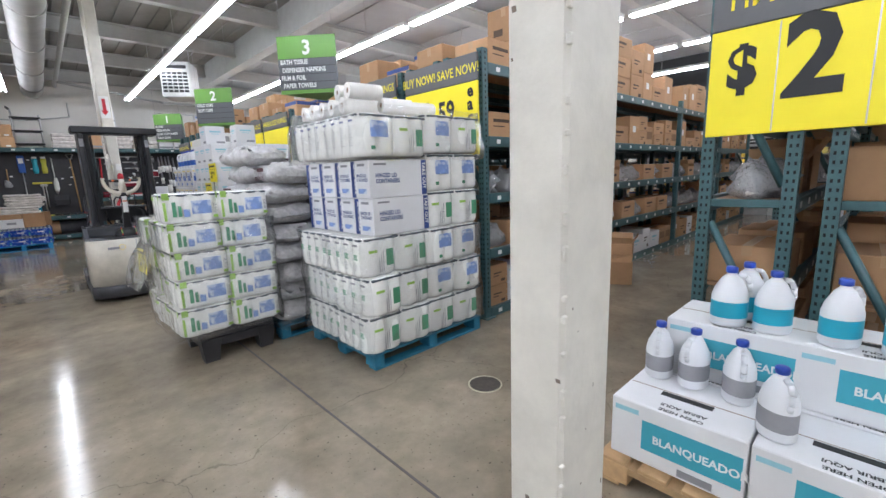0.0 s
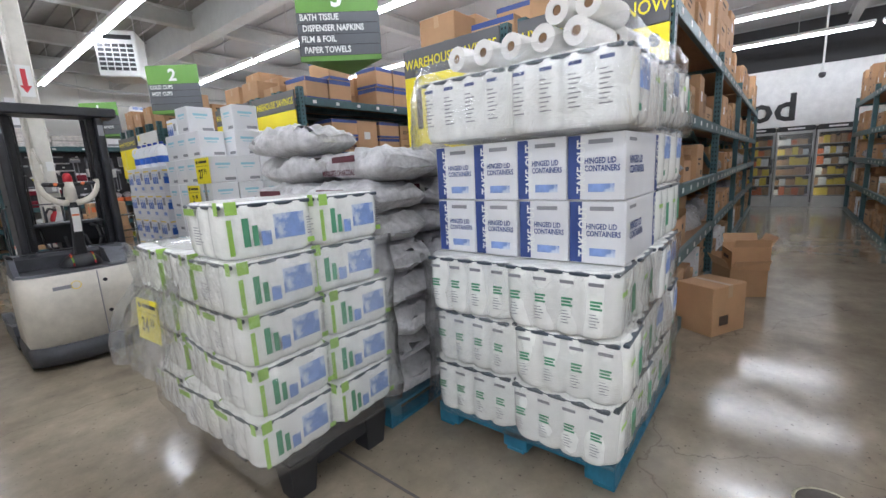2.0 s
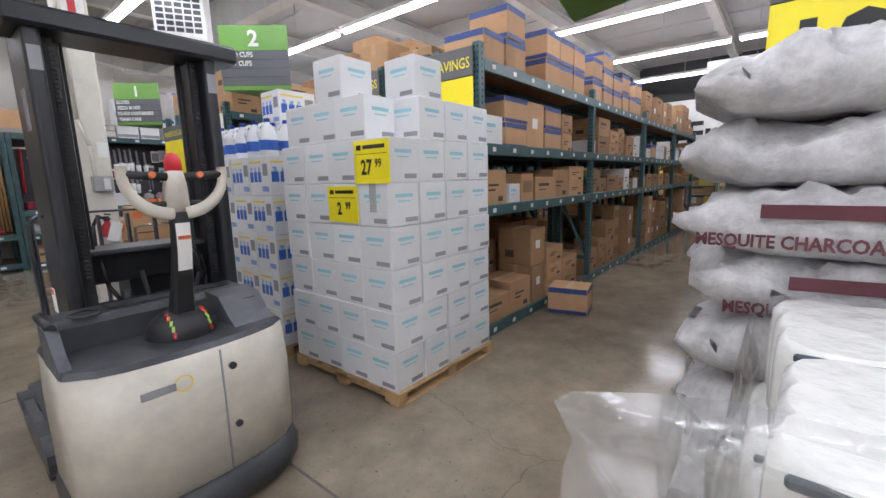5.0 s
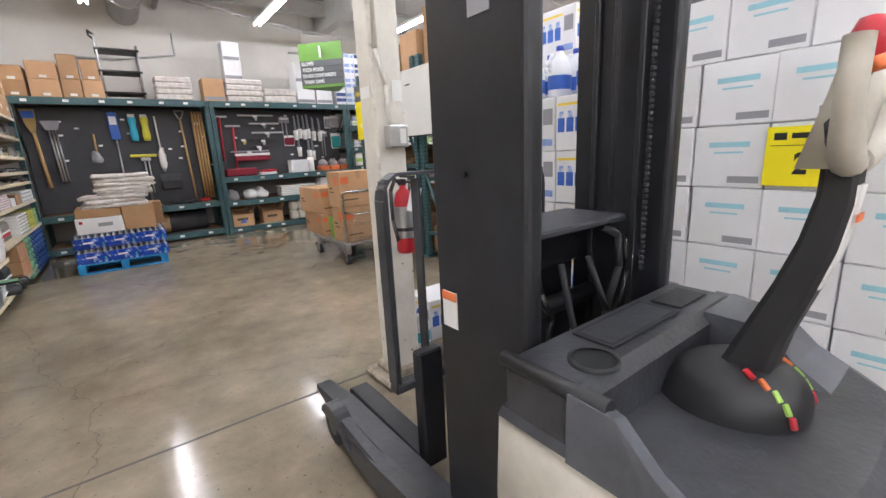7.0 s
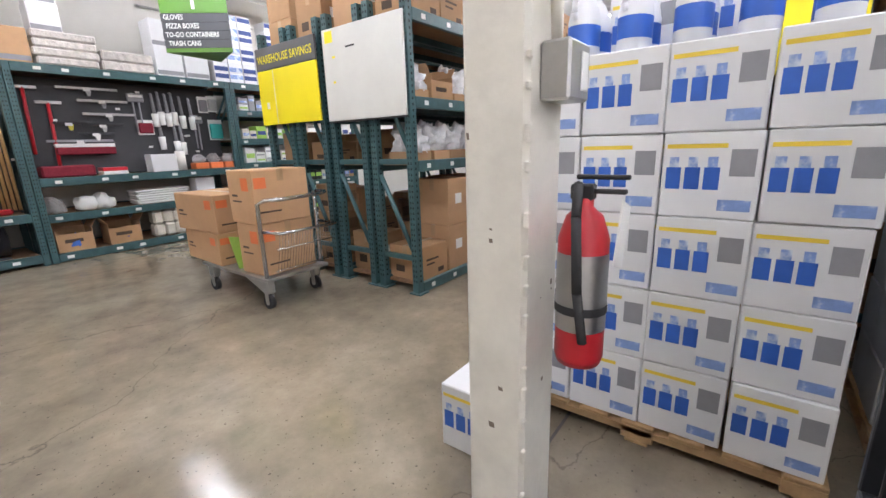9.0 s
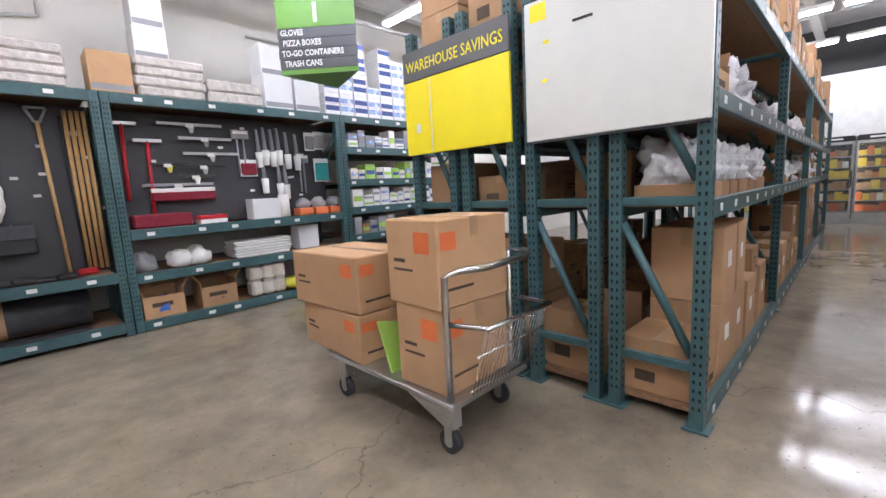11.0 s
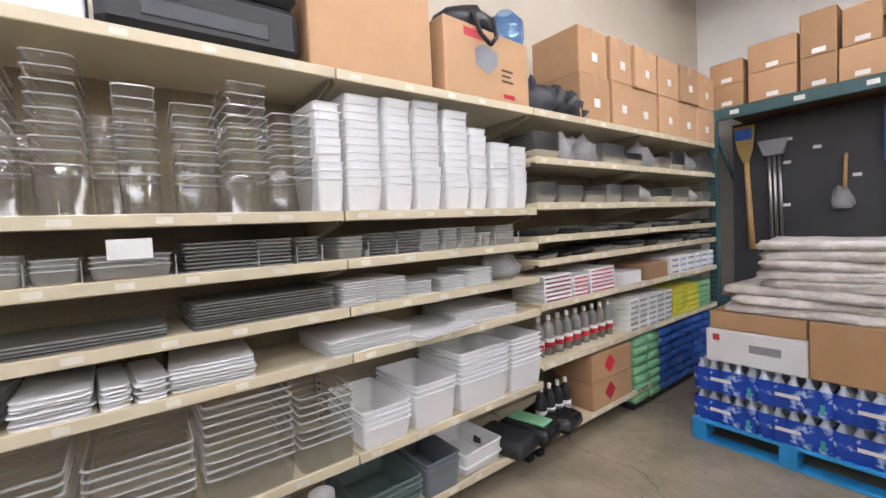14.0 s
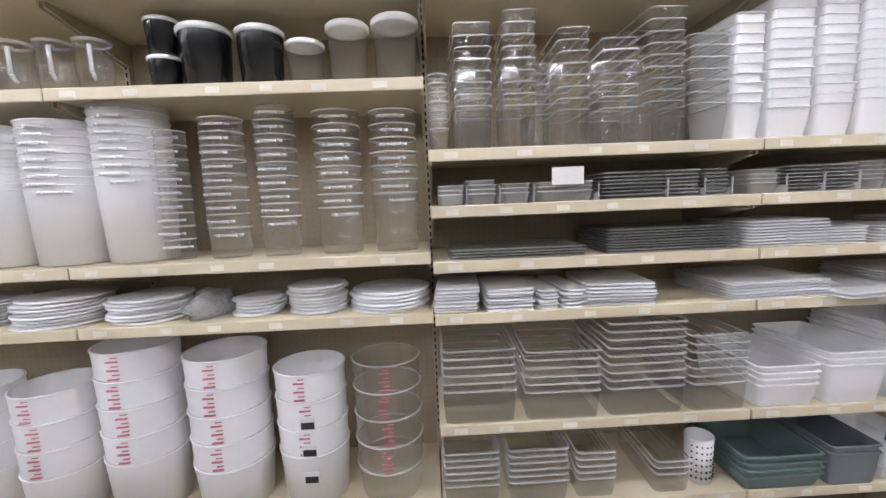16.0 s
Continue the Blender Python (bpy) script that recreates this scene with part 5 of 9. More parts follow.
def price_card(x, y, z, w, h, price, cents, label, turn=-90, lean=0):
    c = thing("price_card", pose(x, y, z, lean, 0, turn), label, "price card", "price cards")
    part("card", Shape().box(0, -0.002, 0, w, 0.002, h), YELLOW, c)
    part("store_mark", Shape().plate((w * 0.08, -0.003, h * 0.78), (w * 0.14, 0, 0), (0, 0, h * 0.12)).plate((w * 0.27, -0.003, h * 0.8), (w * 0.62, 0, 0), (0, 0, h * 0.09)), SIGN_BLACK, c)
    part("rule", Shape().plate((w * 0.05, -0.003, h * 0.68), (w * 0.9, 0, 0), (0, 0, h * 0.012)), SIGN_BLACK, c)
    lettering("price", price, h * 0.48, facing(w * 0.2 if len(price) > 1 else w * 0.32, -0.0035, h * 0.22, 0), SIGN_BLACK, c, "LEFT", 0.8, 0.004 * h / 0.25)
    lettering("price", cents, h * 0.27, facing(w * 0.6, -0.0035, h * 0.38, 0), SIGN_BLACK, c, "LEFT", 0.85, 0.002)
    return c


price_card(0.775, 4.42, 0.69, 0.26, 0.22, "34", "31", "yellow price card reading 34.31 under clear film", -86, -4)

# ---- charcoal sacks ----
pallet(1.66, 3.45, 2.75, 4.72, 0.13, BLUE_PALLET, "blue wooden pallet under charcoal sacks")


def sack(seed):
    t = thing("charcoal_sack", pose(0, 0, -60), "crinkled silver-grey paper sack of mesquite charcoal", "sack", "charcoal sacks")
    sh, rings = Shape(), []
    L, W, H = 0.66, 0.5, 0.2
    for a in range(21):
        u = a / 20 * 2 - 1
        ww = W / 2 * (1 - abs(u) ** 5 * 0.22)
        hh = H / 2 * max(0.1, (1 - abs(u) ** 3.2)) ** 0.6
        ring = []
        for i in range(28):
            th = 2 * math.pi * i / 28
            cx, sz = math.cos(th), math.sin(th)
            px = math.copysign(abs(cx) ** 0.7, cx) * ww
            pz = math.copysign(abs(sz) ** 0.8, sz) * hh
            nn = noise.noise(Vector((px * 7 + seed * 5, u * 3.1, pz * 9))) * 0.05 + noise.noise(Vector((px * 17 + seed, u * 6, pz * 20))) * 0.03 + abs(noise.noise(Vector((px * 26, u * 12 + seed, pz * 30)))) * 0.026
            ring.append((px * (1 + nn), u * L / 2 + nn * 0.5, pz + H / 2 + nn * (1 if sz > 0 else 0.3)))
        rings.append(ring)
    sh.loft(rings, 0, True)
    part("paper", sh, BAG_SILVER, t)
    lettering("wording", "MESQUITE CHARCOAL", 0.046, facing(-W / 2 - 0.012, 0.27, 0.05, -90), SACK_INK, t, "LEFT", 0.82, 0.0015)
    part("maker_mark", Shape().box(-W / 2 - 0.013, -0.13, 0.125, -W / 2 - 0.011, 0.13, 0.16), SACK_INK, t)
    return t


SACKS = [sack(k) for k in range(4)]
rr = random.Random(8)
for layer in range(9):
    for j in range(2):
        for i in range(2):
            if layer == 8 and (i == 1 or j == 0):
                continue
            put(rr.choice(SACKS), 1.93 + i * 0.54 + rr.uniform(-0.05, 0.05) + (0.04 if layer > 6 else 0), 3.74 + j * 0.68 + rr.uniform(-0.05, 0.05), 0.13 + layer * 0.187, rr.uniform(-10, 10) + rr.choice((0, 0, 180)))
wrap_shell(1.67, 3.42, 0.1, 2.76, 4.74, 0.75, 15, "clear stretch wrap around the lower charcoal sacks", 0.03)

# ---- white cartons on a pine pallet ----
pallet(2.09, 6.38, 3.25, 7.58, 0.1, PINE, "raw pine pallet under white cartons")


def print_carton(w, d, h):
    t = thing("white_carton", pose(0, 0, -60), "white carton with pale blue print and a barcode block", "box", "white cartons")
    part("body", Shape().box(-w / 2, -d / 2, 0, w / 2, d / 2, h, 0, 0.005), WHITE_CARD, t)
    for nm, o, u in (("front", (-w / 2, -d / 2 - 0.001, 0), (1, 0, 0)), ("side", (-w / 2 - 0.001, d / 2, 0), (0, -1, 0))):
        L = w if nm == "front" else d
        o, u = Vector(o), Vector(u)
        part("name_print", Shape().plate(o + u * L * 0.22 + Vector((0, 0, h * 0.66)), u * L * 0.56, (0, 0, h * 0.085)).plate(o + u * L * 0.3 + Vector((0, 0, h * 0.56)), u * L * 0.4, (0, 0, h * 0.03)), CYAN_PALE, t)
        part("barcode", Shape().plate(o + u * L * 0.52 + Vector((0, 0, h * 0.08)), u * L * 0.42, (0, 0, h * 0.11)), GREY_INK, t)
    return t


WC = print_carton(0.278, 0.288, 0.274)
rr = random.Random(21)
for layer in range(6):
    for j in range(4):
        for i in range(4):
            if i in (0, 3) or j in (0, 3) or layer == 5:
                put(WC, 2.1 + 0.14 + i * 0.281 + rr.uniform(-0.006, 0.006), 6.4 + 0.146 + j * 0.291 + rr.uniform(-0.006, 0.006), 0.1 + layer * 0.277, rr.uniform(-1.5, 1.5))
for x, y, z in ((2.25, 6.75, 1.762), (2.25, 7.04, 1.762), (2.25, 7.33, 1.762), (2.55, 6.56, 1.762), (2.83, 6.56, 1.762), (3.1, 6.56, 1.762), (2.56, 6.86, 1.762), (2.27, 6.98, 2.039), (2.6, 6.62, 2.039), (2.84, 6.88, 1.762)):
    put(WC, x, y, z, rr.uniform(-4, 4))
price_card(2.082, 6.68, 1.48, 0.32, 0.265, "27", "99", "yellow price card reading 27.99 taped to white cartons")
price_card(2.084, 6.985, 1.225, 0.31, 0.24, "2", "99", "yellow price card reading 2.99 taped to white cartons")
tn = Shape().box(2.085, 6.5, 1.3, 2.088, 6.56, 1.56)
tagged(part("tape_strip", tn, BAG_FILM), "strip of clear tape over the price card", "tape")


# ---- bleach cases beyond the stacker ----
def jug(label_mat, tint, tall=0.28, name="bleach_jug", label="white plastic bleach jug with blue cap and label"):
    t = thing(name, pose(0, 0, -60), label, "jug", "bleach jugs")
    prof = [(0.001, 0), (0.07, 0.0), (0.078, 0.012), (0.078, tall * 0.52), (0.068, tall * 0.66), (0.04, tall * 0.84), (0.022, tall * 0.9), (0.02, tall * 0.95)]
    part("body", Shape().turn(prof, seg=18, sy=0.82), tint, t)
    part("cap", Shape().turn([(0.021, tall * 0.93), (0.025, tall * 0.94), (0.025, tall * 1.02), (0.02, tall * 1.035), (0.001, tall * 1.035)], seg=14), CAP_BLUE, t)
    part("handle", Shape().pipe([(0.03, 0, tall * 0.88), (0.06, 0, tall * 0.86), (0.08, 0, tall * 0.74), (0.082, 0, tall * 0.6), (0.072, 0, tall * 0.5)], 0.012, 8), tint, t)
    part("label_band", Shape().turn([(0.0788, tall * 0.16), (0.0788, tall * 0.44)], seg=18, sy=0.82), label_mat, t)
    return t


JW = jug(TEAL_LABEL, JUG_WHITE)
JG = jug(GREY_INK, JUG_WHITE, label="white plastic bleach jug with blue cap and grey label")
JB = jug(BLUE, JUG_WHITE, 0.3, label="white bleach jug with a deep blue label")


def bleach_case():
    t = thing("bleach_case", pose(0, 0, -60), "white bleach case printed with blue bottles and a yellow strip", "box", "bleach cases")
    w, d, h = 0.4, 0.32, 0.322
    part("body", Shape().box(-w / 2, -d / 2, 0, w / 2, d / 2, h, 0, 0.005), WHITE_CARD, t)
    for nm, o, u, L in (("front", (-w / 2, -d / 2 - 0.001, 0), (1, 0, 0), w), ("side", (-w / 2 - 0.001, d / 2, 0), (0, -1, 0), d)):
        o, u = Vector(o), Vector(u)
        part("yellow_strip", Shape().plate(o + u * L * 0.04 + Vector((0, 0, h * 0.82)), u * L * 0.62, (0, 0, h * 0.05)), YELLOW_PRINT, t)
        bp, bt = Shape(), Shape()
        for k in range(3):
            bp.plate(o + u * L * (0.05 + k * 0.2) + Vector((0, 0, h * 0.34)), u * L * 0.16, (0, 0, h * 0.26))
            bt.plate(o + u * L * (0.08 + k * 0.2) + Vector((0, 0, h * 0.6)), u * L * 0.1, (0, 0, h * 0.12))
        part("bottle_print", bp, BLUE, t)
        part("bottle_top_print", bt, BLUE_PALE, t)
        part("text_block", Shape().plate(o + u * L * 0.7 + Vector((0, 0, h * 0.5)), u * L * 0.24, (0, 0, h * 0.3)), GREY_INK, t)
        part("barcode", Shape().plate(o + u * L * 0.62 + Vector((0, 0, h * 0.1)), u * L * 0.32, (0, 0, h * 0.13)), BLUE_PALE, t)
    return t


pallet(2.08, 7.75, 3.2, 9.08, 0.1, PINE, "raw pine pallet under bleach cases")
BC = bleach_case()
rr = random.Random(31)
for layer in range(5):
    for j in range(4):
        for i in range(3):
            if i == 0 or j == 0 or (layer == 4 and j < 3):
                put(BC, 2.3 + i * 0.404 + rr.uniform(-0.005, 0.005), 7.93 + j * 0.326 + rr.uniform(-0.005, 0.005), 0.1 + layer * 0.325, rr.uniform(-1, 1))
for j in range(5):
    for i in range(2):
        put(JB, 2.22 + i * 0.17, 7.95 + j * 0.21, 1.726, 180 + rr.uniform(-20, 20))
put(BC, 2.75, 8.3, 1.726, 0)
put(BC, 2.75, 8.62, 1.726, 0)
put(BC, 2.75, 8.45, 2.05, 0)
put(BC, 1.78, 9.0, 0, 0)
put(JW, 1.5, 8.85, 0, 200)

# ---- bleach display by the near pillar ----
pallet(2.0, -0.72, 3.1, 0.5, 0.13, PINE, "raw pine pallet under the bleach display")


def bleach_carton():
    t = thing("bleach_carton", pose(0, 0, -60), "white bleach carton with a turquoise blanqueador panel", "box", "bleach cartons")
    w, d, h = 0.4, 0.54, 0.29
    part("body", Shape().box(-w / 2, -d / 2, 0, w / 2, d / 2, h, 0, 0.005), WHITE_CARD, t)
    e = -w / 2 - 0.001
    part("turquoise_panel", Shape().plate((e, d * 0.24, h * 0.25), (0, -d * 0.72, 0), (0, 0, h * 0.5)), CYAN, t)
    lettering("wording", "BLANQUEADOR", 0.052, facing(e - 0.001, d * 0.15, h * 0.42, -90), PAPER, t, "LEFT", 0.95, 0.0015)
    part("maker_mark", Shape().plate((e, d * 0.47, h * 0.8), (0, -d * 0.2, 0), (0, 0, h * 0.08)), CYAN_PALE, t)
    part("barcode", Shape().plate((e, -d * 0.05, 0.012), (0, -d * 0.25, 0), (0, 0, 0.035)), GREY_INK, t)
    part("top_slot", Shape().box(-w * 0.12, -d * 0.2, h - 0.001, -w * 0.02, d * 0.2, h + 0.001), SIGN_BLACK, t)
    part("flap_line", Shape().box(0.0, -d / 2 + 0.01, h - 0.001, 0.004, d / 2 - 0.01, h + 0.001), CARD_DARK, t)
    lettering("wording", "OPEN HERE", 0.034, pose(-w * 0.42, -d * 0.2, h + 0.0015, 0, 0, 90), SIGN_BLACK, t, "LEFT", 1.0, 0.001)
    lettering("wording", "ABRIR AQUI", 0.034, pose(-w * 0.3, -d * 0.2, h + 0.0015, 0, 0, 90), SIGN_BLACK, t, "LEFT", 1.0, 0.001)
    return t


BK = bleach_carton()
for x, y, z in ((2.26, 0.2, 0.131), (2.26, -0.35, 0.131), (2.68, 0.2, 0.131), (2.68, -0.35, 0.131), (2.7, 0.12, 0.423), (2.7, -0.41, 0.423)):
    put(BK, x, y, z, 0)
for x, y, z, p, a in ((2.42, 0.39, 0.422, JG, 190), (2.42, 0.23, 0.422, JG, 170), (2.4, 0.04, 0.422, JG, 200), (2.2, -0.13, 0.422, JG, 215), (2.58, 0.14, 0.714, JW, -60), (2.6, -0.03, 0.714, JW, -50), (2.74, 0.1, 0.714, JW, -50), (2.6, -0.26, 0.714, JW, -40), (2.6, -0.46, 0.714, JW, -50)):
    put(p, x, y, z, a)
# ---- walk-behind stacker ----
k = thing("pallet_stacker", pose(0, 0, 0), "cream and black walk-behind pallet stacker with raised mast", "pallet stacker")


def arc_front(x0, x1, y0, y1, z, bow, n=10):
    """Plan outline: bowed front edge, square back."""
    pts = []
    for i in range(n + 1):
        u = i / n
        pts.append((x0 + (x1 - x0) * u, y0 + bow * (2 * u - 1) ** 2 + bow * 0.8 * abs(2 * u - 1) ** 8, z))
    return pts + [(x1, y1, z), (x0, y1, z)]


BX0, BX1 = 0.52, 1.4
sh = Shape()
sh.loft([arc_front(BX0, BX1, 6.38, 7.02, 0.2, 0.07), arc_front(BX0, BX1, 6.37, 7.02, 0.6, 0.07), arc_front(BX0 + 0.01, BX1 - 0.01, 6.39, 7.02, 0.8, 0.07)], 0, True)
part("body", sh, CREAM, k, "scuffed cream enamel body")
sh = Shape()
sh.loft([arc_front(BX0 - 0.01, BX1 + 0.01, 6.35, 7.04, 0.05, 0.08), arc_front(BX0 - 0.015, BX1 + 0.015, 6.34, 7.04, 0.15, 0.08), arc_front(BX0, BX1, 6.37, 7.04, 0.21, 0.07)], 0, True)
part("bumper_skirt", sh, GREY_PLASTIC, k, "dark grey rubber bumper skirt")
sh = Shape()
sh.loft([arc_front(BX0 + 0.005, BX1 - 0.005, 6.39, 7.02, 0.8, 0.07), arc_front(BX0 + 0.02, BX1 - 0.02, 6.42, 7.02, 0.818, 0.07)], 0, False)
part("cover", sh, GREY_PLASTIC, k, "dark grey moulded top cover")
sh = Shape().box(BX0 + 0.02, 6.8, 0.78, BX1 - 0.02, 7.03, 0.95, 0, 0.03)
part("console", sh, GREY_PLASTIC, k, "dark grey console deck behind the tiller")
for x0, x1, tip in ((BX0 + 0.005, BX0 + 0.06, 6.72), (BX1 - 0.24, BX1 - 0.02, 6.68)):
    rear = [(x0, 6.82, 0.79), (x1, 6.82, 0.79), (x1, 6.82, 0.95), (x0, 6.82, 0.95)]
    mid = [(x0, tip, 0.79), (x1, tip, 0.79), (x1 - 0.008, tip, 0.93), (x0 + 0.004, tip, 0.945)]
    low = [(x0, tip - 0.09, 0.79), (x1, tip - 0.09, 0.79), (x1 - 0.01, tip - 0.08, 0.855), (x0 + 0.006, tip - 0.075, 0.87)]
    toe = [(x0, tip - 0.16, 0.79), (x1, tip - 0.16, 0.79), (x1 - 0.01, tip - 0.155, 0.815), (x0 + 0.006, tip - 0.15, 0.82)]
    part("side_wing", Shape().loft([rear, mid, low, toe], 0, False), WING, k, "slate grey moulded side wing")
part("console_rail", Shape().pipe([(BX0 + 0.03, 7.02, 0.945), (BX0 + 0.03, 6.74, 0.945)], 0.02, 8), BLACK_PLASTIC, k, "worn black rounded edge rail")
part("tray_rim", Shape().box(0.76, 6.86, 0.951, 1.1, 6.98, 0.957, 0, 0.002), BLACK_PLASTIC, k)
part("tray", Shape().box(0.775, 6.872, 0.9575, 1.085, 6.968, 0.9585), GREY_PLASTIC, k)
part("tray", Shape().box(1.13, 6.87, 0.951, 1.3, 6.96, 0.957, 0, 0.002), BLACK_PLASTIC, k)
cup = part("cup_holder", Shape().turn([(0.06, 0.0), (0.06, 0.008), (0.05, 0.008)], (0.68, 6.86, 0.9505), 20), BLACK_PLASTIC, k)
part("cup_well", Shape().turn([(0.001, 0.004), (0.05, 0.004)], (0.68, 6.86, 0.9505), 20), HOLE, cup)
part("display", Shape().box(1.2, 6.655, 0.865, 1.34, 6.672, 0.915, 0, 0.003), BLACK_PLASTIC, k, "black control display")
part("key_switch", Shape().rod((1.175, 6.67, 0.89), (1.175, 6.65, 0.885), 0.012, 10), ALU, k)
part("panel_seam", Shape().box(1.02, 6.366, 0.22, 1.026, 6.376, 0.79), GREY_INK, k)
for z in (0.42, 0.7):
    part("panel_lock", Shape().rod((1.07, 6.38, z), (1.07, 6.366, z), 0.016, 12), BLACK_PLASTIC, k)
part("maker_badge", Shape().box(0.72, 6.366, 0.68, 0.84, 6.374, 0.71), GREY_INK, k)
part("badge_swoosh", Shape().turn([(0.03, 0), (0.036, 0.0)], (0, 0, 0), 14), YELLOW_PRINT, k, at=pose(0.87, 6.366, 0.7, 90, 0, 0))
# tiller
sh, rings = Shape(), []
for a in range(13):
    th = math.pi / 2 * a / 12
    rings.append([(0.99 + 0.15 * math.cos(th) ** 0.7 * math.cos(2 * math.pi * i / 24), 6.69 + 0.16 * math.cos(th) ** 0.7 * math.sin(2 * math.pi * i / 24) - 0.03 * math.sin(th), 0.806 + 0.125 * math.sin(th)) for i in range(24)])
part("tiller_boot", Shape().loft(rings, 0, True), BLACK_PLASTIC, k, "rounded black tiller boot")
for sx in (-1, 1):
    for q, m in enumerate((RED, LIME, LIME, ORANGE, RED)):
        a0 = radians(18 + q * 13)
        part("lamp_strip", Shape().box(-0.006, -0.004, -0.013, 0.006, 0.006, 0.013, 0, 0.002), m, k, at=pose(0.99 + sx * 0.075, 6.69 - 0.143 * math.cos(a0) - 0.012, 0.81 + 0.125 * math.sin(a0), -20 - q * 12, 0, sx * 25))
rings = []
for y, z, hw, hd in ((6.665, 0.86, 0.055, 0.055), (6.648, 0.93, 0.046, 0.045), (6.622, 1.02, 0.04, 0.038), (6.588, 1.12, 0.037, 0.034), (6.56, 1.22, 0.035, 0.031), (6.545, 1.31, 0.034, 0.029), (6.545, 1.39, 0.034, 0.028)):
    rings.append([(0.99 + hw * cx, y + hd * cy, z + 0.25 * hd * cy) for cx, cy in ((-1, -0.7), (-0.8, -1), (0.8, -1), (1, -0.7), (1, 0.7), (0.8, 1), (-0.8, 1), (-1, 0.7))])
part("tiller_arm", Shape().loft(rings, 0, False), BLACK_PLASTIC, k, "curved black tiller arm")
part("warning_decal", Shape().loft([[(0.962, 6.546, 1.13), (1.018, 6.546, 1.13), (1.018, 6.552, 1.13), (0.962, 6.552, 1.13)], [(0.962, 6.523, 1.22), (1.018, 6.523, 1.22), (1.018, 6.53, 1.22), (0.962, 6.53, 1.22)], [(0.962, 6.511, 1.34), (1.018, 6.511, 1.34), (1.018, 6.518, 1.34), (0.962, 6.518, 1.34)]], 0, False), PAPER, k, "white warning decal with orange heading")
part("decal_heading", Shape().box(0.966, 6.5085, 1.27, 1.014, 6.5125, 1.285), ORANGE, k)
sh = Shape().loft([[(0.945, 6.53, 1.37), (1.035, 6.53, 1.37), (1.035, 6.61, 1.37), (0.945, 6.61, 1.37)], [(0.955, 6.51, 1.5), (1.025, 6.51, 1.5), (1.025, 6.58, 1.5), (0.955, 6.58, 1.5)], [(0.965, 6.51, 1.56), (1.015, 6.51, 1.56), (1.015, 6.57, 1.56), (0.965, 6.57, 1.56)]], 0, True)
part("handle_head", sh, CREAM, k)
for sx in (-1, 1):
    c = 0.99
    bend = [radians(-88 + q * 11) for q in range(10)]
    part("hand_loop", Shape().tube([(c + sx * (0.02 + 0.17 * math.cos(a)), 6.535 - 0.015 * math.cos(a), 1.545 + 0.165 * math.sin(a)) for a in bend] + [(c + sx * 0.188, 6.52, 1.565)], [0.027, 0.027, 0.026, 0.025, 0.024, 0.022, 0.021, 0.02, 0.02, 0.02, 0.017], 12), CREAM, k, "worn cream plastic hand loop")
    part("grip", Shape().rod((c + sx * 0.03, 6.54, 1.535), (c + sx * 0.185, 6.52, 1.545), 0.017, 10), BLACK_PLASTIC, k)
    part("thumb_button", Shape().rod((c + sx * 0.09, 6.52, 1.54), (c + sx * 0.09, 6.5, 1.545), 0.013, 10), ORANGE, k)
    part("finger_rest", Shape().pipe([(c + sx * 0.03, 6.555, 1.42), (c + sx * 0.1, 6.545, 1.42), (c + sx * 0.15, 6.54, 1.45)], 0.014, 8), BLACK_PLASTIC, k)
part("reverse_button", Shape().turn([(0.001, 0.075), (0.02, 0.07), (0.032, 0.045), (0.034, 0.0), (0.001, -0.01)], (0.99, 6.54, 1.56), 14, sy=0.9), RED, k, "red safety reverse button")
# mast
def rounded_post(x0, x1, y0, y1, z0, z1, r):
    """Upright with rounded near corners."""
    pts = [(x0 + r - r * math.cos(a), y0 + r - r * math.sin(a)) for a in (0, 0.4, 0.8, 1.2, math.pi / 2)]
    pts += [(x1 - r + r * math.sin(a), y0 + r - r * math.cos(a)) for a in (0, 0.4, 0.8, 1.2, math.pi / 2)] + [(x1, y1), (x0, y1)]
    return Shape().loft([[(x, y, z) for x, y in pts] for z in (z0, z1)], 0, False)


for x0, x1, inner0, inner1 in ((0.66, 0.725, 0.725, 0.785), (1.375, 1.44, 1.325, 1.375)):
    part("mast_column", rounded_post(x0, x1, 7.04, 7.42, 0.1, 2.2, 0.025), MAST, k, "scuffed black steel mast column")
    part("inner_channel", Shape().box(inner0, 7.13, 0.12, inner1, 7.15, 2.17, 0, 0.003).box(inner0, 7.3, 0.12, inner1, 7.32, 2.17, 0, 0.003).box(inner0 + 0.02, 7.15, 0.12, inner0 + 0.035, 7.3, 2.17), MAST, k)
    part("column_decal", Shape().box(x0 + 0.01, 7.0375, 2.0, x0 + 0.055, 7.0398, 2.1), GREY_INK, k)
part("column_decal", Shape().box(0.657, 7.16, 1.76, 0.6598, 7.24, 1.94), GREY_INK, k)
for z in np.arange(0.98, 2.15, 0.02):
    part("chain_link", Shape().box(1.33, 7.1, z, 1.352, 7.112, z + 0.014, 0, 0.003), RUBBER, k)
    part("chain_link", Shape().box(0.748, 7.1, z, 0.77, 7.112, z + 0.014, 0, 0.003), RUBBER, k)
part("mast_crossbar", Shape().box(0.6, 7.0, 2.17, 1.55, 7.3, 2.26, 0, 0.015), MAST, k)
part("carriage_cover", Shape().box(0.79, 7.16, 1.16, 1.32, 7.42, 1.185, 0, 0.006), GREY_PLASTIC, k, "dusty dark grey carriage top plate")
part("mast_crossbar", Shape().box(0.79, 7.36, 0.98, 1.32, 7.42, 1.158, 0, 0.008), MAST, k)
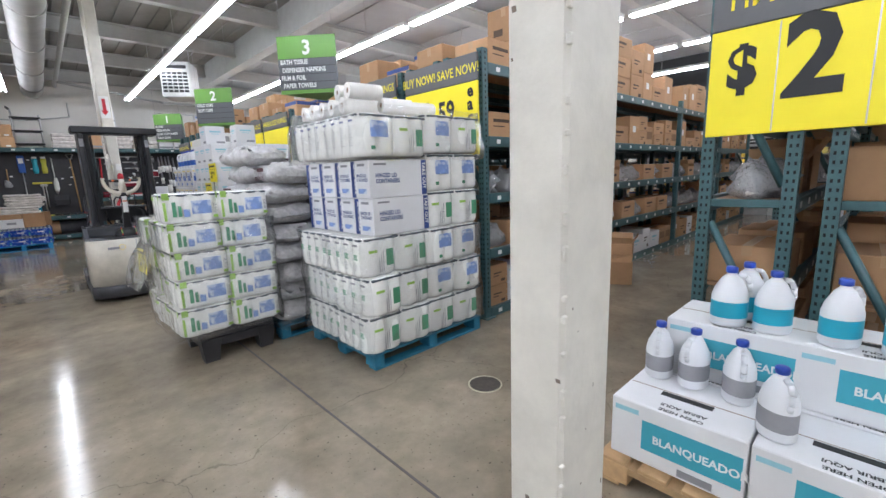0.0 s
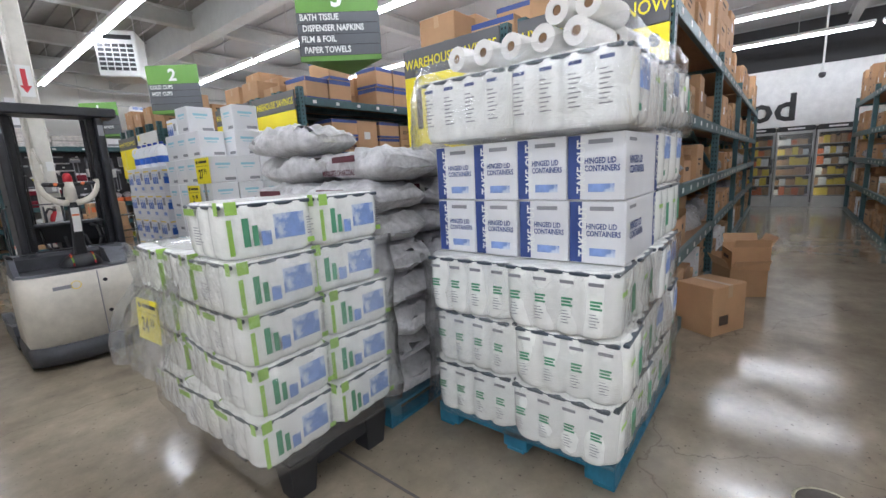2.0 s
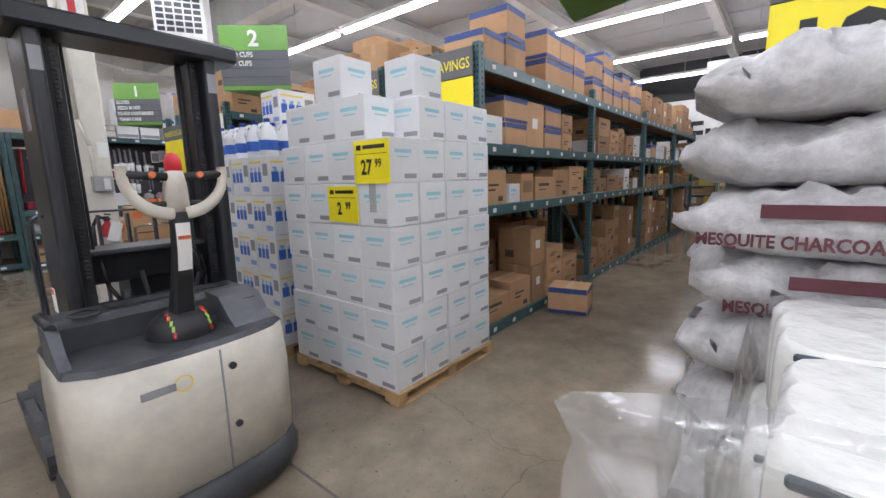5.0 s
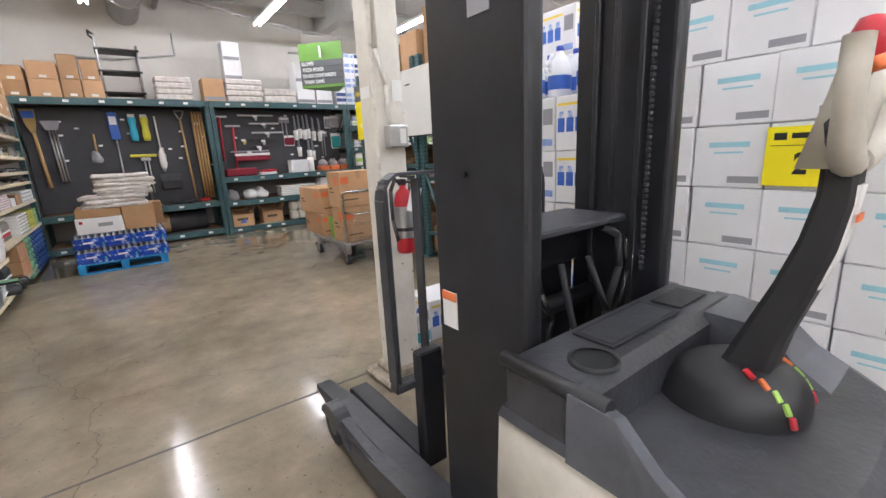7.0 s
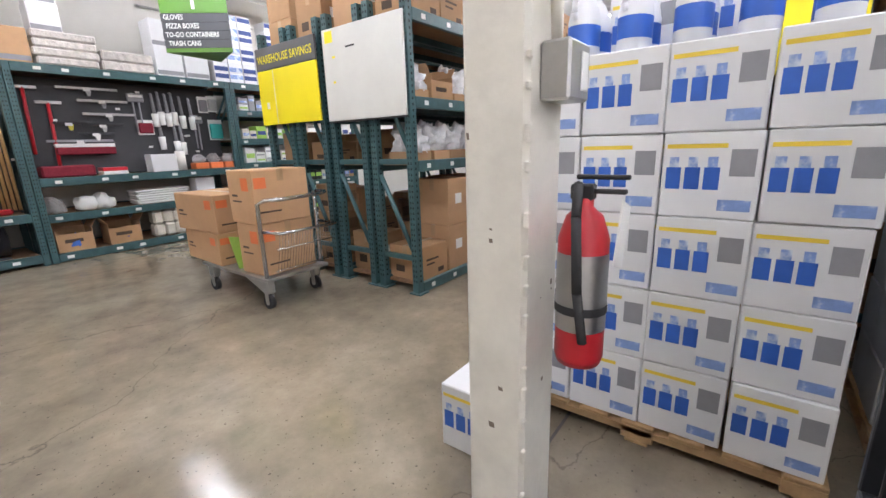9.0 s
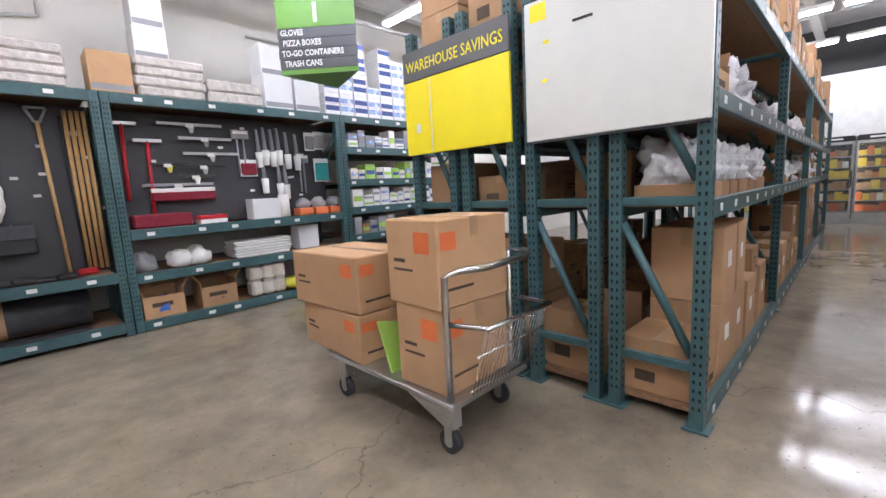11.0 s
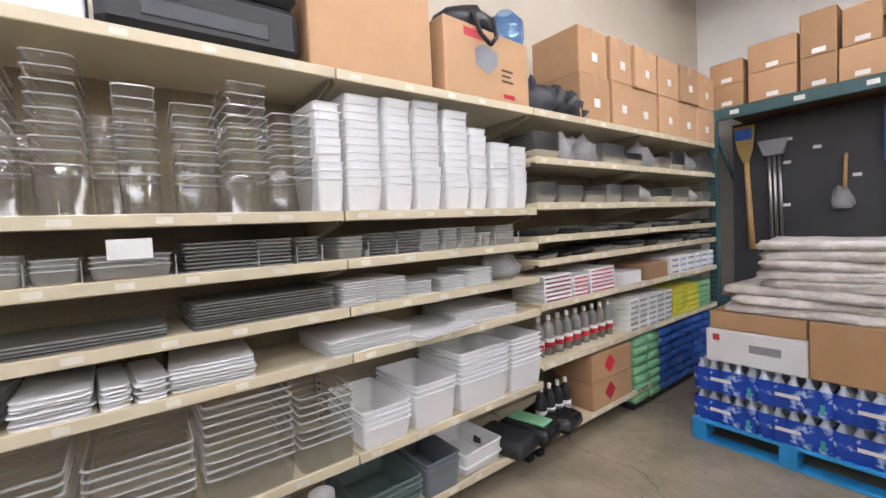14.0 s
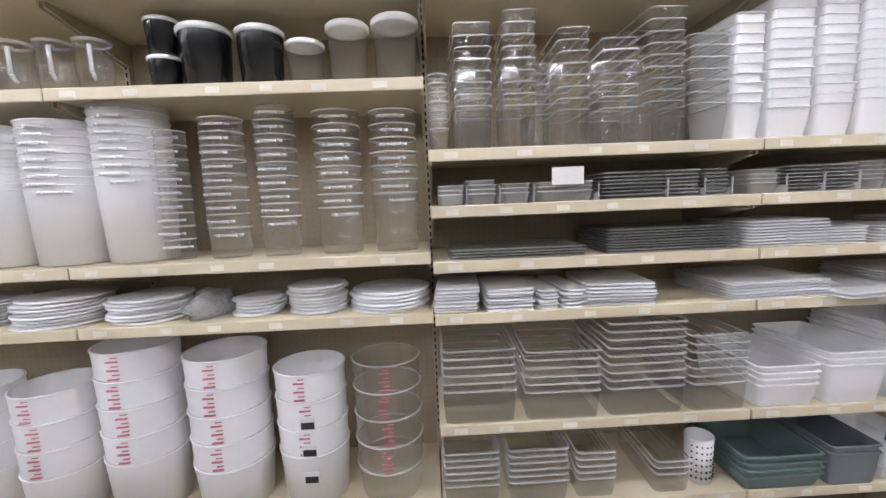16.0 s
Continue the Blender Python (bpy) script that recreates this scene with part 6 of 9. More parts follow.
part("cross_tube", Shape().rod((0.79, 7.3, 0.86), (1.32, 7.3, 0.86), 0.035, 14), MAST, k)
part("hydraulic_hose", Shape().pipe([(1.2, 7.18, 1.15), (1.25, 7.15, 1.12), (1.27, 7.15, 1.0), (1.22, 7.16, 0.86), (1.2, 7.18, 0.7)], 0.013, 8), RUBBER, k)
part("hydraulic_hose", Shape().pipe([(1.24, 7.18, 1.15), (1.285, 7.14, 1.1), (1.3, 7.14, 0.98), (1.27, 7.15, 0.8)], 0.011, 8), BLACK_GLOSS, k)
part("hydraulic_hose", Shape().pipe([(0.83, 7.18, 1.14), (0.84, 7.15, 1.0), (0.89, 7.15, 0.9), (0.88, 7.18, 0.75)], 0.01, 8), BLACK_GLOSS, k)
part("mast_tie", Shape().box(0.77, 7.1, 0.3, 1.31, 7.16, 0.5, 0, 0.008), MAST, k)
for x in (0.8, 0.815, 1.3, 1.315):
    part("lift_hose", Shape().rod((x, 7.22, 1.19), (x, 7.22, 2.18), 0.007, 6), RUBBER, k)
part("lift_cylinder", Shape().rod((0.93, 7.25, 0.2), (0.93, 7.25, 0.95), 0.025, 10), MAST, k)
part("hydraulic_hose", Shape().pipe([(1.0, 7.2, 1.05), (1.02, 7.15, 0.8), (0.94, 7.15, 0.7), (0.9, 7.2, 0.5)], 0.012, 6).pipe([(1.15, 7.2, 1.05), (1.2, 7.15, 0.85), (1.12, 7.15, 0.65)], 0.012, 6), RUBBER, k)
part("warning_decal", Shape().box(0.655, 7.33, 0.88, 0.659, 7.4, 1.0), PAPER, k, "white decal with an orange top")
part("decal_heading", Shape().box(0.653, 7.33, 0.972, 0.656, 7.4, 1.0), ORANGE, k)
part("bolt", Shape().rod((0.66, 7.27, 1.37), (0.65, 7.27, 1.37), 0.009, 12), MAST, k)
# carriage, forks, backrest
part("carriage", Shape().box(1.0, 7.44, 0.3, 1.4, 7.7, 1.07, 0, 0.01), MAST, k)
part("carriage_plate", Shape().box(0.95, 7.43, 1.07, 1.42, 7.72, 1.09, 0, 0.004), GREY_PLASTIC, k)
for x0 in (0.74, 1.22):
    part("fork", Shape().box(x0, 7.72, 0.06, x0 + 0.12, 8.5, 0.1, 0, 0.01).box(x0, 7.7, 0.06, x0 + 0.12, 7.76, 0.62, 0, 0.008), MAST, k)
part("backrest_base", Shape().box(0.646, 7.74, 0.45, 1.57, 7.8, 0.49, 0, 0.006), GREY_PLASTIC, k)
for i in range(7):
    x = 0.671 + i * 0.148
    part("backrest_bar", Shape().box(x - 0.006, 7.745, 0.49, x + 0.006, 7.8, 1.335, 0, 0.003), GREY_PLASTIC, k)
pts = [(0.658, 0.49), (0.658, 1.26), (0.666, 1.3), (0.686, 1.33), (0.718, 1.35), (1.5, 1.35), (1.532, 1.33), (1.552, 1.3), (1.56, 1.26), (1.56, 0.49)]
sh = Shape()
for (xa, za), (xb, zb) in zip(pts, pts[1:]):
    d = Vector((xb - xa, 0, zb - za))
    nrm = Vector((-d.z, 0, d.x)).normalized() * 0.012
    a, b = Vector((xa, 0, za)), Vector((xb, 0, zb))
    sh.loft([[a + Vector((0, 7.74, 0)), a + nrm + Vector((0, 7.74, 0)), a + nrm + Vector((0, 7.8, 0)), a + Vector((0, 7.8, 0))], [b + Vector((0, 7.74, 0)), b + nrm + Vector((0, 7.74, 0)), b + nrm + Vector((0, 7.8, 0)), b + Vector((0, 7.8, 0))]], 0, False)
part("backrest_frame", sh, GREY_PLASTIC, k)
# straddle legs and wheels
for x0, side in ((0.575, -1), (1.325, 1)):
    sh = Shape().loft([[(x0, 7.0, 0.06), (x0 + 0.12, 7.0, 0.06), (x0 + 0.12, 7.0, 0.19), (x0, 7.0, 0.19)], [(x0, 8.3, 0.06), (x0 + 0.12, 8.3, 0.06), (x0 + 0.11, 8.3, 0.17), (x0 + 0.01, 8.3, 0.17)], [(x0 + 0.02, 8.62, 0.1), (x0 + 0.1, 8.62, 0.1), (x0 + 0.1, 8.62, 0.13), (x0 + 0.02, 8.62, 0.13)]], 0, False)
    part("straddle_leg", sh, GREY_PLASTIC, k, "scuffed dark steel straddle leg")
    xo = x0 - 0.05 if side < 0 else x0 + 0.125
    w = part("leg_wheel", Shape().rod((xo, 8.22, 0.1), (xo + 0.045, 8.22, 0.1), 0.1, 18), RUBBER, k)
    part("wheel_cap", Shape().rod((xo - 0.004, 8.22, 0.1), (xo + 0.049, 8.22, 0.1), 0.045, 12), GREY_PLASTIC, w)
    part("wheel_guard", Shape().loft([[(xo, 7.5, 0.1), (xo + 0.045, 7.5, 0.1), (xo + 0.045, 7.5, 0.17), (xo, 7.5, 0.17)], [(xo, 8.1, 0.14), (xo + 0.045, 8.1, 0.14), (xo + 0.045, 8.1, 0.2), (xo, 8.1, 0.2)]], 0, False), GREY_PLASTIC, k)
    arc = [radians(20 + q * 17.5) for q in range(9)]
    xa, xb = xo - 0.012, xo + 0.062
    outer = [(8.22 + 0.125 * math.cos(a), 0.1 + 0.118 * math.sin(a)) for a in arc] + [(7.98, 0.1), (7.96, 0.06), (8.06, 0.07), (8.1, 0.12)]
    part("wheel_fender", Shape().loft([[(x, y, z) for y, z in outer] for x in (xa, xb)], 0, False), GREY_PLASTIC, k, "scuffed dark wheel fender")
    part("leg_cap", Shape().loft([[(xa, 7.3, 0.05), (xb, 7.3, 0.05), (xb, 7.3, 0.16), (xa, 7.3, 0.16)], [(xa, 7.44, 0.05), (xb, 7.44, 0.05), (xb, 7.44, 0.22), (xa, 7.44, 0.22)], [(xa, 7.62, 0.05), (xb, 7.62, 0.05), (xb, 7.62, 0.2), (xa, 7.62, 0.2)], [(xa, 7.98, 0.05), (xb, 7.98, 0.05), (xb, 7.98, 0.15), (xa, 7.98, 0.15)]], 0, False), GREY_PLASTIC, k)
    part("caster", Shape().rod((xo - 0.01, 7.38, 0.085), (xo + 0.05, 7.38, 0.085), 0.085, 16), RUBBER, k)
part("drive_wheel", Shape().rod((0.92, 6.7, 0.11), (1.02, 6.7, 0.11), 0.11, 16), RUBBER, k)
# ---- tool racks on the back wall ----
PY = 15.49


def tool_rack(x0, x1, levels, label):
    r = thing("tool_rack", pose(x0, PY, 0), label, "rack", "tool racks")
    w = x1 - x0
    for x in (0.0, w - 0.075):
        for y in (0.0, 0.95):
            u = part("upright", Shape().box(x, y, 0, x + 0.075, y + 0.07, 2.53, 0, 0.004), TEAL, r)
            if y == 0:
                sh = Shape()
                for k in range(46):
                    for dx in (0.018, 0.045):
                        sh.plate((x + dx, -0.0015, 0.15 + k * 0.05), (0.011, 0, 0), (0, 0, 0.02))
                tagged(part("slot_holes", sh, HOLE, u), kind="stuff")
    for z in levels:
        for y in (0.0, 0.97):
            part("beam", Shape().box(0.075, y, z - 0.11, w - 0.075, y + 0.05, z, 0, 0.006), TEAL, r)
        part("deck", Shape().box(0.075, 0.05, z - 0.04, w - 0.075, 0.97, z - 0.015), CHIPBOARD, r)
        for j in range(6):
            xx = 0.2 + j * (w - 0.5) / 5 + RNG.uniform(-0.1, 0.1)
            part("price_tag", Shape().box(xx, -0.004, z - 0.075, xx + 0.075, -0.0015, z - 0.035), PAPER, r)
    part("brace", Shape().rod((w - 0.04, 0.07, 2.35), (w - 0.04, 0.95, 1.5), 0.02, 6), TEAL, r)
    part("brace", Shape().rod((0.04, 0.07, 2.35), (0.04, 0.95, 1.5), 0.02, 6), TEAL, r)
    return r


RA = tool_rack(-1.32, 1.41, (0.15, 0.69, 2.53), "teal rack with a black pegboard full of brooms and poles")
RB = tool_rack(1.42, 4.16, (0.12, 0.65, 1.12, 2.53), "teal rack with a black pegboard of squeegees and brushes")
RC = tool_rack(4.17, 6.9, (0.12, 0.76, 1.18, 1.6, 2.08, 2.53), "teal rack with shelves of boxed foodservice goods")
PEG = PY + 0.42
part("pegboard", Shape().box(0.08, 0.42, 0.7, 2.65, 0.435, 2.42, 0), PEGBOARD, RA, "black pegboard panel")
part("pegboard", Shape().box(0.08, 0.42, 1.13, 2.66, 0.435, 2.42, 0), PEGBOARD, RB, "black pegboard panel")


def tool(name, label, category, x, z, make):
    t = thing(name, pose(x, PEG - 0.03, z), label, category, "hanging tools")
    make(t)
    part("peg", Shape().rod((0, 0.03, 0.0), (0, -0.03, 0.005), 0.004, 6), ALU, t)
    return t


def broom(t):
    part("handle", Shape().rod((0.02, -0.03, -0.35), (0.06, -0.03, -1.25), 0.022, 10, 0, 0.03), WOOD, t)
    part("bristles", Shape().loft([[(-0.09, -0.05, 0), (0.09, -0.05, 0), (0.09, -0.01, 0), (-0.09, -0.01, 0)], [(-0.05, -0.05, -0.25), (0.07, -0.05, -0.25), (0.07, -0.01, -0.25), (-0.05, -0.01, -0.25)], [(0.0, -0.045, -0.38), (0.04, -0.045, -0.38), (0.04, -0.015, -0.38), (0.0, -0.015, -0.38)]], 0, False), BRISTLE, t)
    part("wrapper", Shape().box(-0.07, -0.052, -0.14, 0.075, -0.05, -0.03), BLUE, t)


def dustpan_set(t):
    part("pan", Shape().loft([[(-0.12, -0.06, 0), (0.12, -0.06, 0), (0.12, -0.02, 0), (-0.12, -0.02, 0)], [(-0.07, -0.06, -0.15), (0.08, -0.06, -0.15), (0.08, -0.02, -0.15), (-0.07, -0.02, -0.15)]], 0, False), GREY_INK, t)
    for dx in (-0.03, 0.01, 0.05):
        part("pole", Shape().rod((dx, -0.04, -0.15), (dx + 0.02, -0.04, -0.98), 0.014, 8), ALU, t)


def pole_with(head, color, length, pole):
    def make(t):
        part("pole", Shape().rod((0, -0.03, -head), (0.0, -0.03, -length), 0.013, 8), pole, t)
        part("head", Shape().box(-0.07, -0.06, -head, 0.07, -0.02, 0, 0, 0.012), color, t)
        part("word_bar", Shape().box(-0.05, -0.063, -head * 0.45, 0.05, -0.0605, -head * 0.15), PAPER, t)
    return make


def cloth(color):
    def make(t):
        rings = []
        for k in range(6):
            z = -k * 0.085
            wv = 0.055 + 0.008 * math.sin(k * 2.1)
            rings.append([(-wv, -0.05, z), (0, -0.065 - 0.008 * (k % 2), z), (wv, -0.05, z), (wv, -0.02, z), (-wv, -0.02, z)])
        part("cloth", Shape().loft(rings, 0, True), color, t)
        part("header_card", Shape().box(-0.05, -0.07, -0.02, 0.05, -0.05, 0.03), PAPER, t)
    return make


def duster(t):
    part("pole", Shape().rod((0, -0.03, 0), (0.01, -0.03, -0.6), 0.014, 8), PAPER, t)
    part("fleece", crumple(0.06, 0.05, 0.34, 4, 14, 10, 0.3, False), ROLL, t, at=pose(0.015, -0.04, -0.9))


def tee_squeegee(t):
    part("blade", Shape().box(-0.2, -0.06, -0.05, 0.2, -0.03, 0.0, 0, 0.008), YELLOWPACK, t)
    part("pole", Shape().rod((0, -0.04, -0.05), (0.0, -0.04, -0.85), 0.016, 8), ALU, t)
    part("pole", Shape().rod((0.06, -0.04, -0.05), (0.06, -0.04, -0.7), 0.012, 8), ALU, t)
    part("clamp", Shape().box(-0.05, -0.07, -0.12, 0.1, -0.02, -0.06, 0, 0.008), ALU, t)


def shovel(t):
    part("grip", Shape().pipe([(-0.08, -0.03, 0.0), (0.08, -0.03, 0.0), (0.02, -0.03, -0.14), (-0.02, -0.03, -0.14), (-0.08, -0.03, 0.0)], 0.014, 8), ALU, t)
    part("handle", Shape().rod((0, -0.03, -0.14), (0.05, -0.05, -1.68), 0.018, 10), WOOD, t)


def bare_pole(t):
    part("pole", Shape().rod((0, -0.03, 0), (0.0, -0.03, -1.64), 0.02, 10), WOOD, t)


def red_rake(t):
    part("pole", Shape().rod((0, -0.03, 0), (0.02, -0.03, -1.55), 0.012, 8), BLACK_PLASTIC, t)
    part("head", Shape().box(-0.07, -0.08, -1.64, 0.11, -0.02, -1.57, 0, 0.02), RED, t)


def bagged_brush(t):
    part("handle", Shape().rod((0, -0.03, 0), (-0.01, -0.03, -0.3), 0.015, 8), WOOD, t)
    part("bag", crumple(0.07, 0.04, 0.2, 6, 12, 7, 0.4), BAG_FILM, t, at=pose(-0.02, -0.04, -0.48))


def pouch(t):
    part("box", Shape().box(-0.16, -0.1, -0.28, 0.16, -0.02, 0, 0, 0.015), BLACK_PLASTIC, t)
    part("flap", Shape().box(-0.165, -0.107, -0.13, 0.165, -0.1, 0.005, 0, 0.004), GREY_PLASTIC, t)


tool("straw_broom", "straw broom with a wooden handle on the pegboard", "broom", -1.12, 2.38, broom)
tool("dustpan_set", "grey long-handled dustpans in film on the pegboard", "dustpan", -0.88, 2.2, dustpan_set)
tool("bagged_brush", "wooden brush in a clear bag on the pegboard", "brush", -0.36, 1.98, bagged_brush)
tool("dust_mop", "blue packaged dust mop on a grey pole", "mop", -0.06, 2.34, pole_with(0.46, BLUE, 1.62, ALU))
tool("cloth_pack", "bright blue folded cloth in a hanging pack", "cloth", 0.21, 2.28, cloth(TEAL_LABEL))
tool("cloth_pack", "yellow folded cloth in a hanging pack", "cloth", 0.39, 2.28, cloth(YELLOWPACK))
tool("duster", "white fleece duster on a pale pole", "duster", 0.55, 2.28, duster)
tool("floor_squeegee", "yellow topped squeegee with bright steel poles", "squeegee", 0.28, 1.62, tee_squeegee)
tool("scrub_bottle", "turquoise packed scrubber hanging low", "scrubber", 0.1, 1.22, pole_with(0.42, TEAL_LABEL, 0.5, ALU))
tool("tool_pouch", "black caddy pouch on the pegboard", "pouch", 0.63, 1.24, pouch)
tool("shovel", "long shovel with a wooden shaft and steel grip", "shovel", 0.95, 2.38, shovel)
tool("red_rake", "black pole with a red plastic head", "brush", 1.12, 2.32, red_rake)
for x in (1.18, 1.23, 1.28, 1.33):
    tool("wooden_pole", "bare pale wooden broom pole leaning on the pegboard", "pole", x - 0.02, 2.37, bare_pole)


def squeegee(wd, bar, grip):
    def make(t):
        part("blade", Shape().box(-wd / 2, -0.05, -0.02, wd / 2, -0.03, 0.015, 0, 0.004), bar, t)
        part("neck", Shape().loft([[(-0.035, -0.06, -0.02), (0.035, -0.06, -0.02), (0.035, -0.03, -0.02), (-0.035, -0.03, -0.02)], [(-0.015, -0.06, -0.1), (0.015, -0.06, -0.1), (0.015, -0.03, -0.1), (-0.015, -0.03, -0.1)]], 0, False), grip, t)
        part("price_tag", Shape().box(-0.06, -0.065, -0.04, 0.02, -0.062, 0.0), PAPER, t)
    return make


def red_handle(t):
    part("handle", Shape().rod((0, -0.03, 0), (-0.03, -0.03, -0.85), 0.022, 8), RED, t)
    part("head", Shape().box(-0.14, -0.05, -0.02, 0.14, -0.02, 0.02, 0, 0.006), ALU, t)


def flat_brush(wd, color):
    def make(t):
        part("block", Shape().box(0, -0.07, -0.03, wd, -0.02, 0.02, 0, 0.006), PAPER, t)
        part("bristles", Shape().box(0.005, -0.09, -0.13, wd - 0.005, -0.02, -0.03, 0, 0.012), color, t)
    return make


def white_brush(t):
    part("handle", Shape().rod((0, -0.03, 0), (0.01, -0.03, -0.3), 0.018, 8, 0, 0.028), GREY_INK, t)
    part("brush", Shape().rod((0.01, -0.035, -0.3), (0.012, -0.035, -0.5), 0.05, 12, 0, 0.04), PAPER, t)


def blister(color, wd, ht):
    def make(t):
        part("card", Shape().box(-wd / 2, -0.035, -ht, wd / 2, -0.03, 0), PAPER, t)
        part("goods", Shape().box(-wd / 2 + 0.01, -0.07, -ht + 0.02, wd / 2 - 0.01, -0.035, -ht * 0.2, 0, 0.02), color, t)
    return make


tool("squeegee", "silver window squeegee hung on the pegboard", "squeegee", 2.3, 2.31, squeegee(0.7, ALU, ALU))
tool("squeegee", "silver window squeegee hung on the pegboard", "squeegee", 2.45, 2.15, squeegee(0.6, ALU, GREY_INK))
tool("squeegee", "silver window squeegee hung on the pegboard", "squeegee", 2.5, 1.97, squeegee(0.64, ALU, ALU))
tool("squeegee", "dark squeegee with a yellow neck", "squeegee", 2.02, 1.84, squeegee(0.4, BLACK_PLASTIC, YELLOWPACK))
tool("squeegee", "dark rubber squeegee hung on the pegboard", "squeegee", 2.4, 1.82, squeegee(0.5, BLACK_PLASTIC, ALU))
tool("squeegee", "dark rubber squeegee hung on the pegboard", "squeegee", 2.3, 1.7, squeegee(0.42, GREY_PLASTIC, PAPER))
tool("scraper", "red-handled floor scraper on the pegboard", "scraper", 1.62, 2.28, red_handle)
tool("scraper", "red-handled floor scraper on the pegboard", "scraper", 1.84, 2.1, red_handle)
tool("red_brush", "wide red deck brush on the pegboard", "brush", 1.8, 1.54, flat_brush(0.68, RED_CLOTH))
tool("steel_bar", "long grey squeegee blade in film", "squeegee", 2.1, 1.6, squeegee(0.75, GREY_INK, ALU))
for x, z in ((3.08, 2.3), (3.17, 2.33), (3.27, 2.31), (3.36, 2.33), (3.48, 2.28), (3.62, 2.26), (3.12, 1.95), (3.33, 1.88), (3.42, 1.86)):
    tool("kitchen_brush", "white bristled kitchen brush hung on the pegboard", "brush", x, z, white_brush)
for x, z in ((3.66, 2.0), (3.72, 1.98), (2.82, 2.28), (2.9, 2.28)):
    tool("grey_brush", "thin grey handled brush hung on the pegboard", "brush", x, z, pole_with(0.12, GREY_INK, 0.55, GREY_INK))
tool("red_pads", "red scouring pads in a bunch", "pads", 2.93, 1.9, blister(RED_CLOTH, 0.22, 0.22))
tool("glove_pack", "teal rubber gloves in a hanging pack", "gloves", 4.0, 1.93, blister(TEAL_CLOTH, 0.24, 0.34))
tool("hook_pack", "clear blister pack on the pegboard", "pack", 4.0, 2.32, blister(ALU, 0.18, 0.26))
tool("hook_pack", "clear blister pack on the pegboard", "pack", 3.84, 2.3, blister(GREY_INK, 0.16, 0.26))
for k in range(26):
    x, z = RNG.uniform(-1.1, 3.9), RNG.uniform(1.35, 2.35)
    tg = Shape().box(-0.03, -0.002, 0, 0.03, 0.0, 0.03)
    tagged(part("peg_label", tg, PAPER, None, at=pose(x, PEG - 0.002, z)), "small white price label on the pegboard", "label", "peg labels")


# goods on the tool rack shelves
def block(name, label, category, x0, y0, z0, x1, y1, z1, m, bev=0.006, group=""):
    return tagged(part(name, Shape().box(-(x1 - x0) / 2, -(y1 - y0) / 2, 0, (x1 - x0) / 2, (y1 - y0) / 2, z1 - z0, 0, bev), m, None, at=pose((x0 + x1) / 2, (y0 + y1) / 2, z0)), label, category, group)


mr = thing("mat_roll", pose(0.35, 15.85, 0.152), "thick roll of black matting tied with brown paper", "mat roll")
part("matting", Shape().rod((-0.75, 0, 0.19), (0.75, 0, 0.19), 0.19, 24), GREY_PLASTIC, mr)
part("paper_band", Shape().rod((-0.1, 0, 0.19), (0.12, 0, 0.19), 0.193, 24, caps=False), CARD_LIGHT, mr)
part("loose_edge", Shape().loft([[(-0.7, -0.17, 0.0), (0.7, -0.17, 0.0), (0.7, -0.17, 0.012), (-0.7, -0.17, 0.012)], [(-0.6, -0.3, 0.0), (0.72, -0.28, 0.0), (0.72, -0.28, 0.012), (-0.6, -0.3, 0.012)]], 0, False), GREY_PLASTIC, mr)
for k in range(5):
    block("scrub_pad", "dark scrub pads lying on the shelf", "pad", 0.25 + k * 0.16, 15.6, 0.69, 0.4 + k * 0.16, 15.8, 0.72 + 0.01 * (k % 3), (BLACK_PLASTIC, YELLOWPACK)[k == 0], 0.012, "scrub pads")
block("deck_brush", "dark red deck brush head on the shelf", "brush", 1.55, 15.55, 1.12, 2.12, 15.8, 1.27, RED_CLOTH, 0.02)
for k in range(2):
    block("red_white_box", "flat white box with a red lid", "box", 2.2, 15.56, 1.12 + k * 0.05, 2.5, 15.8, 1.168 + k * 0.05, (PAPER, RED)[k], 0.006)
block("white_box", "plain white box on the shelf", "box", 2.82, 15.56, 1.12, 3.18, 15.8, 1.38, WHITE_CARD)
tagged(part("paper_roll", Shape().rod((3.26, 15.62, 1.12), (3.26, 15.62, 1.42), 0.07, 16), ROLL), "upright white paper roll", "paper roll")
for k in range(3):
    block("orange_pack", "clear pack with an orange card", "pack", 3.45 + k * 0.24, 15.56, 1.12, 3.66 + k * 0.24, 15.76, 1.22, ORANGE, 0.01, "orange packs")
    tagged(part("clear_bag", crumple(0.1, 0.1, 0.14, 20 + k, 12, 7, 0.4), BAG_FILM, None, at=pose(3.55 + k * 0.24, 15.66, 1.22)), "small clear bag on a pack", "plastic bag", "clear bags")
for k, x in enumerate((1.6, 1.95, 2.15)):
    tagged(part("bagged_goods", crumple(0.13, 0.13, 0.2, 40 + k, 14, 8, 0.5), (BAG_FILM, PAPER, PAPER)[k], None, at=pose(x, 15.68, 0.65)), "crumpled white bagged goods on the shelf", "plastic bag", "white bundles")
for k in range(6):
    block("apron_pack", "flat folded white apron pack", "cloth", 2.55 - 0.02 * (k % 2), 15.56, 0.65 + k * 0.035, 3.25 + 0.02 * (k % 3), 15.95, 0.68 + k * 0.035, PAPER, 0.012, "folded packs")
block("white_box", "upright white box on the shelf", "box", 3.42, 15.6, 0.65, 3.72, 15.85, 0.98, WHITE_CARD)
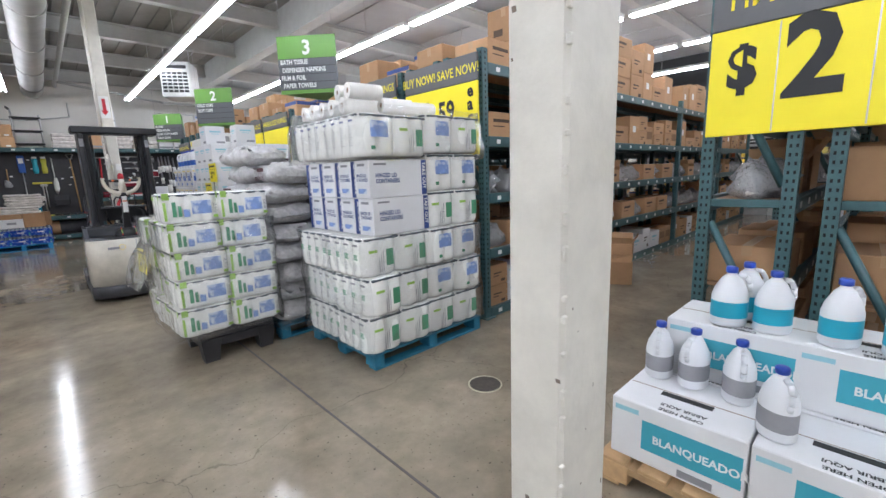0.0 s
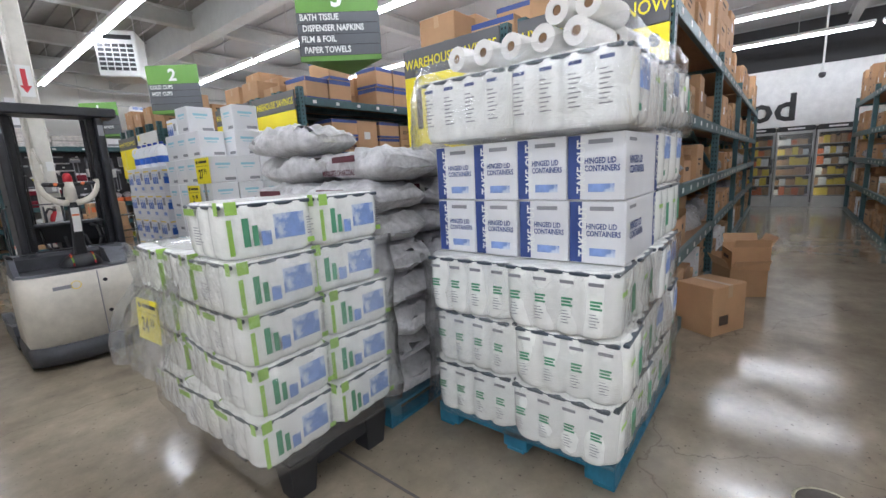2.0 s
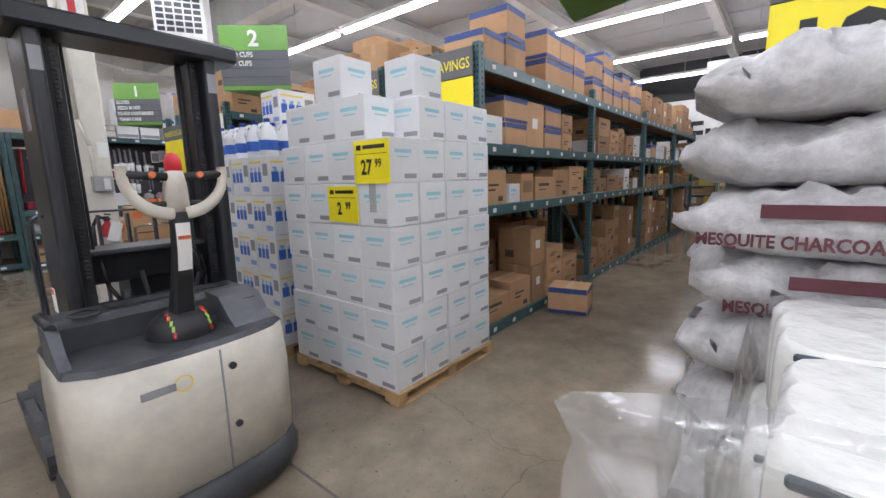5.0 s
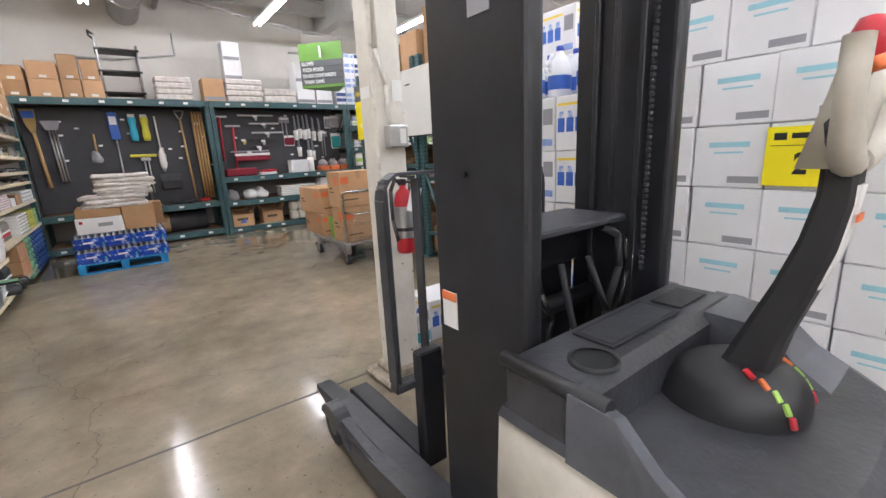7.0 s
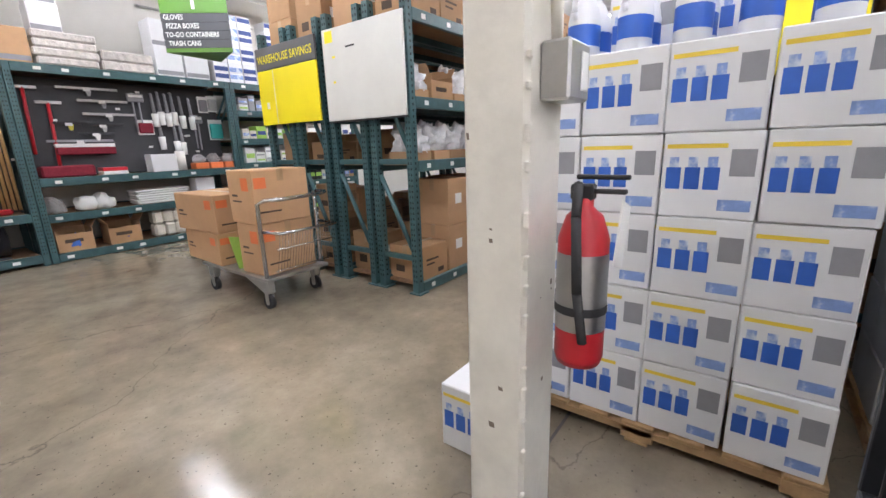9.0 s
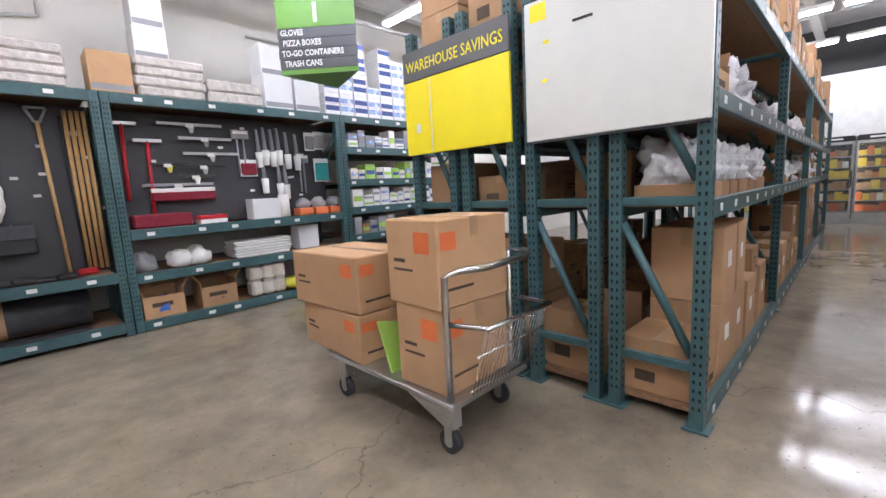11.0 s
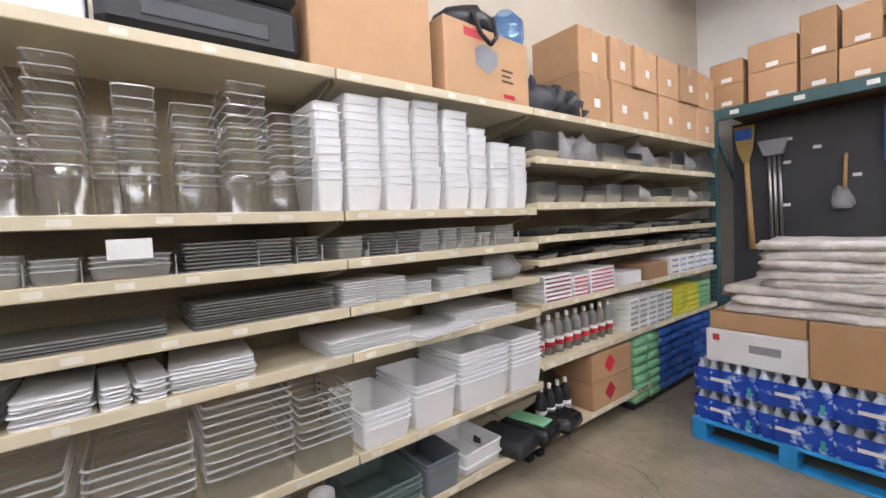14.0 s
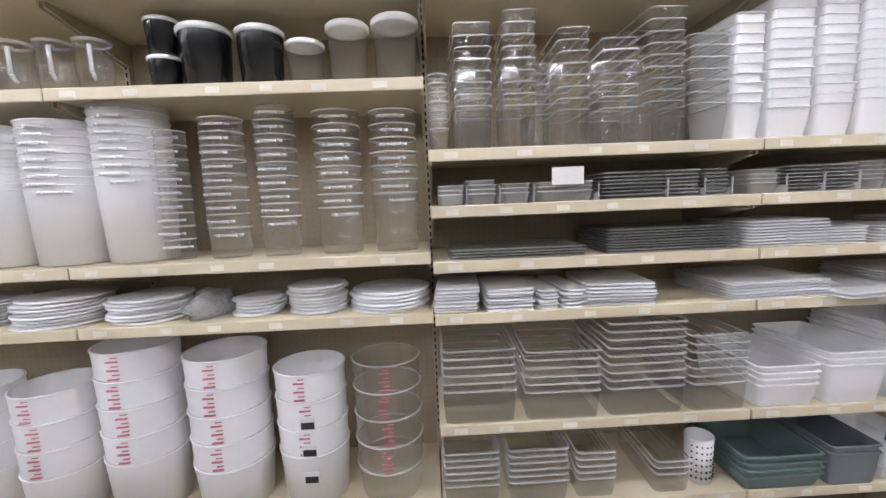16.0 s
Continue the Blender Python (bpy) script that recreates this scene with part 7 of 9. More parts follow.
for x, col, lab in ((1.72, BLUE, "open carton of bright blue cloths"), (2.3, NAVY, "open carton of dark blue packs")):
    o = copy_thing(OPEN[0], pose(x, 15.72, 0.122))
    tagged(o, lab, "box")
    tagged(part("cloth_pile", crumple(0.17, 0.13, 0.2, x, 14, 8, 0.4), col, None, at=pose(x, 15.66, 0.13)), "blue cloths heaped in an open carton", "cloth")
for k in range(6):
    tagged(part("glove_pack", Shape().box(-0.075, -0.1, 0, 0.075, 0.1, 0.2, 0, 0.03), CREAM, None, at=pose(2.76 + (k % 3) * 0.155, 15.64, 0.122 + (k // 3) * 0.2)), "cream knitted glove pack", "gloves", "glove packs")
for k in range(4):
    tagged(part("yellow_bundle", crumple(0.15, 0.13, 0.16, 60 + k, 14, 8, 0.4), (YELLOWPACK, YELLOW_PRINT, YELLOWPACK, CREAM)[k], None, at=pose(3.3 + k * 0.2, 15.66, 0.122)), "yellow bagged cleaning goods", "plastic bag", "yellow bundles")

rr = random.Random(77)
heap_cols = [PAPER, GREY_INK, CARD_LIGHT, BLUE_PALE, NAVY, LIME, BLACK_PLASTIC]
for z, gap, kind in ((2.08, 0.33, "box"), (1.6, 0.3, "green"), (1.18, 0.3, "white"), (0.76, 0.28, "mixed"), (0.12, 0.45, "mixed")):
    x = 4.3
    while x < 6.75:
        w = rr.uniform(0.12, 0.2)
        h = rr.uniform(0.45, 0.95) * gap
        m = {"box": (PAPER, GREY_INK, PAPER), "green": (CREAM, PAPER, LIME), "white": (PAPER, WHITE_CARD, PAPER), "mixed": (CARD, PAPER, BLACK_PLASTIC, GREY_INK)}[kind]
        n = 2 if kind in ("white", "box") and rr.random() < 0.7 else 1
        for k in range(n):
            t = thing("goods_box", pose(x + w / 2, 15.66, z + k * (h / n + 0.002)), "small printed goods box on the rack shelf", "box", "goods boxes")
            part("body", Shape().box(-w / 2 + 0.006, -0.13, 0, w / 2 - 0.006, 0.13, h / n, 0, 0.004), rr.choice(m), t)
            part("print_band", Shape().plate((-w * 0.4, -0.1312, h / n * 0.3), (w * 0.8, 0, 0), (0, 0, h / n * 0.3)), rr.choice((GREY_INK, BLUE_PALE, LIME, NAVY)), t)
        x += w
for k in range(3):
    tagged(part("red_bucket", Shape().turn([(0.001, 0), (0.1, 0), (0.13, 0.22), (0.135, 0.23), (0.12, 0.22), (0.09, 0.02), (0.001, 0.02)], seg=18), RED, None, at=pose(5.9 + k * 0.28, 15.7, 2.08)), "glossy red plastic bucket", "bucket", "red buckets")

# cartons and bundles on top of the tool racks
TZ = 2.532
for x0, x1, h, m in ((-1.3, -1.02, 0.22, CARD), (-1.3, -1.02, 0.44, CARD), (-0.98, -0.62, 0.26, CARD_LIGHT), (-0.98, -0.62, 0.52, CARD_LIGHT), (-0.6, -0.36, 0.27, CARD), (-0.6, -0.36, 0.64, CARD), (-0.35, -0.08, 0.27, CARD_LIGHT), (-0.33, -0.1, 0.58, CARD)):
    lo = {0.22: 0, 0.44: 0.222, 0.26: 0, 0.52: 0.262, 0.27: 0, 0.64: 0.272, 0.58: 0.272}[h]
    t = thing("carton", pose((x0 + x1) / 2, 15.72, TZ + lo), "plain brown carton on top of the tool rack", "box", "top cartons")
    part("body", Shape().box(-(x1 - x0) / 2, -0.2, 0, (x1 - x0) / 2, 0.2, h - lo, 0, 0.006), m, t)
    part("label", Shape().plate((-0.04, -0.2012, 0.02), (0.09, 0, 0), (0, 0, 0.04)), PAPER, t)


def bundle(x0, x1, h, seed):
    n = max(2, int(h / 0.1))
    t = thing("wrapped_bundle", pose((x0 + x1) / 2, 15.72, TZ), "brown bundle of flat bags wrapped in film", "bundle", "wrapped bundles")
    r = random.Random(seed)
    for k in range(n):
        part("layer", Shape().box(-(x1 - x0) / 2 + r.uniform(0, 0.03), -0.2, k * h / n, (x1 - x0) / 2 - r.uniform(0, 0.03), 0.2, (k + 0.97) * h / n, 0, 0.02), BROWN_BAG, t)


bundle(0.62, 1.22, 0.4, 1)
bundle(1.74, 2.44, 0.42, 2)
bundle(2.44, 3.1, 0.27, 3)
for x, y, z, w, d, h, m in ((1.55, 15.7, 0, 0.36, 0.36, 0.4, CARD_LIGHT), (1.97, 15.82, 0.42, 0.32, 0.3, 0.34, WHITE_CARD), (1.97, 15.82, 0.76, 0.3, 0.3, 0.34, WHITE_CARD), (3.3, 15.7, 0, 0.38, 0.38, 0.42, WHITE_CARD), (3.3, 15.74, 0.42, 0.36, 0.36, 0.38, WHITE_CARD), (3.7, 15.7, 0, 0.36, 0.38, 0.4, WHITE_CARD), (3.66, 15.8, 0.4, 0.3, 0.3, 0.38, CARD)):
    t = thing("carton", pose(x, y, TZ + z), "carton standing on top of the tool rack", "box", "top cartons")
    part("body", Shape().box(-w / 2, -d / 2, 0, w / 2, d / 2, h, 0, 0.006), m, t)
    part("print_band", Shape().plate((-w / 2 + 0.01, -d / 2 - 0.001, 0.02), (w - 0.02, 0, 0), (0, 0, 0.06)), GREY_INK, t)
rr = random.Random(5)
for i in range(9):
    for k in range(rr.choice((3, 6, 7, 7)) if i else 3):
        w = 0.235
        t = thing("cup_carton", pose(4.1 + i * 0.25, 15.7, TZ + k * 0.155), "white and blue banded carton stacked on the rack", "box", "banded cartons")
        part("body", Shape().box(-w / 2, -0.16, 0, w / 2, 0.16, 0.152, 0, 0.004), WHITE_CARD, t)
        part("blue_band", Shape().plate((-w / 2 + 0.004, -0.1612, 0.02 if k % 2 else 0.06), (w - 0.008, 0, 0), (0, 0, 0.07)), (NAVY, BLUE_PALE, LIME)[(i + (k > 4)) % 3 if i > 5 else i % 2], t)
# black utility cart standing on the rack
uc = thing("utility_cart", pose(0.2, 15.75, TZ), "black and silver three-shelf utility cart on top of the rack", "cart")
for sx in (-0.27, 0.27):
    for sy in (-0.18, 0.18):
        part("leg", Shape().rod((sx, sy, 0.0), (sx, sy, 0.98 if sx < 0 else 0.86), 0.018, 8), ALU, uc)
for z in (0.08, 0.42, 0.76):
    part("shelf", Shape().box(-0.3, -0.21, z, 0.3, 0.21, z + 0.035, 0, 0.012), BLACK_PLASTIC, uc)
part("push_handle", Shape().pipe([(-0.27, -0.18, 0.98), (-0.33, -0.16, 1.04), (-0.33, 0.16, 1.04), (-0.27, 0.18, 0.98)], 0.016, 8), BLACK_PLASTIC, uc)

# ---- water on the bright blue pallet ----
pallet(-0.8, 13.74, 0.245, 14.78, 0.14, CYAN_PALLET, "bright blue wooden pallet under packs of water")


def water_pack():
    t = thing("water_pack", pose(0, 0, -60), "shrink-wrapped pack of water bottles in blue film", "water bottles", "water packs")
    sh = Shape()
    w, d = 0.35, 0.26
    cols, rows_ = 5, 4
    for i in range(cols):
        for j in range(rows_):
            if 0 < i < cols - 1 and 0 < j < rows_ - 1:
                continue
            c = (-w / 2 + (i + 0.5) * w / cols, -d / 2 + (j + 0.5) * d / rows_, 0)
            part("bottle", Shape().turn([(0.001, 0.002), (0.031, 0.004), (0.033, 0.12), (0.03, 0.14), (0.014, 0.175), (0.014, 0.185), (0.015, 0.186), (0.015, 0.2), (0.001, 0.2)], c, 12), BOTTLE_CLEAR, t)
    ring = []
    for z, g in ((0.0, 0.98), (0.02, 1.01), (0.13, 1.01), (0.15, 0.985)):
        pts = []
        for i in range(cols * 4):
            u = i / (cols * 4)
            pts.append((-w / 2 * g + w * g * u, -d / 2 * g - 0.011 * abs(math.sin(math.pi * u * cols)), z))
        for i in range(rows_ * 4):
            u = i / (rows_ * 4)
            pts.append((w / 2 * g + 0.011 * abs(math.sin(math.pi * u * rows_)), -d / 2 * g + d * g * u, z))
        for i in range(cols * 4):
            u = i / (cols * 4)
            pts.append((w / 2 * g - w * g * u, d / 2 * g + 0.011 * abs(math.sin(math.pi * u * cols)), z))
        for i in range(rows_ * 4):
            u = i / (rows_ * 4)
            pts.append((-w / 2 * g - 0.011 * abs(math.sin(math.pi * u * rows_)), d / 2 * g - d * g * u, z))
        ring.append(pts)
    part("blue_film", Shape().loft(ring, 0, True, False), WATER_BLUE, t)
    part("word_bar", Shape().plate((-w * 0.22, -d / 2 - 0.0165, 0.075), (w * 0.34, 0, 0), (0, 0, 0.022)), PAPER, t)
    part("red_mark", Shape().plate((w * 0.36, -d / 2 - 0.0165, 0.02), (w * 0.06, 0, 0), (0, 0, 0.06)), TEAL_CLOTH, t)
    return t


WP = water_pack()
rr = random.Random(2)
for z in (0.141, 0.345):
    for i in range(3):
        for j in range(4):
            put(WP, -0.79 + 0.175 + i * 0.352 + rr.uniform(-0.008, 0.008), 13.76 + 0.135 + j * 0.258 + rr.uniform(-0.006, 0.006), z, rr.uniform(-2, 2))
t = thing("white_carton", pose(-0.455, 13.95, 0.547), "white carton with a red mark lying on the water", "box")
part("body", Shape().box(-0.26, -0.17, 0, 0.26, 0.17, 0.21, 0, 0.006), WHITE_CARD, t)
part("red_mark", Shape().plate((-0.22, -0.1712, 0.14), (0.04, 0, 0), (0, 0, 0.04)), RED, t)
part("text_block", Shape().plate((-0.02, -0.1712, 0.09), (0.16, 0, 0), (0, 0, 0.05)), GREY_INK, t)
for x, y, w, d, h in ((0.0, 13.95, 0.38, 0.34, 0.33), (-0.44, 14.34, 0.54, 0.34, 0.33), (0.1, 14.36, 0.42, 0.36, 0.33)):
    t = thing("carton", pose(x, y, 0.547), "plain brown carton stacked on the water packs", "box", "water top cartons")
    part("body", Shape().box(-w / 2, -d / 2, 0, w / 2, d / 2, h, 0, 0.006), CARD, t)
    part("packing_tape", Shape().box(-0.03, -d / 2 - 0.001, h * 0.7, 0.03, d / 2 + 0.001, h + 0.001), TAPE, t)
block("flat_carton", "flat brown carton bridging the white carton", "box", -0.7, 13.8, 0.759, -0.2, 14.13, 0.875, CARD, 0.006)
for kk in range(8):
    sh, rings = Shape(), []
    r = random.Random(kk)
    w, d = 0.74 + r.uniform(-0.06, 0.06) - (0.0 if kk < 3 else 0.05), 0.5
    ox = (-0.26 if kk < 3 else -0.1) + r.uniform(-0.03, 0.03)
    for z, g in ((0.0, 0.93), (0.008, 0.99), (0.02, 0.985), (0.03, 1.0), (0.046, 0.97), (0.056, 0.9), (0.057, 0.5)):
        ring = []
        for i in range(64):
            a = 2 * math.pi * i / 64
            cx, sy = math.cos(a), math.sin(a)
            px = math.copysign(abs(cx) ** 0.2, cx) * w / 2 * g
            py = math.copysign(abs(sy) ** 0.2, sy) * d / 2 * g
            q = noise.noise(Vector((px * 7, py * 7, kk * 3.1 + z * 30))) + 0.6 * noise.noise(Vector((px * 19, py * 19, kk * 5 + z * 60)))
            ring.append((px + 0.022 * q, py + 0.022 * q, z + 0.016 * noise.noise(Vector((px * 5, py * 5, kk))) + 0.006 * noise.noise(Vector((px * 22, py * 22, kk)))))
        rings.append(ring)
    sh.loft(rings, 0, True)
    tagged(part("folded_bag_bundle", sh, BROWN_BAG, None, at=pose(ox, 14.05, 0.878 + kk * 0.056, 0, 0, r.uniform(-6, 6))), "crinkled film-wrapped bundle of folded paper bags", "bundle", "bag bundles")
# ---- almond store shelving with food containers ----
GF, GB, TOP_SHELF = -1.235, -1.715, 2.192
LA, LB, LD = (0.17, 0.988, 1.218, 1.852), (0.17, 0.525, 0.977, 1.18, 1.388, 1.595), (0.63, 1.0, 1.275, 1.42, 1.625, 1.905)
SEC = (("A", 7.6, 8.92, LA), ("A", 8.92, 10.25, LA), ("B", 10.25, 11.51, LB), ("B", 11.51, 12.755, LB), ("D", 12.755, 14.09, (0.17, *LD)), ("D", 14.09, 15.43, LD))
for kind, ya, yb, levels in SEC:
    g = thing("store_shelf", pose(GB, ya, 0), "almond metal shelving unit stocked with kitchen goods", "shelving", "shelving units")
    w, d = yb - ya, GF - GB
    part("back_panel", Shape().box(-0.02, 0, 0.1, 0, w, 2.3), SHELF_BACK, g, "tan perforated back panel, darkened for the shade behind the stock")
    holes = Shape()
    for z in np.arange(0.22, 2.15, 0.032):
        for y in np.arange(0.03, w, 0.032):
            holes.plate((0.0012, y, z), (0, 0.009, 0), (0, 0, 0.009))
    tagged(part("peg_holes", holes, PEG_SHADE, g), kind="stuff")
    part("upright", Shape().box(0, -0.012, 0.1, 0.03, 0.012, 2.35), SHELF_SHADED, g)
    slots = Shape()
    for z in np.arange(0.3, 2.3, 0.035):
        slots.plate((0.0312, -0.004, z), (0, 0.008, 0), (0, 0, 0.02))
    tagged(part("slots", slots, HOLE, g), kind="stuff")
    for z in (*levels, TOP_SHELF):
        part("shelf", Shape().box(0, 0.003, z - 0.03, d - 0.012, w - 0.003, z, 0, 0.002), SHELF, g)
        part("front_lip", Shape().box(d - 0.012, 0.003, z - 0.04, d, w - 0.003, z + 0.004, 0, 0.003), SHELF, g)
        for y in (0.006, w - 0.016):
            part("bracket", Shape().loft([[(0, y, z - 0.03), (0, y + 0.01, z - 0.03), (0, y + 0.01, z - 0.14), (0, y, z - 0.14)], [(d - 0.05, y, z - 0.03), (d - 0.05, y + 0.01, z - 0.03), (d - 0.05, y + 0.01, z - 0.05), (d - 0.05, y, z - 0.05)]], 0, False), SHELF_SHADED, g)
        tags, y = Shape(), 0.06
        while y < w - 0.12:
            tags.box(d - 0.0005, y, z - 0.03, d + 0.0015, y + 0.04 + RNG.random() * 0.02, z - 0.008)
            y += 0.17 + RNG.random() * 0.12
        tagged(part("price_tag_strip", tags, TAG, g), kind="stuff")
    for y in (0.05, w - 0.05):
        part("foot", Shape().box(0.05, y - 0.03, 0, 0.4, y + 0.03, 0.05, 0, 0.006).box(0.08, y - 0.015, 0.05, 0.3, y + 0.015, 0.128), BLACK_PLASTIC, g)


def rounded(w, d, z, r=0.02):
    pts = []
    for cx, cy, a0 in ((w / 2 - r, d / 2 - r, 0), (-w / 2 + r, d / 2 - r, 90), (-w / 2 + r, -d / 2 + r, 180), (w / 2 - r, -d / 2 + r, 270)):
        for k in range(3):
            a = radians(a0 + k * 45)
            pts.append((cx + r * math.cos(a), cy + r * math.sin(a), z))
    return pts


def bin_stack(x, y, z, w, d, tall, n, pitch, skin, rim, label, taper=0.8, turn=0.0, group="container stacks"):
    """Nested square containers: the lowest whole, the rest showing rim and shoulder."""
    t = thing("container_stack", pose(x, y, z, 0, 0, turn), label, "food container", group)
    dt, wt = d * taper, w * taper
    part("container", Shape().loft([rounded(dt, wt, 0.002), rounded(dt * 0.5 + d * 0.5, wt * 0.5 + w * 0.5, tall * 0.5), rounded(d * 0.97, w * 0.97, tall)], 0, True, False), skin, t)
    part("base", Shape().loft([rounded(dt, wt, 0.002), rounded(dt, wt, 0.006)], 0, False), skin, t)
    sk = Shape().loft([rounded(d * 0.945, w * 0.945, -pitch * 0.97), rounded(d * 0.96, w * 0.96, -pitch * 0.3), rounded(d * 0.967, w * 0.967, 0)], 0, True, False).mesh("container", skin)
    lip = Shape().loft([rounded(d * 0.965, w * 0.965, -0.0065), rounded(d, w, -0.0055), rounded(d, w, -0.0015), rounded(d * 0.955, w * 0.955, 0)], 0, False, False).mesh("rim", rim)
    for k in range(n + 1):
        zz = tall + k * pitch
        if k:
            c = part("container", sk, None, t, at=pose(0.002 * (k % 3 - 1), 0.002 * (k * 7 % 3 - 1), zz))
            part("rim", lip, None, c)
        else:
            part("rim", lip, None, t, at=pose(0, 0, zz))
    return t


def round_stack(x, y, z, r, tall, n, pitch, skin, rim, label, handles=True, marks=None):
    t = thing("round_container_stack", pose(x, y, z), label, "food container", "round stacks")
    part("container", Shape().turn([(0.001, 0.002), (r * 0.86, 0.003), (r * 0.97, tall)], seg=24), skin, t)
    sk = Shape().turn([(r * 0.94, -pitch * 0.97), (r * 0.97, 0)], seg=24).mesh("container", skin)
    lip = Shape().turn([(r * 0.965, -0.006), (r * 0.99, -0.005), (r * 0.99, 0), (r * 0.95, 0.001)], seg=24).mesh("rim", rim)
    grip = Shape().pipe([(r * 0.96, -0.05, -0.03), (r * 1.07, -0.03, -0.03), (r * 1.07, 0.03, -0.03), (r * 0.96, 0.05, -0.03)], 0.006, 6).mesh("handle", rim)
    mk = Shape()
    for q in range(6):
        mk.box(r * 0.94, -0.03 + 0.018 * (q % 2), -pitch * 0.9 + q * pitch * 0.15, r * 0.985, 0.012, -pitch * 0.9 + q * pitch * 0.15 + (0.003 if q % 2 else 0.0055))
    mk = mk.mesh("volume_marks", FADED_RED)
    for k in range(n + 1):
        zz = tall + k * pitch
        c = part("container", sk, None, t, at=pose(0, 0, zz, 0, 0, (k * 37) % 11)) if k else part("rim", lip, None, t, at=pose(0, 0, zz))
        if k:
            part("rim", lip, None, c)
        if handles:
            part("handle", grip, None, c if k else t, at=None if k else pose(0, 0, zz, 0, 0, 20))
        if marks and k:
            part("volume_marks", mk, None, c, "red volume scale")
    return t


def lid_stack(x, y, z, w, d, n, m, label, round_=False, th=0.014, turn=0.0, shift=0.006):
    t = thing("lid_stack", pose(x, y, z, 0, 0, turn), label, "lids", "lid stacks")
    if round_:
        me = Shape().turn([(0.001, 0), (w / 2 - 0.006, 0), (w / 2, 0.003), (w / 2, th * 0.55), (w / 2 - 0.012, th * 0.65), (0.001, th * 0.6)], seg=26).mesh("lid", m)
    else:
        me = Shape().loft([rounded(d * 0.975, w * 0.975, 0), rounded(d, w, th * 0.12), rounded(d, w, th * 0.42), rounded(d * 0.95, w * 0.95, th * 0.55)], 0, False).mesh("lid", m)
    for k in range(n):
        part("lid", me, None, t, at=pose(RNG.uniform(-shift, shift), RNG.uniform(-shift, shift), k * th))
    return t


CX = GF - 0.2
CL, WH = "stack of nested clear polycarbonate food containers", "stack of nested translucent white food containers"
# tall clear and white stacks on the eye-level shelf
Z = 1.597
for y0, y1, h in ((10.36, 10.5, 0.46), (10.55, 10.676, 0.5), (10.756, 10.877, 0.435), (10.923, 11.064, 0.394), (11.09, 11.237, 0.497), (11.25, 11.41, 0.4)):
    n = int((h - 0.13) / 0.042)
    bin_stack(CX, (y0 + y1) / 2, Z, y1 - y0, 0.3, h - n * 0.042, n, 0.042, CLEAR, CLEAR_EDGE, CL, 0.86, RNG.uniform(-3, 3))
for y0, y1, h in ((10.4, 10.52, 0.33), (10.68, 10.79, 0.38), (10.97, 11.1, 0.3)):
    n = int((h - 0.13) / 0.042)
    bin_stack(CX - 0.16, (y0 + y1) / 2, Z, y1 - y0, 0.14, h - n * 0.042, n, 0.042, CLEAR, CLEAR_EDGE, CL, 0.86)
round_stack(CX + 0.1, 10.3, Z, 0.04, 0.09, 6, 0.033, CLEAR, CLEAR_EDGE, CL, False)
for y0, y1, h in ((11.42, 11.545, 0.47), (11.56, 11.742, 0.52), (11.752, 11.911, 0.53), (11.928, 12.09, 0.545), (12.11, 12.28, 0.52), (12.29, 12.42, 0.445), (12.44, 12.6, 0.38), (12.62, 12.745, 0.37)):
    n = int((h - 0.12) / 0.036)
    bin_stack(CX, (y0 + y1) / 2, Z, y1 - y0, 0.3, h - n * 0.036, n, 0.036, MILKY, MILKY_RIM, WH, 0.84, RNG.uniform(-2, 2))
# smoky pans and lids, with a clear divider after each
Z = 1.39
for k, (y0, y1) in enumerate(((10.28, 10.385), (10.39, 10.51), (10.52, 10.64), (10.657, 10.887), (10.91, 11.155), (11.165, 11.3), (11.315, 11.405), (11.49, 11.62), (11.635, 11.77), (11.78, 11.91), (11.93, 12.05), (12.06, 12.17), (12.19, 12.3), (12.31, 12.41), (12.44, 12.6))):
    if k in (4, 5, 6, 8, 9):
        lid_stack(CX + 0.02, (y0 + y1) / 2, Z, y1 - y0, 0.3, 8, SMOKE, "stack of smoky clear flat lids", turn=RNG.uniform(-4, 4))
    else:
        bin_stack(CX + 0.02, (y0 + y1) / 2, Z, y1 - y0 - 0.005, 0.28, 0.045, RNG.randrange(2, 5), 0.017, SMOKE, CLEAR_EDGE, "short stack of nested smoky clear pans", 0.9, 0, "pan stacks")
    tagged(part("shelf_divider", Shape().box(GF - 0.03, -0.0015, 0, GF - 0.022, 0.0015, 0.07).box(GF - 0.2, -0.001, 0, GF - 0.03, 0.001, 0.03), CLEAR_EDGE, None, at=pose(0, y1 + 0.006, Z)), "small clear shelf divider", "divider", "shelf dividers")
tagged(part("shelf_card", Shape().box(GF - 0.012, 10.71, 1.455, GF - 0.009, 10.83, 1.52), PAPER), "blank white card on the shelf front", "card")
Z = 1.182
lid_stack(CX, 10.59, Z, 0.53, 0.34, 4, SMOKE, "few large clear flat lids", th=0.011)
lid_stack(CX, 11.19, Z, 0.53, 0.34, 9, SMOKE, "stack of large smoky clear lids", th=0.011, turn=2)
for y0, y1, n in ((11.48, 11.658, 9), (11.665, 11.82, 9), (11.838, 11.98, 6), (12.015, 12.187, 6), (12.207, 12.395, 8)):
    lid_stack(CX + 0.02, (y0 + y1) / 2, Z, y1 - y0, 0.3, n, MILKY, "stack of white translucent lids", turn=RNG.uniform(-5, 5), th=0.012)
tagged(part("bagged_cup", crumple(0.13, 0.12, 0.15, 5, 16, 9, 0.3), BAG_FILM, None, at=pose(CX + 0.05, 12.56, Z)), "clear bag of white cups on the shelf", "plastic bag")
Z = 0.979
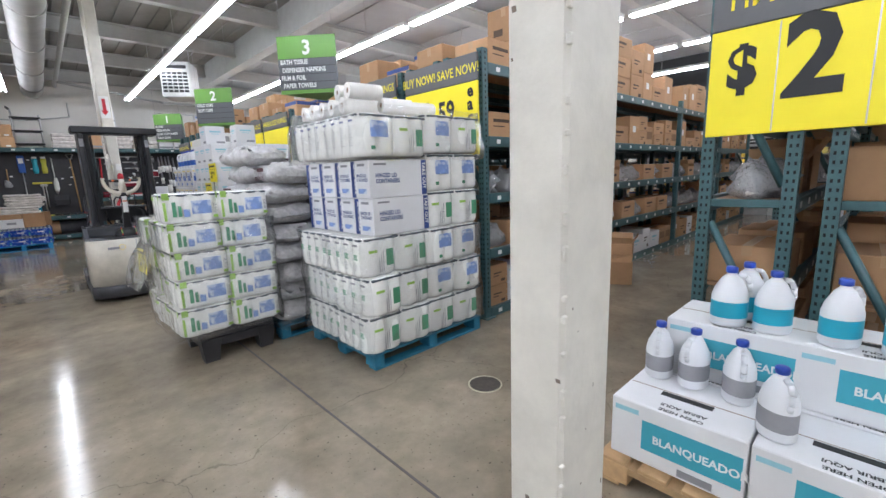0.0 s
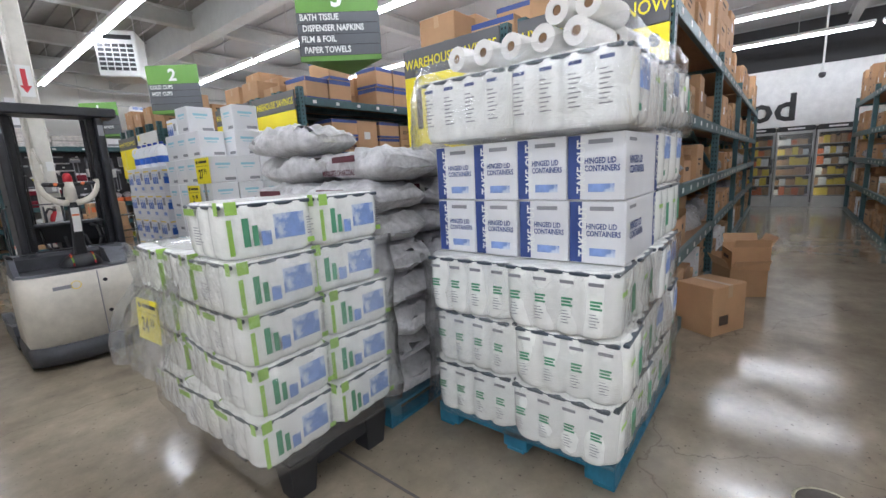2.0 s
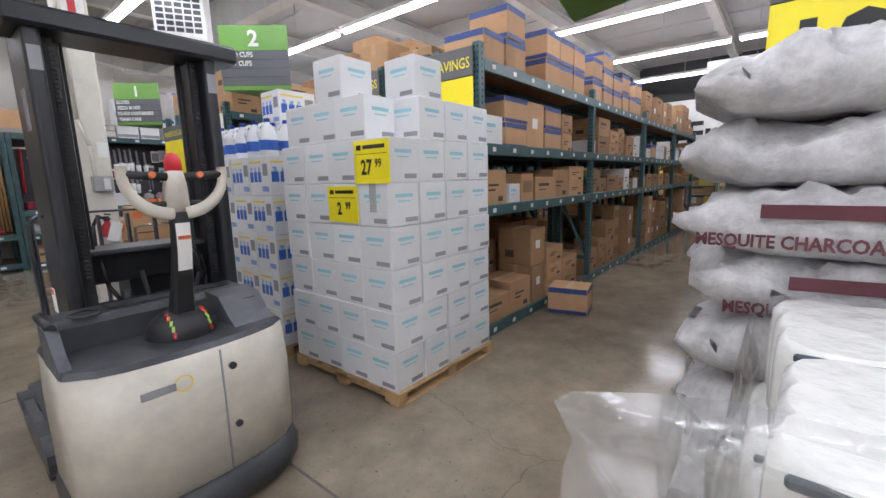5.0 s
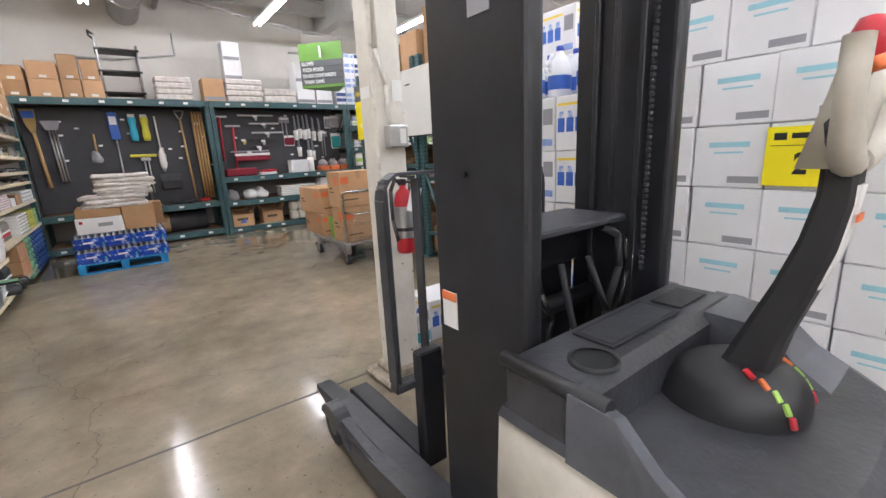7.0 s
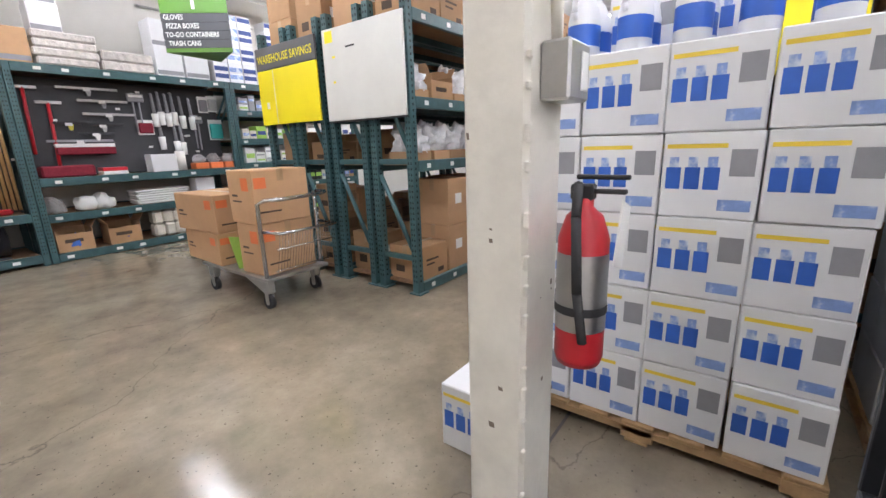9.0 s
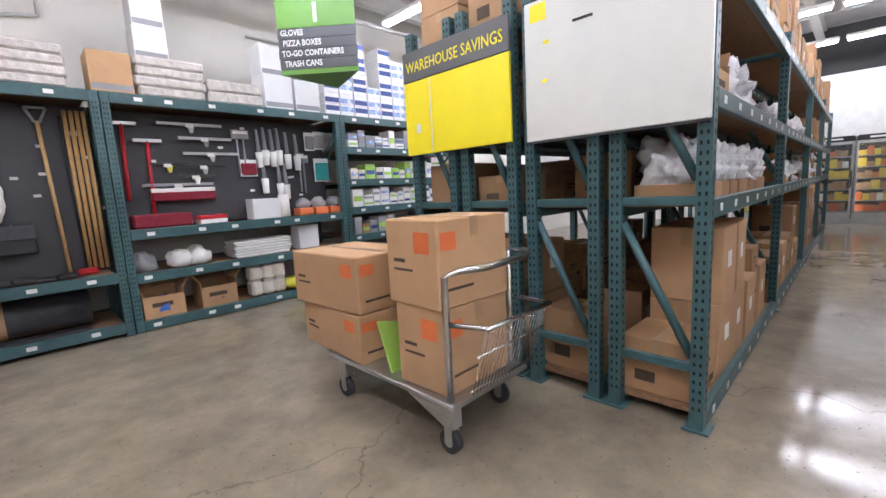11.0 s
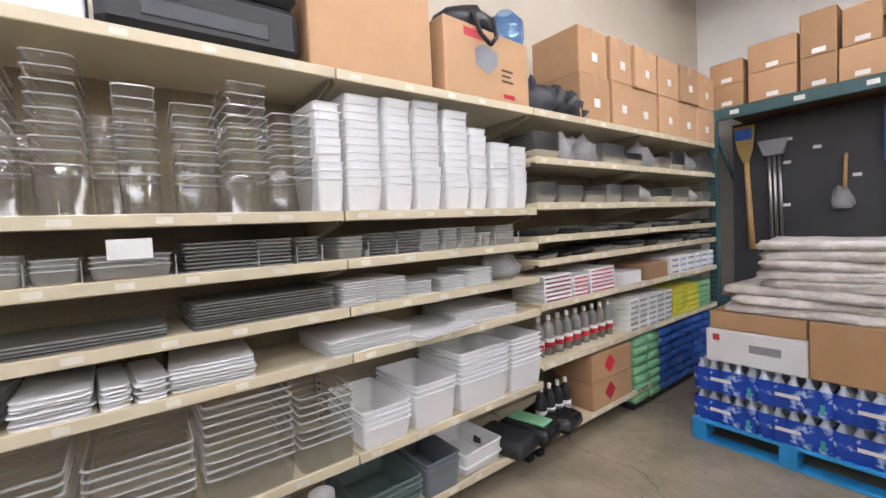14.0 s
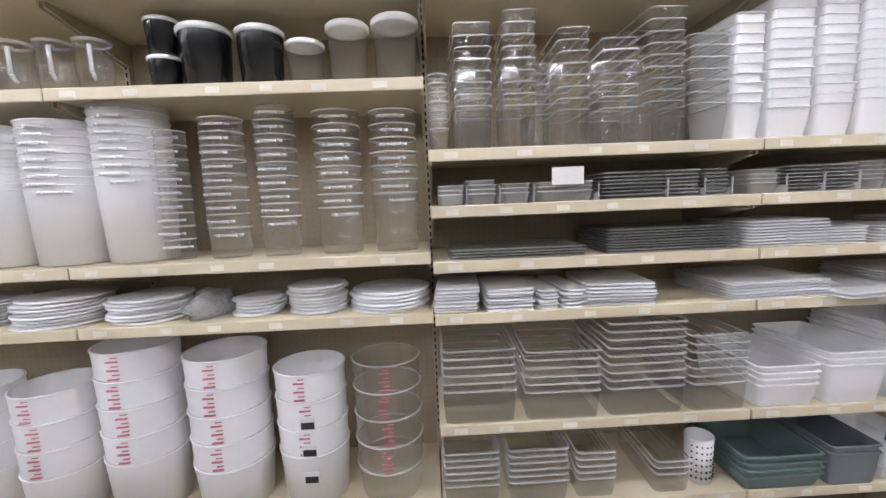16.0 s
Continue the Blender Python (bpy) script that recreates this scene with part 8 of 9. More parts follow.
for y0, y1, n in ((10.26, 10.43, 8), (10.456, 10.643, 7), (10.652, 10.73, 6), (10.74, 10.83, 6), (10.86, 11.136, 7)):
    lid_stack(CX + 0.02, (y0 + y1) / 2, Z, y1 - y0, 0.33, n, MILKY, "stack of white flat lids", turn=RNG.uniform(-6, 6), th=0.013, shift=0.01)
lid_stack(CX, 11.615, Z, 0.42, 0.38, 6, MILKY, "stack of wide white lids", turn=3, th=0.012)
lid_stack(CX + 0.04, 12.0, Z, 0.4, 0.38, 2, MILKY, "loose wide white lids", turn=8)
lid_stack(CX - 0.02, 12.36, Z, 0.44, 0.38, 6, MILKY, "stack of wide white lids", turn=-5, th=0.012)
# low shelves of boxes and totes
Z = 0.527
for y0, y1, h, n in ((10.27, 10.565, 0.14, 5), (10.6, 10.905, 0.12, 5), (10.925, 11.245, 0.12, 8), (11.26, 11.5, 0.12, 6)):
    bin_stack(CX, (y0 + y1) / 2, Z, y1 - y0, 0.4, h, n, 0.033, CLEAR, CLEAR_EDGE, "stack of nested clear box containers", 0.93, RNG.uniform(-2, 2))
for y0, y1, h, n in ((11.53, 11.79, 0.1, 3), (11.81, 12.07, 0.17, 2), (12.09, 12.46, 0.16, 6), (12.47, 12.745, 0.16, 6)):
    bin_stack(CX, (y0 + y1) / 2, Z, y1 - y0, 0.42, h, n, 0.026, MILKY, MILKY_RIM, "stack of nested white food boxes", 0.88)
Z = 0.172
for y0, y1, n in ((10.26, 10.49, 5), (10.525, 10.775, 5), (10.805, 10.97, 4), (11.13, 11.28, 2)):
    bin_stack(CX, (y0 + y1) / 2, Z, y1 - y0, 0.38, 0.09, n, 0.028, CLEAR, CLEAR_EDGE, "stack of nested clear box containers", 0.93)
cp = thing("perforated_cup", pose(CX + 0.1, 11.365, Z), "white perforated utensil cup", "cup")
part("cup", Shape().turn([(0.001, 0), (0.05, 0.0), (0.058, 0.2), (0.053, 0.2), (0.045, 0.01)], seg=18), MILKY, cp)
hl = Shape()
for k in range(6):
    for j in range(7):
        a = radians(-60 + j * 20)
        hl.rod((0.049 * math.cos(a), 0.049 * math.sin(a), 0.03 + k * 0.028), (0.0575 * math.cos(a), 0.0575 * math.sin(a), 0.03 + k * 0.028), 0.004, 6)
tagged(part("drain_holes", hl, HOLE, cp), kind="stuff")
bin_stack(CX + 0.01, 11.655, Z, 0.34, 0.42, 0.07, 3, 0.028, GREY_TOTE, GREY_TOTE, "stack of grey-green bus totes", 0.88, 0, "totes")
bin_stack(CX + 0.01, 11.955, Z, 0.22, 0.42, 0.15, 1, 0.03, GREY_TOTE2, GREY_TOTE2, "slate grey cutlery totes", 0.9, 0, "totes")
bin_stack(CX + 0.01, 12.23, Z, 0.3, 0.38, 0.06, 1, 0.07, MILKY, MILKY_RIM, "stack of nested white food boxes", 0.86, 4)
# section with round containers
for y, r, h, n in ((8.54, 0.15, 0.54, 8), (8.81, 0.145, 0.55, 8), (9.075, 0.14, 0.61, 9)):
    round_stack(CX, y, 1.22, r, h - n * 0.03, n, 0.03, MILKY, MILKY, "stack of nested white round storage tubs", True, y < 8.6)
for y, r, h, n in ((9.25, 0.058, 0.5, 8), (9.45, 0.083, 0.54, 8), (9.655, 0.08, 0.575, 8), (9.895, 0.092, 0.55, 7), (10.115, 0.095, 0.545, 6)):
    round_stack(CX + 0.05, y, 1.22, r, h - n * 0.052, n, 0.052, CLEAR, CLEAR_EDGE, "stack of nested clear round measuring tubs")


def crock(x, y, z, r, h, m, label):
    t = thing("lidded_crock", pose(x, y, z), label, "canister", "lidded crocks")
    part("body", Shape().turn([(0.001, 0), (r * 0.85, 0.0), (r * 0.97, h * 0.9)], seg=22), m, t)
    part("lid", Shape().turn([(r * 0.97, h * 0.88), (r * 1.03, h * 0.89), (r * 1.03, h * 0.96), (r * 0.9, h), (0.001, h)], seg=22), MILKY, t)


for y, z, r, h, m, lab in ((9.275, 1.854, 0.06, 0.135, BLACK_GLOSS, "small glossy black crock with white lid"), (9.275, 1.99, 0.06, 0.135, BLACK_GLOSS, "small glossy black crock with white lid"), (9.43, 1.854, 0.095, 0.235, BLACK_GLOSS, "glossy black crock with white lid"), (9.635, 1.854, 0.087, 0.225, BLACK_GLOSS, "glossy black crock with white lid"), (9.8, 1.854, 0.072, 0.175, CLEAR, "clear crock with white lid"), (9.965, 1.854, 0.08, 0.235, CLEAR, "clear crock with white lid"), (10.145, 1.854, 0.088, 0.25, CLEAR, "clear crock with white lid")):
    crock(CX + 0.06, y, z, r, h, m, lab)
for k in range(7):
    t = thing("clear_jug", pose(CX + 0.06, 8.16 + k * 0.142, 1.854), "clear plastic jug with a handle", "jug", "clear jugs")
    part("body", Shape().turn([(0.001, 0), (0.05, 0), (0.06, 0.1), (0.055, 0.19), (0.061, 0.2)], seg=18), CLEAR, t)
    part("rim", Shape().turn([(0.057, 0.19), (0.063, 0.2), (0.057, 0.203)], seg=18), CLEAR_EDGE, t)
    part("handle", Shape().pipe([(0.045, 0.03, 0.17), (0.085, 0.05, 0.16), (0.085, 0.05, 0.07), (0.045, 0.03, 0.05)], 0.008, 6), CLEAR_EDGE, t)
for y, w, n in ((8.42, 0.3, 8), (8.755, 0.33, 8), (9.095, 0.3, 7), (9.535, 0.2, 5), (9.77, 0.235, 8), (10.065, 0.32, 6)):
    lid_stack(CX + 0.03, y, 0.99, w, w, n, MILKY, "stack of round white lids", True, 0.014, shift=0.012)
tagged(part("lid_bag", crumple(0.14, 0.085, 0.1, 3, 14, 8, 0.5), BAG_FILM, None, at=pose(CX + 0.05, 9.35, 0.99)), "bag of clear lids lying on the shelf", "plastic bag")
for y, r, n, h, m in ((8.32, 0.16, 3, 0.56, MILKY), (8.655, 0.155, 3, 0.55, MILKY), (9.005, 0.16, 4, 0.71, MILKY), (9.365, 0.165, 4, 0.66, MILKY), (9.71, 0.15, 3, 0.58, MILKY), (10.035, 0.148, 4, 0.6, CLEAR)):
    round_stack(CX + 0.02, y, 0.172, r, h - n * 0.115, n, 0.115, m, MILKY_RIM if m is MILKY else CLEAR_EDGE, "stack of nested white buckets with red volume marks" if m is MILKY else "stack of clear buckets with red volume marks", False, True)
for k in range(3):
    st = tagged(part("barcode_sticker", Shape().box(-0.001, -0.03, 0, 0.001, 0.03, 0.05), PAPER, None, at=pose(CX + 0.172, 9.73, 0.3 + k * 0.115)), "black and white barcode sticker on a bucket", "sticker", "bucket stickers")
    part("barcode", Shape().box(0.001, -0.026, 0.004, 0.0016, 0.026, 0.032), SIGN_BLACK, st)

# housewares in the far section
rr = random.Random(12)


def pan_pile(x, y, z, w, n, m):
    t = thing("steel_pan_stack", pose(x, y, z), "stack of nested steel pans in clear film", "pans", "pan piles")
    me = Shape().loft([rounded(0.26, w * 0.9, 0), rounded(0.3, w, 0.05), rounded(0.31, w * 1.03, 0.052), rounded(0.28, w * 0.95, 0.05)], 0, True, False).mesh("pan", m)
    for k in range(n):
        part("pan", me, None, t, at=pose(0, 0, k * 0.016))


for z, mats_, hmax in ((1.907, (ALU, STEEL), 9), (1.627, (ALU, STEEL, ALU), 7)):
    y = 12.8
    while y < 15.2:
        w = rr.uniform(0.18, 0.32)
        if rr.random() < 0.35:
            tagged(part("pan_bag", crumple(0.13, w / 2, 0.2 if z > 1.8 else 0.14, y, 14, 8, 0.4), BAG_FILM, None, at=pose(CX + 0.03, y + w / 2, z)), "crumpled clear bag of metal pans", "plastic bag", "bagged pans")
        else:
            pan_pile(CX + 0.02, y + w / 2, z, w, rr.randrange(3, hmax), rr.choice(mats_))
        y += w + 0.02
for z in (1.422, 1.277):
    y = 12.8
    while y < 15.2:
        w = rr.uniform(0.12, 0.25)
        t = thing("black_pan", pose(CX + 0.04, y + w / 2, z), "dark nonstick baking pans on the shelf", "pan", "dark pans")
        for k in range(rr.randrange(1, 4)):
            part("pan", Shape().loft([rounded(0.26, w * 0.9, 0), rounded(0.3, w, 0.025), rounded(0.28, w * 0.94, 0.024)], 0, False, False), rr.choice((BLACK_PLASTIC, GREY_PLASTIC, ALU)), t, at=pose(0, 0, k * 0.014, rr.uniform(-4, 4), 0, rr.uniform(-6, 6)))
        y += w + 0.03


def small_box(y0, y1, z, h, m, band, label, n=1, x=CX + 0.05):
    for k in range(n):
        t = thing("goods_box", pose(x, (y0 + y1) / 2 + rr.uniform(-0.006, 0.006), z + k * (h + 0.002)), label, "box", "shelf boxes")
        part("body", Shape().box(-0.14, -(y1 - y0) / 2, 0, 0.14, (y1 - y0) / 2, h, 0, 0.004), m, t)
        if band:
            part("print_band", Shape().plate((0.1412, -(y1 - y0) * 0.45, h * 0.2), (0, (y1 - y0) * 0.9, 0), (0, 0, h * 0.35)), band, t)


for y0, y1, n in ((12.8, 13.08, 6), (13.1, 13.27, 5), (13.29, 13.6, 6)):
    small_box(y0, y1, 1.002, 0.026, WHITE_CARD, RED if y0 > 12.9 else RED_CLOTH, "flat white box with red print", n)
small_box(13.72, 13.98, 1.002, 0.1, WHITE_CARD, None, "plain white carton on the shelf")
small_box(14.05, 14.42, 1.002, 0.13, CARD, None, "open brown carton on the shelf")
for k in range(6):
    small_box(14.5 + k * 0.15, 14.63 + k * 0.15, 1.002, 0.05, PAPER, BLUE_PALE if k % 2 else GREY_INK, "small printed pack on the shelf", 3)


def pump_bottle(y, z, m, label_m, x=CX + 0.08):
    t = thing("pump_bottle", pose(x, y, z), "clear bottle with a red and white label", "bottle", "bottles")
    part("body", Shape().turn([(0.001, 0), (0.036, 0.0), (0.038, 0.17), (0.03, 0.2), (0.012, 0.215), (0.012, 0.23)], seg=14), m, t)
    part("cap", Shape().turn([(0.014, 0.228), (0.014, 0.26), (0.001, 0.26)], seg=10), PAPER, t)
    part("label", Shape().turn([(0.0392, 0.05), (0.0392, 0.085)], seg=14), label_m, t)
    part("label_top", Shape().turn([(0.0392, 0.085), (0.0392, 0.11)], seg=14), PAPER, t)


for k in range(9):
    pump_bottle(12.86 + k * 0.1, 0.632, SMOKE, RED)
for k in range(5):
    for j in range(6):
        small_box(13.8 + k * 0.14, 13.92 + k * 0.14, 0.632 + j * 0.042, 0.038, PAPER, GREY_INK, "small boxed goods stacked on the shelf", 1)
for k in range(3):
    for j in range(5):
        small_box(14.52 + k * 0.26, 14.76 + k * 0.26, 0.632 + j * 0.05, 0.044, YELLOWPACK if k < 2 else GREENPACK, None, "bright packed sponges stacked on the shelf", 1)
for k in range(4):
    pump_bottle(12.86 + k * 0.085, 0.172, BLACK_PLASTIC, GREY_INK)
for z in (0.172, 0.37):
    t = thing("hazard_carton", pose(CX + 0.04, 13.52, z), "brown carton with a red hazard diamond", "box", "hazard cartons")
    part("body", Shape().box(-0.16, -0.26, 0, 0.16, 0.26, 0.195, 0, 0.005), CARD, t)
    part("diamond", Shape().plate((0, -0.05, -0.05), (0, 0.1, 0), (0, 0, 0.1)), RED, t, "red diamond label", at=pose(0.1615, -0.04, 0.1, 45, 0, 0))
rr = random.Random(4)
for z in range(7):
    for k in range(7):
        col = GREENPACK if k < 2 else BLUEPACK
        y = 13.93 + k * 0.21
        t = thing("tray_pack", pose(CX + 0.05, y, 0.05 + z * 0.074), ("bright green" if k < 2 else "deep blue") + " film-wrapped pack stacked low", "pack", "tray packs")
        part("pack", Shape().loft([rounded(0.28, 0.19, 0.004), rounded(0.3, 0.2, 0.02), rounded(0.3, 0.2, 0.055), rounded(0.26, 0.17, 0.073)], 0, True), col, t)
block("low_dolly", "low black dolly under the stacked packs", "dolly", GB + 0.05, 13.83, 0.0, GF - 0.02, 15.4, 0.048, BLACK_PLASTIC)
for k, (y, m) in enumerate(((12.5, BLACK_PLASTIC), (12.72, BLACK_GLOSS), (12.94, BLACK_GLOSS))):
    tagged(part("mat_pack", Shape().loft([rounded(0.32, 0.2, 0), rounded(0.35, 0.22, 0.03), rounded(0.34, 0.2, 0.075), rounded(0.28, 0.16, 0.095)], 0, True), m, None, at=pose(CX + 0.1, y, 0.172, 0, 0, 12)), "bagged folded mat in black and green film", "mat pack", "mat packs")

tagged(part("green_sleeve", Shape().box(-0.13, -0.06, 0, 0.13, 0.06, 0.012, 0, 0.005), GREENPACK, None, at=pose(CX + 0.1, 12.72, 0.268, 0, 0, 12)), "green printed sleeve on a bagged mat", "sleeve")
# top shelf stock
bc = thing("black_case", pose(CX - 0.02, 11.05, 2.194), "large black plastic carrying case on the top shelf", "case")
part("shell", Shape().box(-0.2, -0.32, 0, 0.22, 0.32, 0.2, 0, 0.03), BLACK_PLASTIC, bc)
part("lid", Shape().box(-0.2, -0.32, 0.205, 0.22, 0.32, 0.34, 0, 0.03), BLACK_PLASTIC, bc)
part("handle_recess", Shape().box(0.215, -0.2, 0.05, 0.225, 0.2, 0.11, 0, 0.004), GREY_PLASTIC, bc)
for y0, y1, h, m in ((10.28, 10.49, 0.3, BLACK_PLASTIC), (10.5, 10.71, 0.32, WHITE_CARD), (11.41, 12.03, 0.5, CARD_LIGHT)):
    t = thing("top_carton", pose(CX - 0.02, (y0 + y1) / 2, 2.194), "tall plain carton on the top shelf", "box", "top shelf cartons")
    part("body", Shape().box(-0.2, -(y1 - y0) / 2, 0, 0.2, (y1 - y0) / 2, h, 0, 0.006), m, t)
t = thing("printed_carton", pose(CX - 0.02, 12.42, 2.194, 0, 0, 4), "brown printed carton with a product drawing", "box")
part("body", Shape().box(-0.2, -0.34, 0, 0.2, 0.34, 0.38, 0, 0.006), CARD_LIGHT, t)
part("drawing", Shape().loft([[(0.2012, -0.12, 0.18), (0.2012, -0.02, 0.14), (0.2012, 0.06, 0.2), (0.2012, 0.06, 0.27), (0.2012, -0.04, 0.3), (0.2012, -0.12, 0.26)], [(0.2018, -0.12, 0.18), (0.2018, -0.02, 0.14), (0.2018, 0.06, 0.2), (0.2018, 0.06, 0.27), (0.2018, -0.04, 0.3), (0.2018, -0.12, 0.26)]], 0, False), GREY_INK, t)
part("maker_mark", Shape().plate((0.2015, -0.2, 0.31), (0, 0.16, 0), (0, 0, 0.045)).plate((0.2015, 0.1, 0.03), (0, 0.1, 0), (0, 0, 0.025)), RED, t)
part("printing", Shape().plate((0.2015, 0.09, 0.12), (0, 0.1, 0), (0, 0, 0.012)).plate((0.2015, 0.09, 0.15), (0, 0.08, 0), (0, 0, 0.012)).plate((0.2015, 0.09, 0.18), (0, 0.1, 0), (0, 0, 0.012)), INK, t)
bgb = thing("carry_bag", pose(CX + 0.02, 12.4, 2.576), "black fabric carry bag with strap handles on a carton", "bag")
part("bag", crumple(0.15, 0.2, 0.16, 9, 16, 9, 0.3), BLACK_PLASTIC, bgb)
part("strap", Shape().pipe([(0.15, -0.08, 0.08), (0.2, -0.06, -0.06), (0.205, 0.0, -0.1), (0.2, 0.05, -0.05), (0.15, 0.08, 0.08)], 0.012, 6), BLACK_PLASTIC, bgb)
for k in range(3):
    tagged(part("black_bag", crumple(0.17, 0.12, 0.22, 30 + k, 16, 9, 0.5), (GREY_PLASTIC, BLACK_PLASTIC, GREY_PLASTIC)[k], None, at=pose(CX + 0.0, 12.95 + k * 0.17, 2.194)), "glossy crumpled black plastic bag", "plastic bag", "black bags")
wj = thing("water_jug", pose(CX - 0.1, 12.86, 2.572), "blue clear water cooler bottle", "bottle")
part("jug", Shape().turn([(0.001, 0), (0.11, 0.0), (0.12, 0.05), (0.11, 0.1), (0.12, 0.15), (0.12, 0.25), (0.05, 0.33)], seg=20), film("blue_pc", (0.4, 0.6, 0.85), 0.7, 0.08, haze_color=(0.2, 0.4, 0.7)), wj)
block("jug_box", "plain box under the cooler bottle", "box", CX - 0.24, 12.8, 2.194, CX + 0.0, 12.95, 2.57, CARD)
rr = random.Random(9)
y = 13.28
while y < 15.2:
    w = rr.uniform(0.3, 0.42)
    for k in range(2 if y < 14.4 else 1 + (rr.random() < 0.6)):
        h = 0.32
        t = thing("top_carton", pose(CX - 0.02 + rr.uniform(-0.02, 0.02), y + w / 2, 2.194 + k * (h + 0.002), 0, 0, rr.uniform(-3, 3)), "brown carton with a white label on the top shelf", "box", "top shelf cartons")
        part("body", Shape().box(-0.2, -w / 2 + 0.004, 0, 0.2, w / 2 - 0.004, h, 0, 0.006), CARD_LIGHT if rr.random() < 0.7 else CARD, t)
        part("label", Shape().plate((0.2012, -0.02, 0.1), (0, 0.07, 0), (0, 0, 0.06)), PAPER, t)
        part("packing_tape", Shape().box(-0.201, -0.025, h * 0.8, 0.201, 0.025, h + 0.001), TAPE, t)
    y += w + 0.006

# ---- flat stock cart with cartons ----
ct = thing("stock_cart", pose(0, 0, 0), "chromed stock cart with a wire basket and rubber casters", "cart")
CX0, CX1, CY0, CY1, CZ = 2.08, 2.74, 11.42, 12.62, 0.29
part("deck", Shape().box(CX0, CY0, CZ - 0.03, CX1, CY1, CZ, 0, 0.006), ALU, ct)
for x, y in ((2.12, 11.48), (2.7, 11.6), (2.12, 12.47), (2.66, 12.5)):
    w = part("caster", Shape().box(x - 0.035, y - 0.045, 0.15, x + 0.035, y + 0.045, CZ - 0.03, 0, 0.006).box(x - 0.03, y - 0.02, 0.06, x - 0.024, y + 0.03, 0.16).box(x + 0.024, y - 0.02, 0.06, x + 0.03, y + 0.03, 0.16), ALU, ct)
    part("wheel", Shape().rod((x - 0.022, y + 0.01, 0.065), (x + 0.022, y + 0.01, 0.065), 0.065, 18), RUBBER, w)
    part("hub", Shape().rod((x - 0.024, y + 0.01, 0.065), (x + 0.024, y + 0.01, 0.065), 0.03, 12), ALU, w)
part("gusset", Shape().loft([[(CX0, CY0, CZ - 0.03), (CX0, CY0 + 0.35, CZ - 0.03), (CX0, CY0 + 0.06, 0.15)], [(CX0 + 0.006, CY0, CZ - 0.03), (CX0 + 0.006, CY0 + 0.35, CZ - 0.03), (CX0 + 0.006, CY0 + 0.06, 0.15)]], 0, False), ALU, ct)
part("push_frame", Shape().tube([(CX0 + 0.03, CY0 + 0.05, 0.14), (CX0 + 0.03, CY0 + 0.05, 0.94), (CX0 + 0.06, CY0 - 0.02, 0.975), (CX0 + 0.2, CY0 - 0.08, 0.975), (CX1 - 0.1, CY0 - 0.08, 0.985), (CX1 + 0.02, CY0 - 0.02, 0.99), (CX1 + 0.02, CY0 + 0.12, 0.99)], 0.019, 10), STEEL, ct)
part("push_frame", Shape().pipe([(CX1, CY0 + 0.12, 0.28), (CX1, CY0 + 0.12, 0.99)], 0.017, 10), STEEL, ct)
part("mid_rail", Shape().tube([(CX0 + 0.03, CY0 + 0.05, 0.7), (CX0 + 0.1, CY0 - 0.16, 0.7), (CX1, CY0 - 0.16, 0.7), (CX1 + 0.02, CY0 + 0.1, 0.7)], 0.014, 8), STEEL, ct)
part("basket_rim", Shape().pipe([(CX0 + 0.06, CY0 - 0.12, 0.56), (CX1 - 0.02, CY0 - 0.12, 0.56)], 0.006, 6).pipe([(CX0 + 0.06, CY0 - 0.06, 0.36), (CX1 - 0.02, CY0 - 0.06, 0.36)], 0.006, 6), STEEL, ct)
for k in range(20):
    x = CX0 + 0.08 + k * 0.028
    part("basket_wire", Shape().rod((x, CY0 - 0.16, 0.7), (x, CY0 - 0.06, 0.34), 0.0025, 5), STEEL, ct)


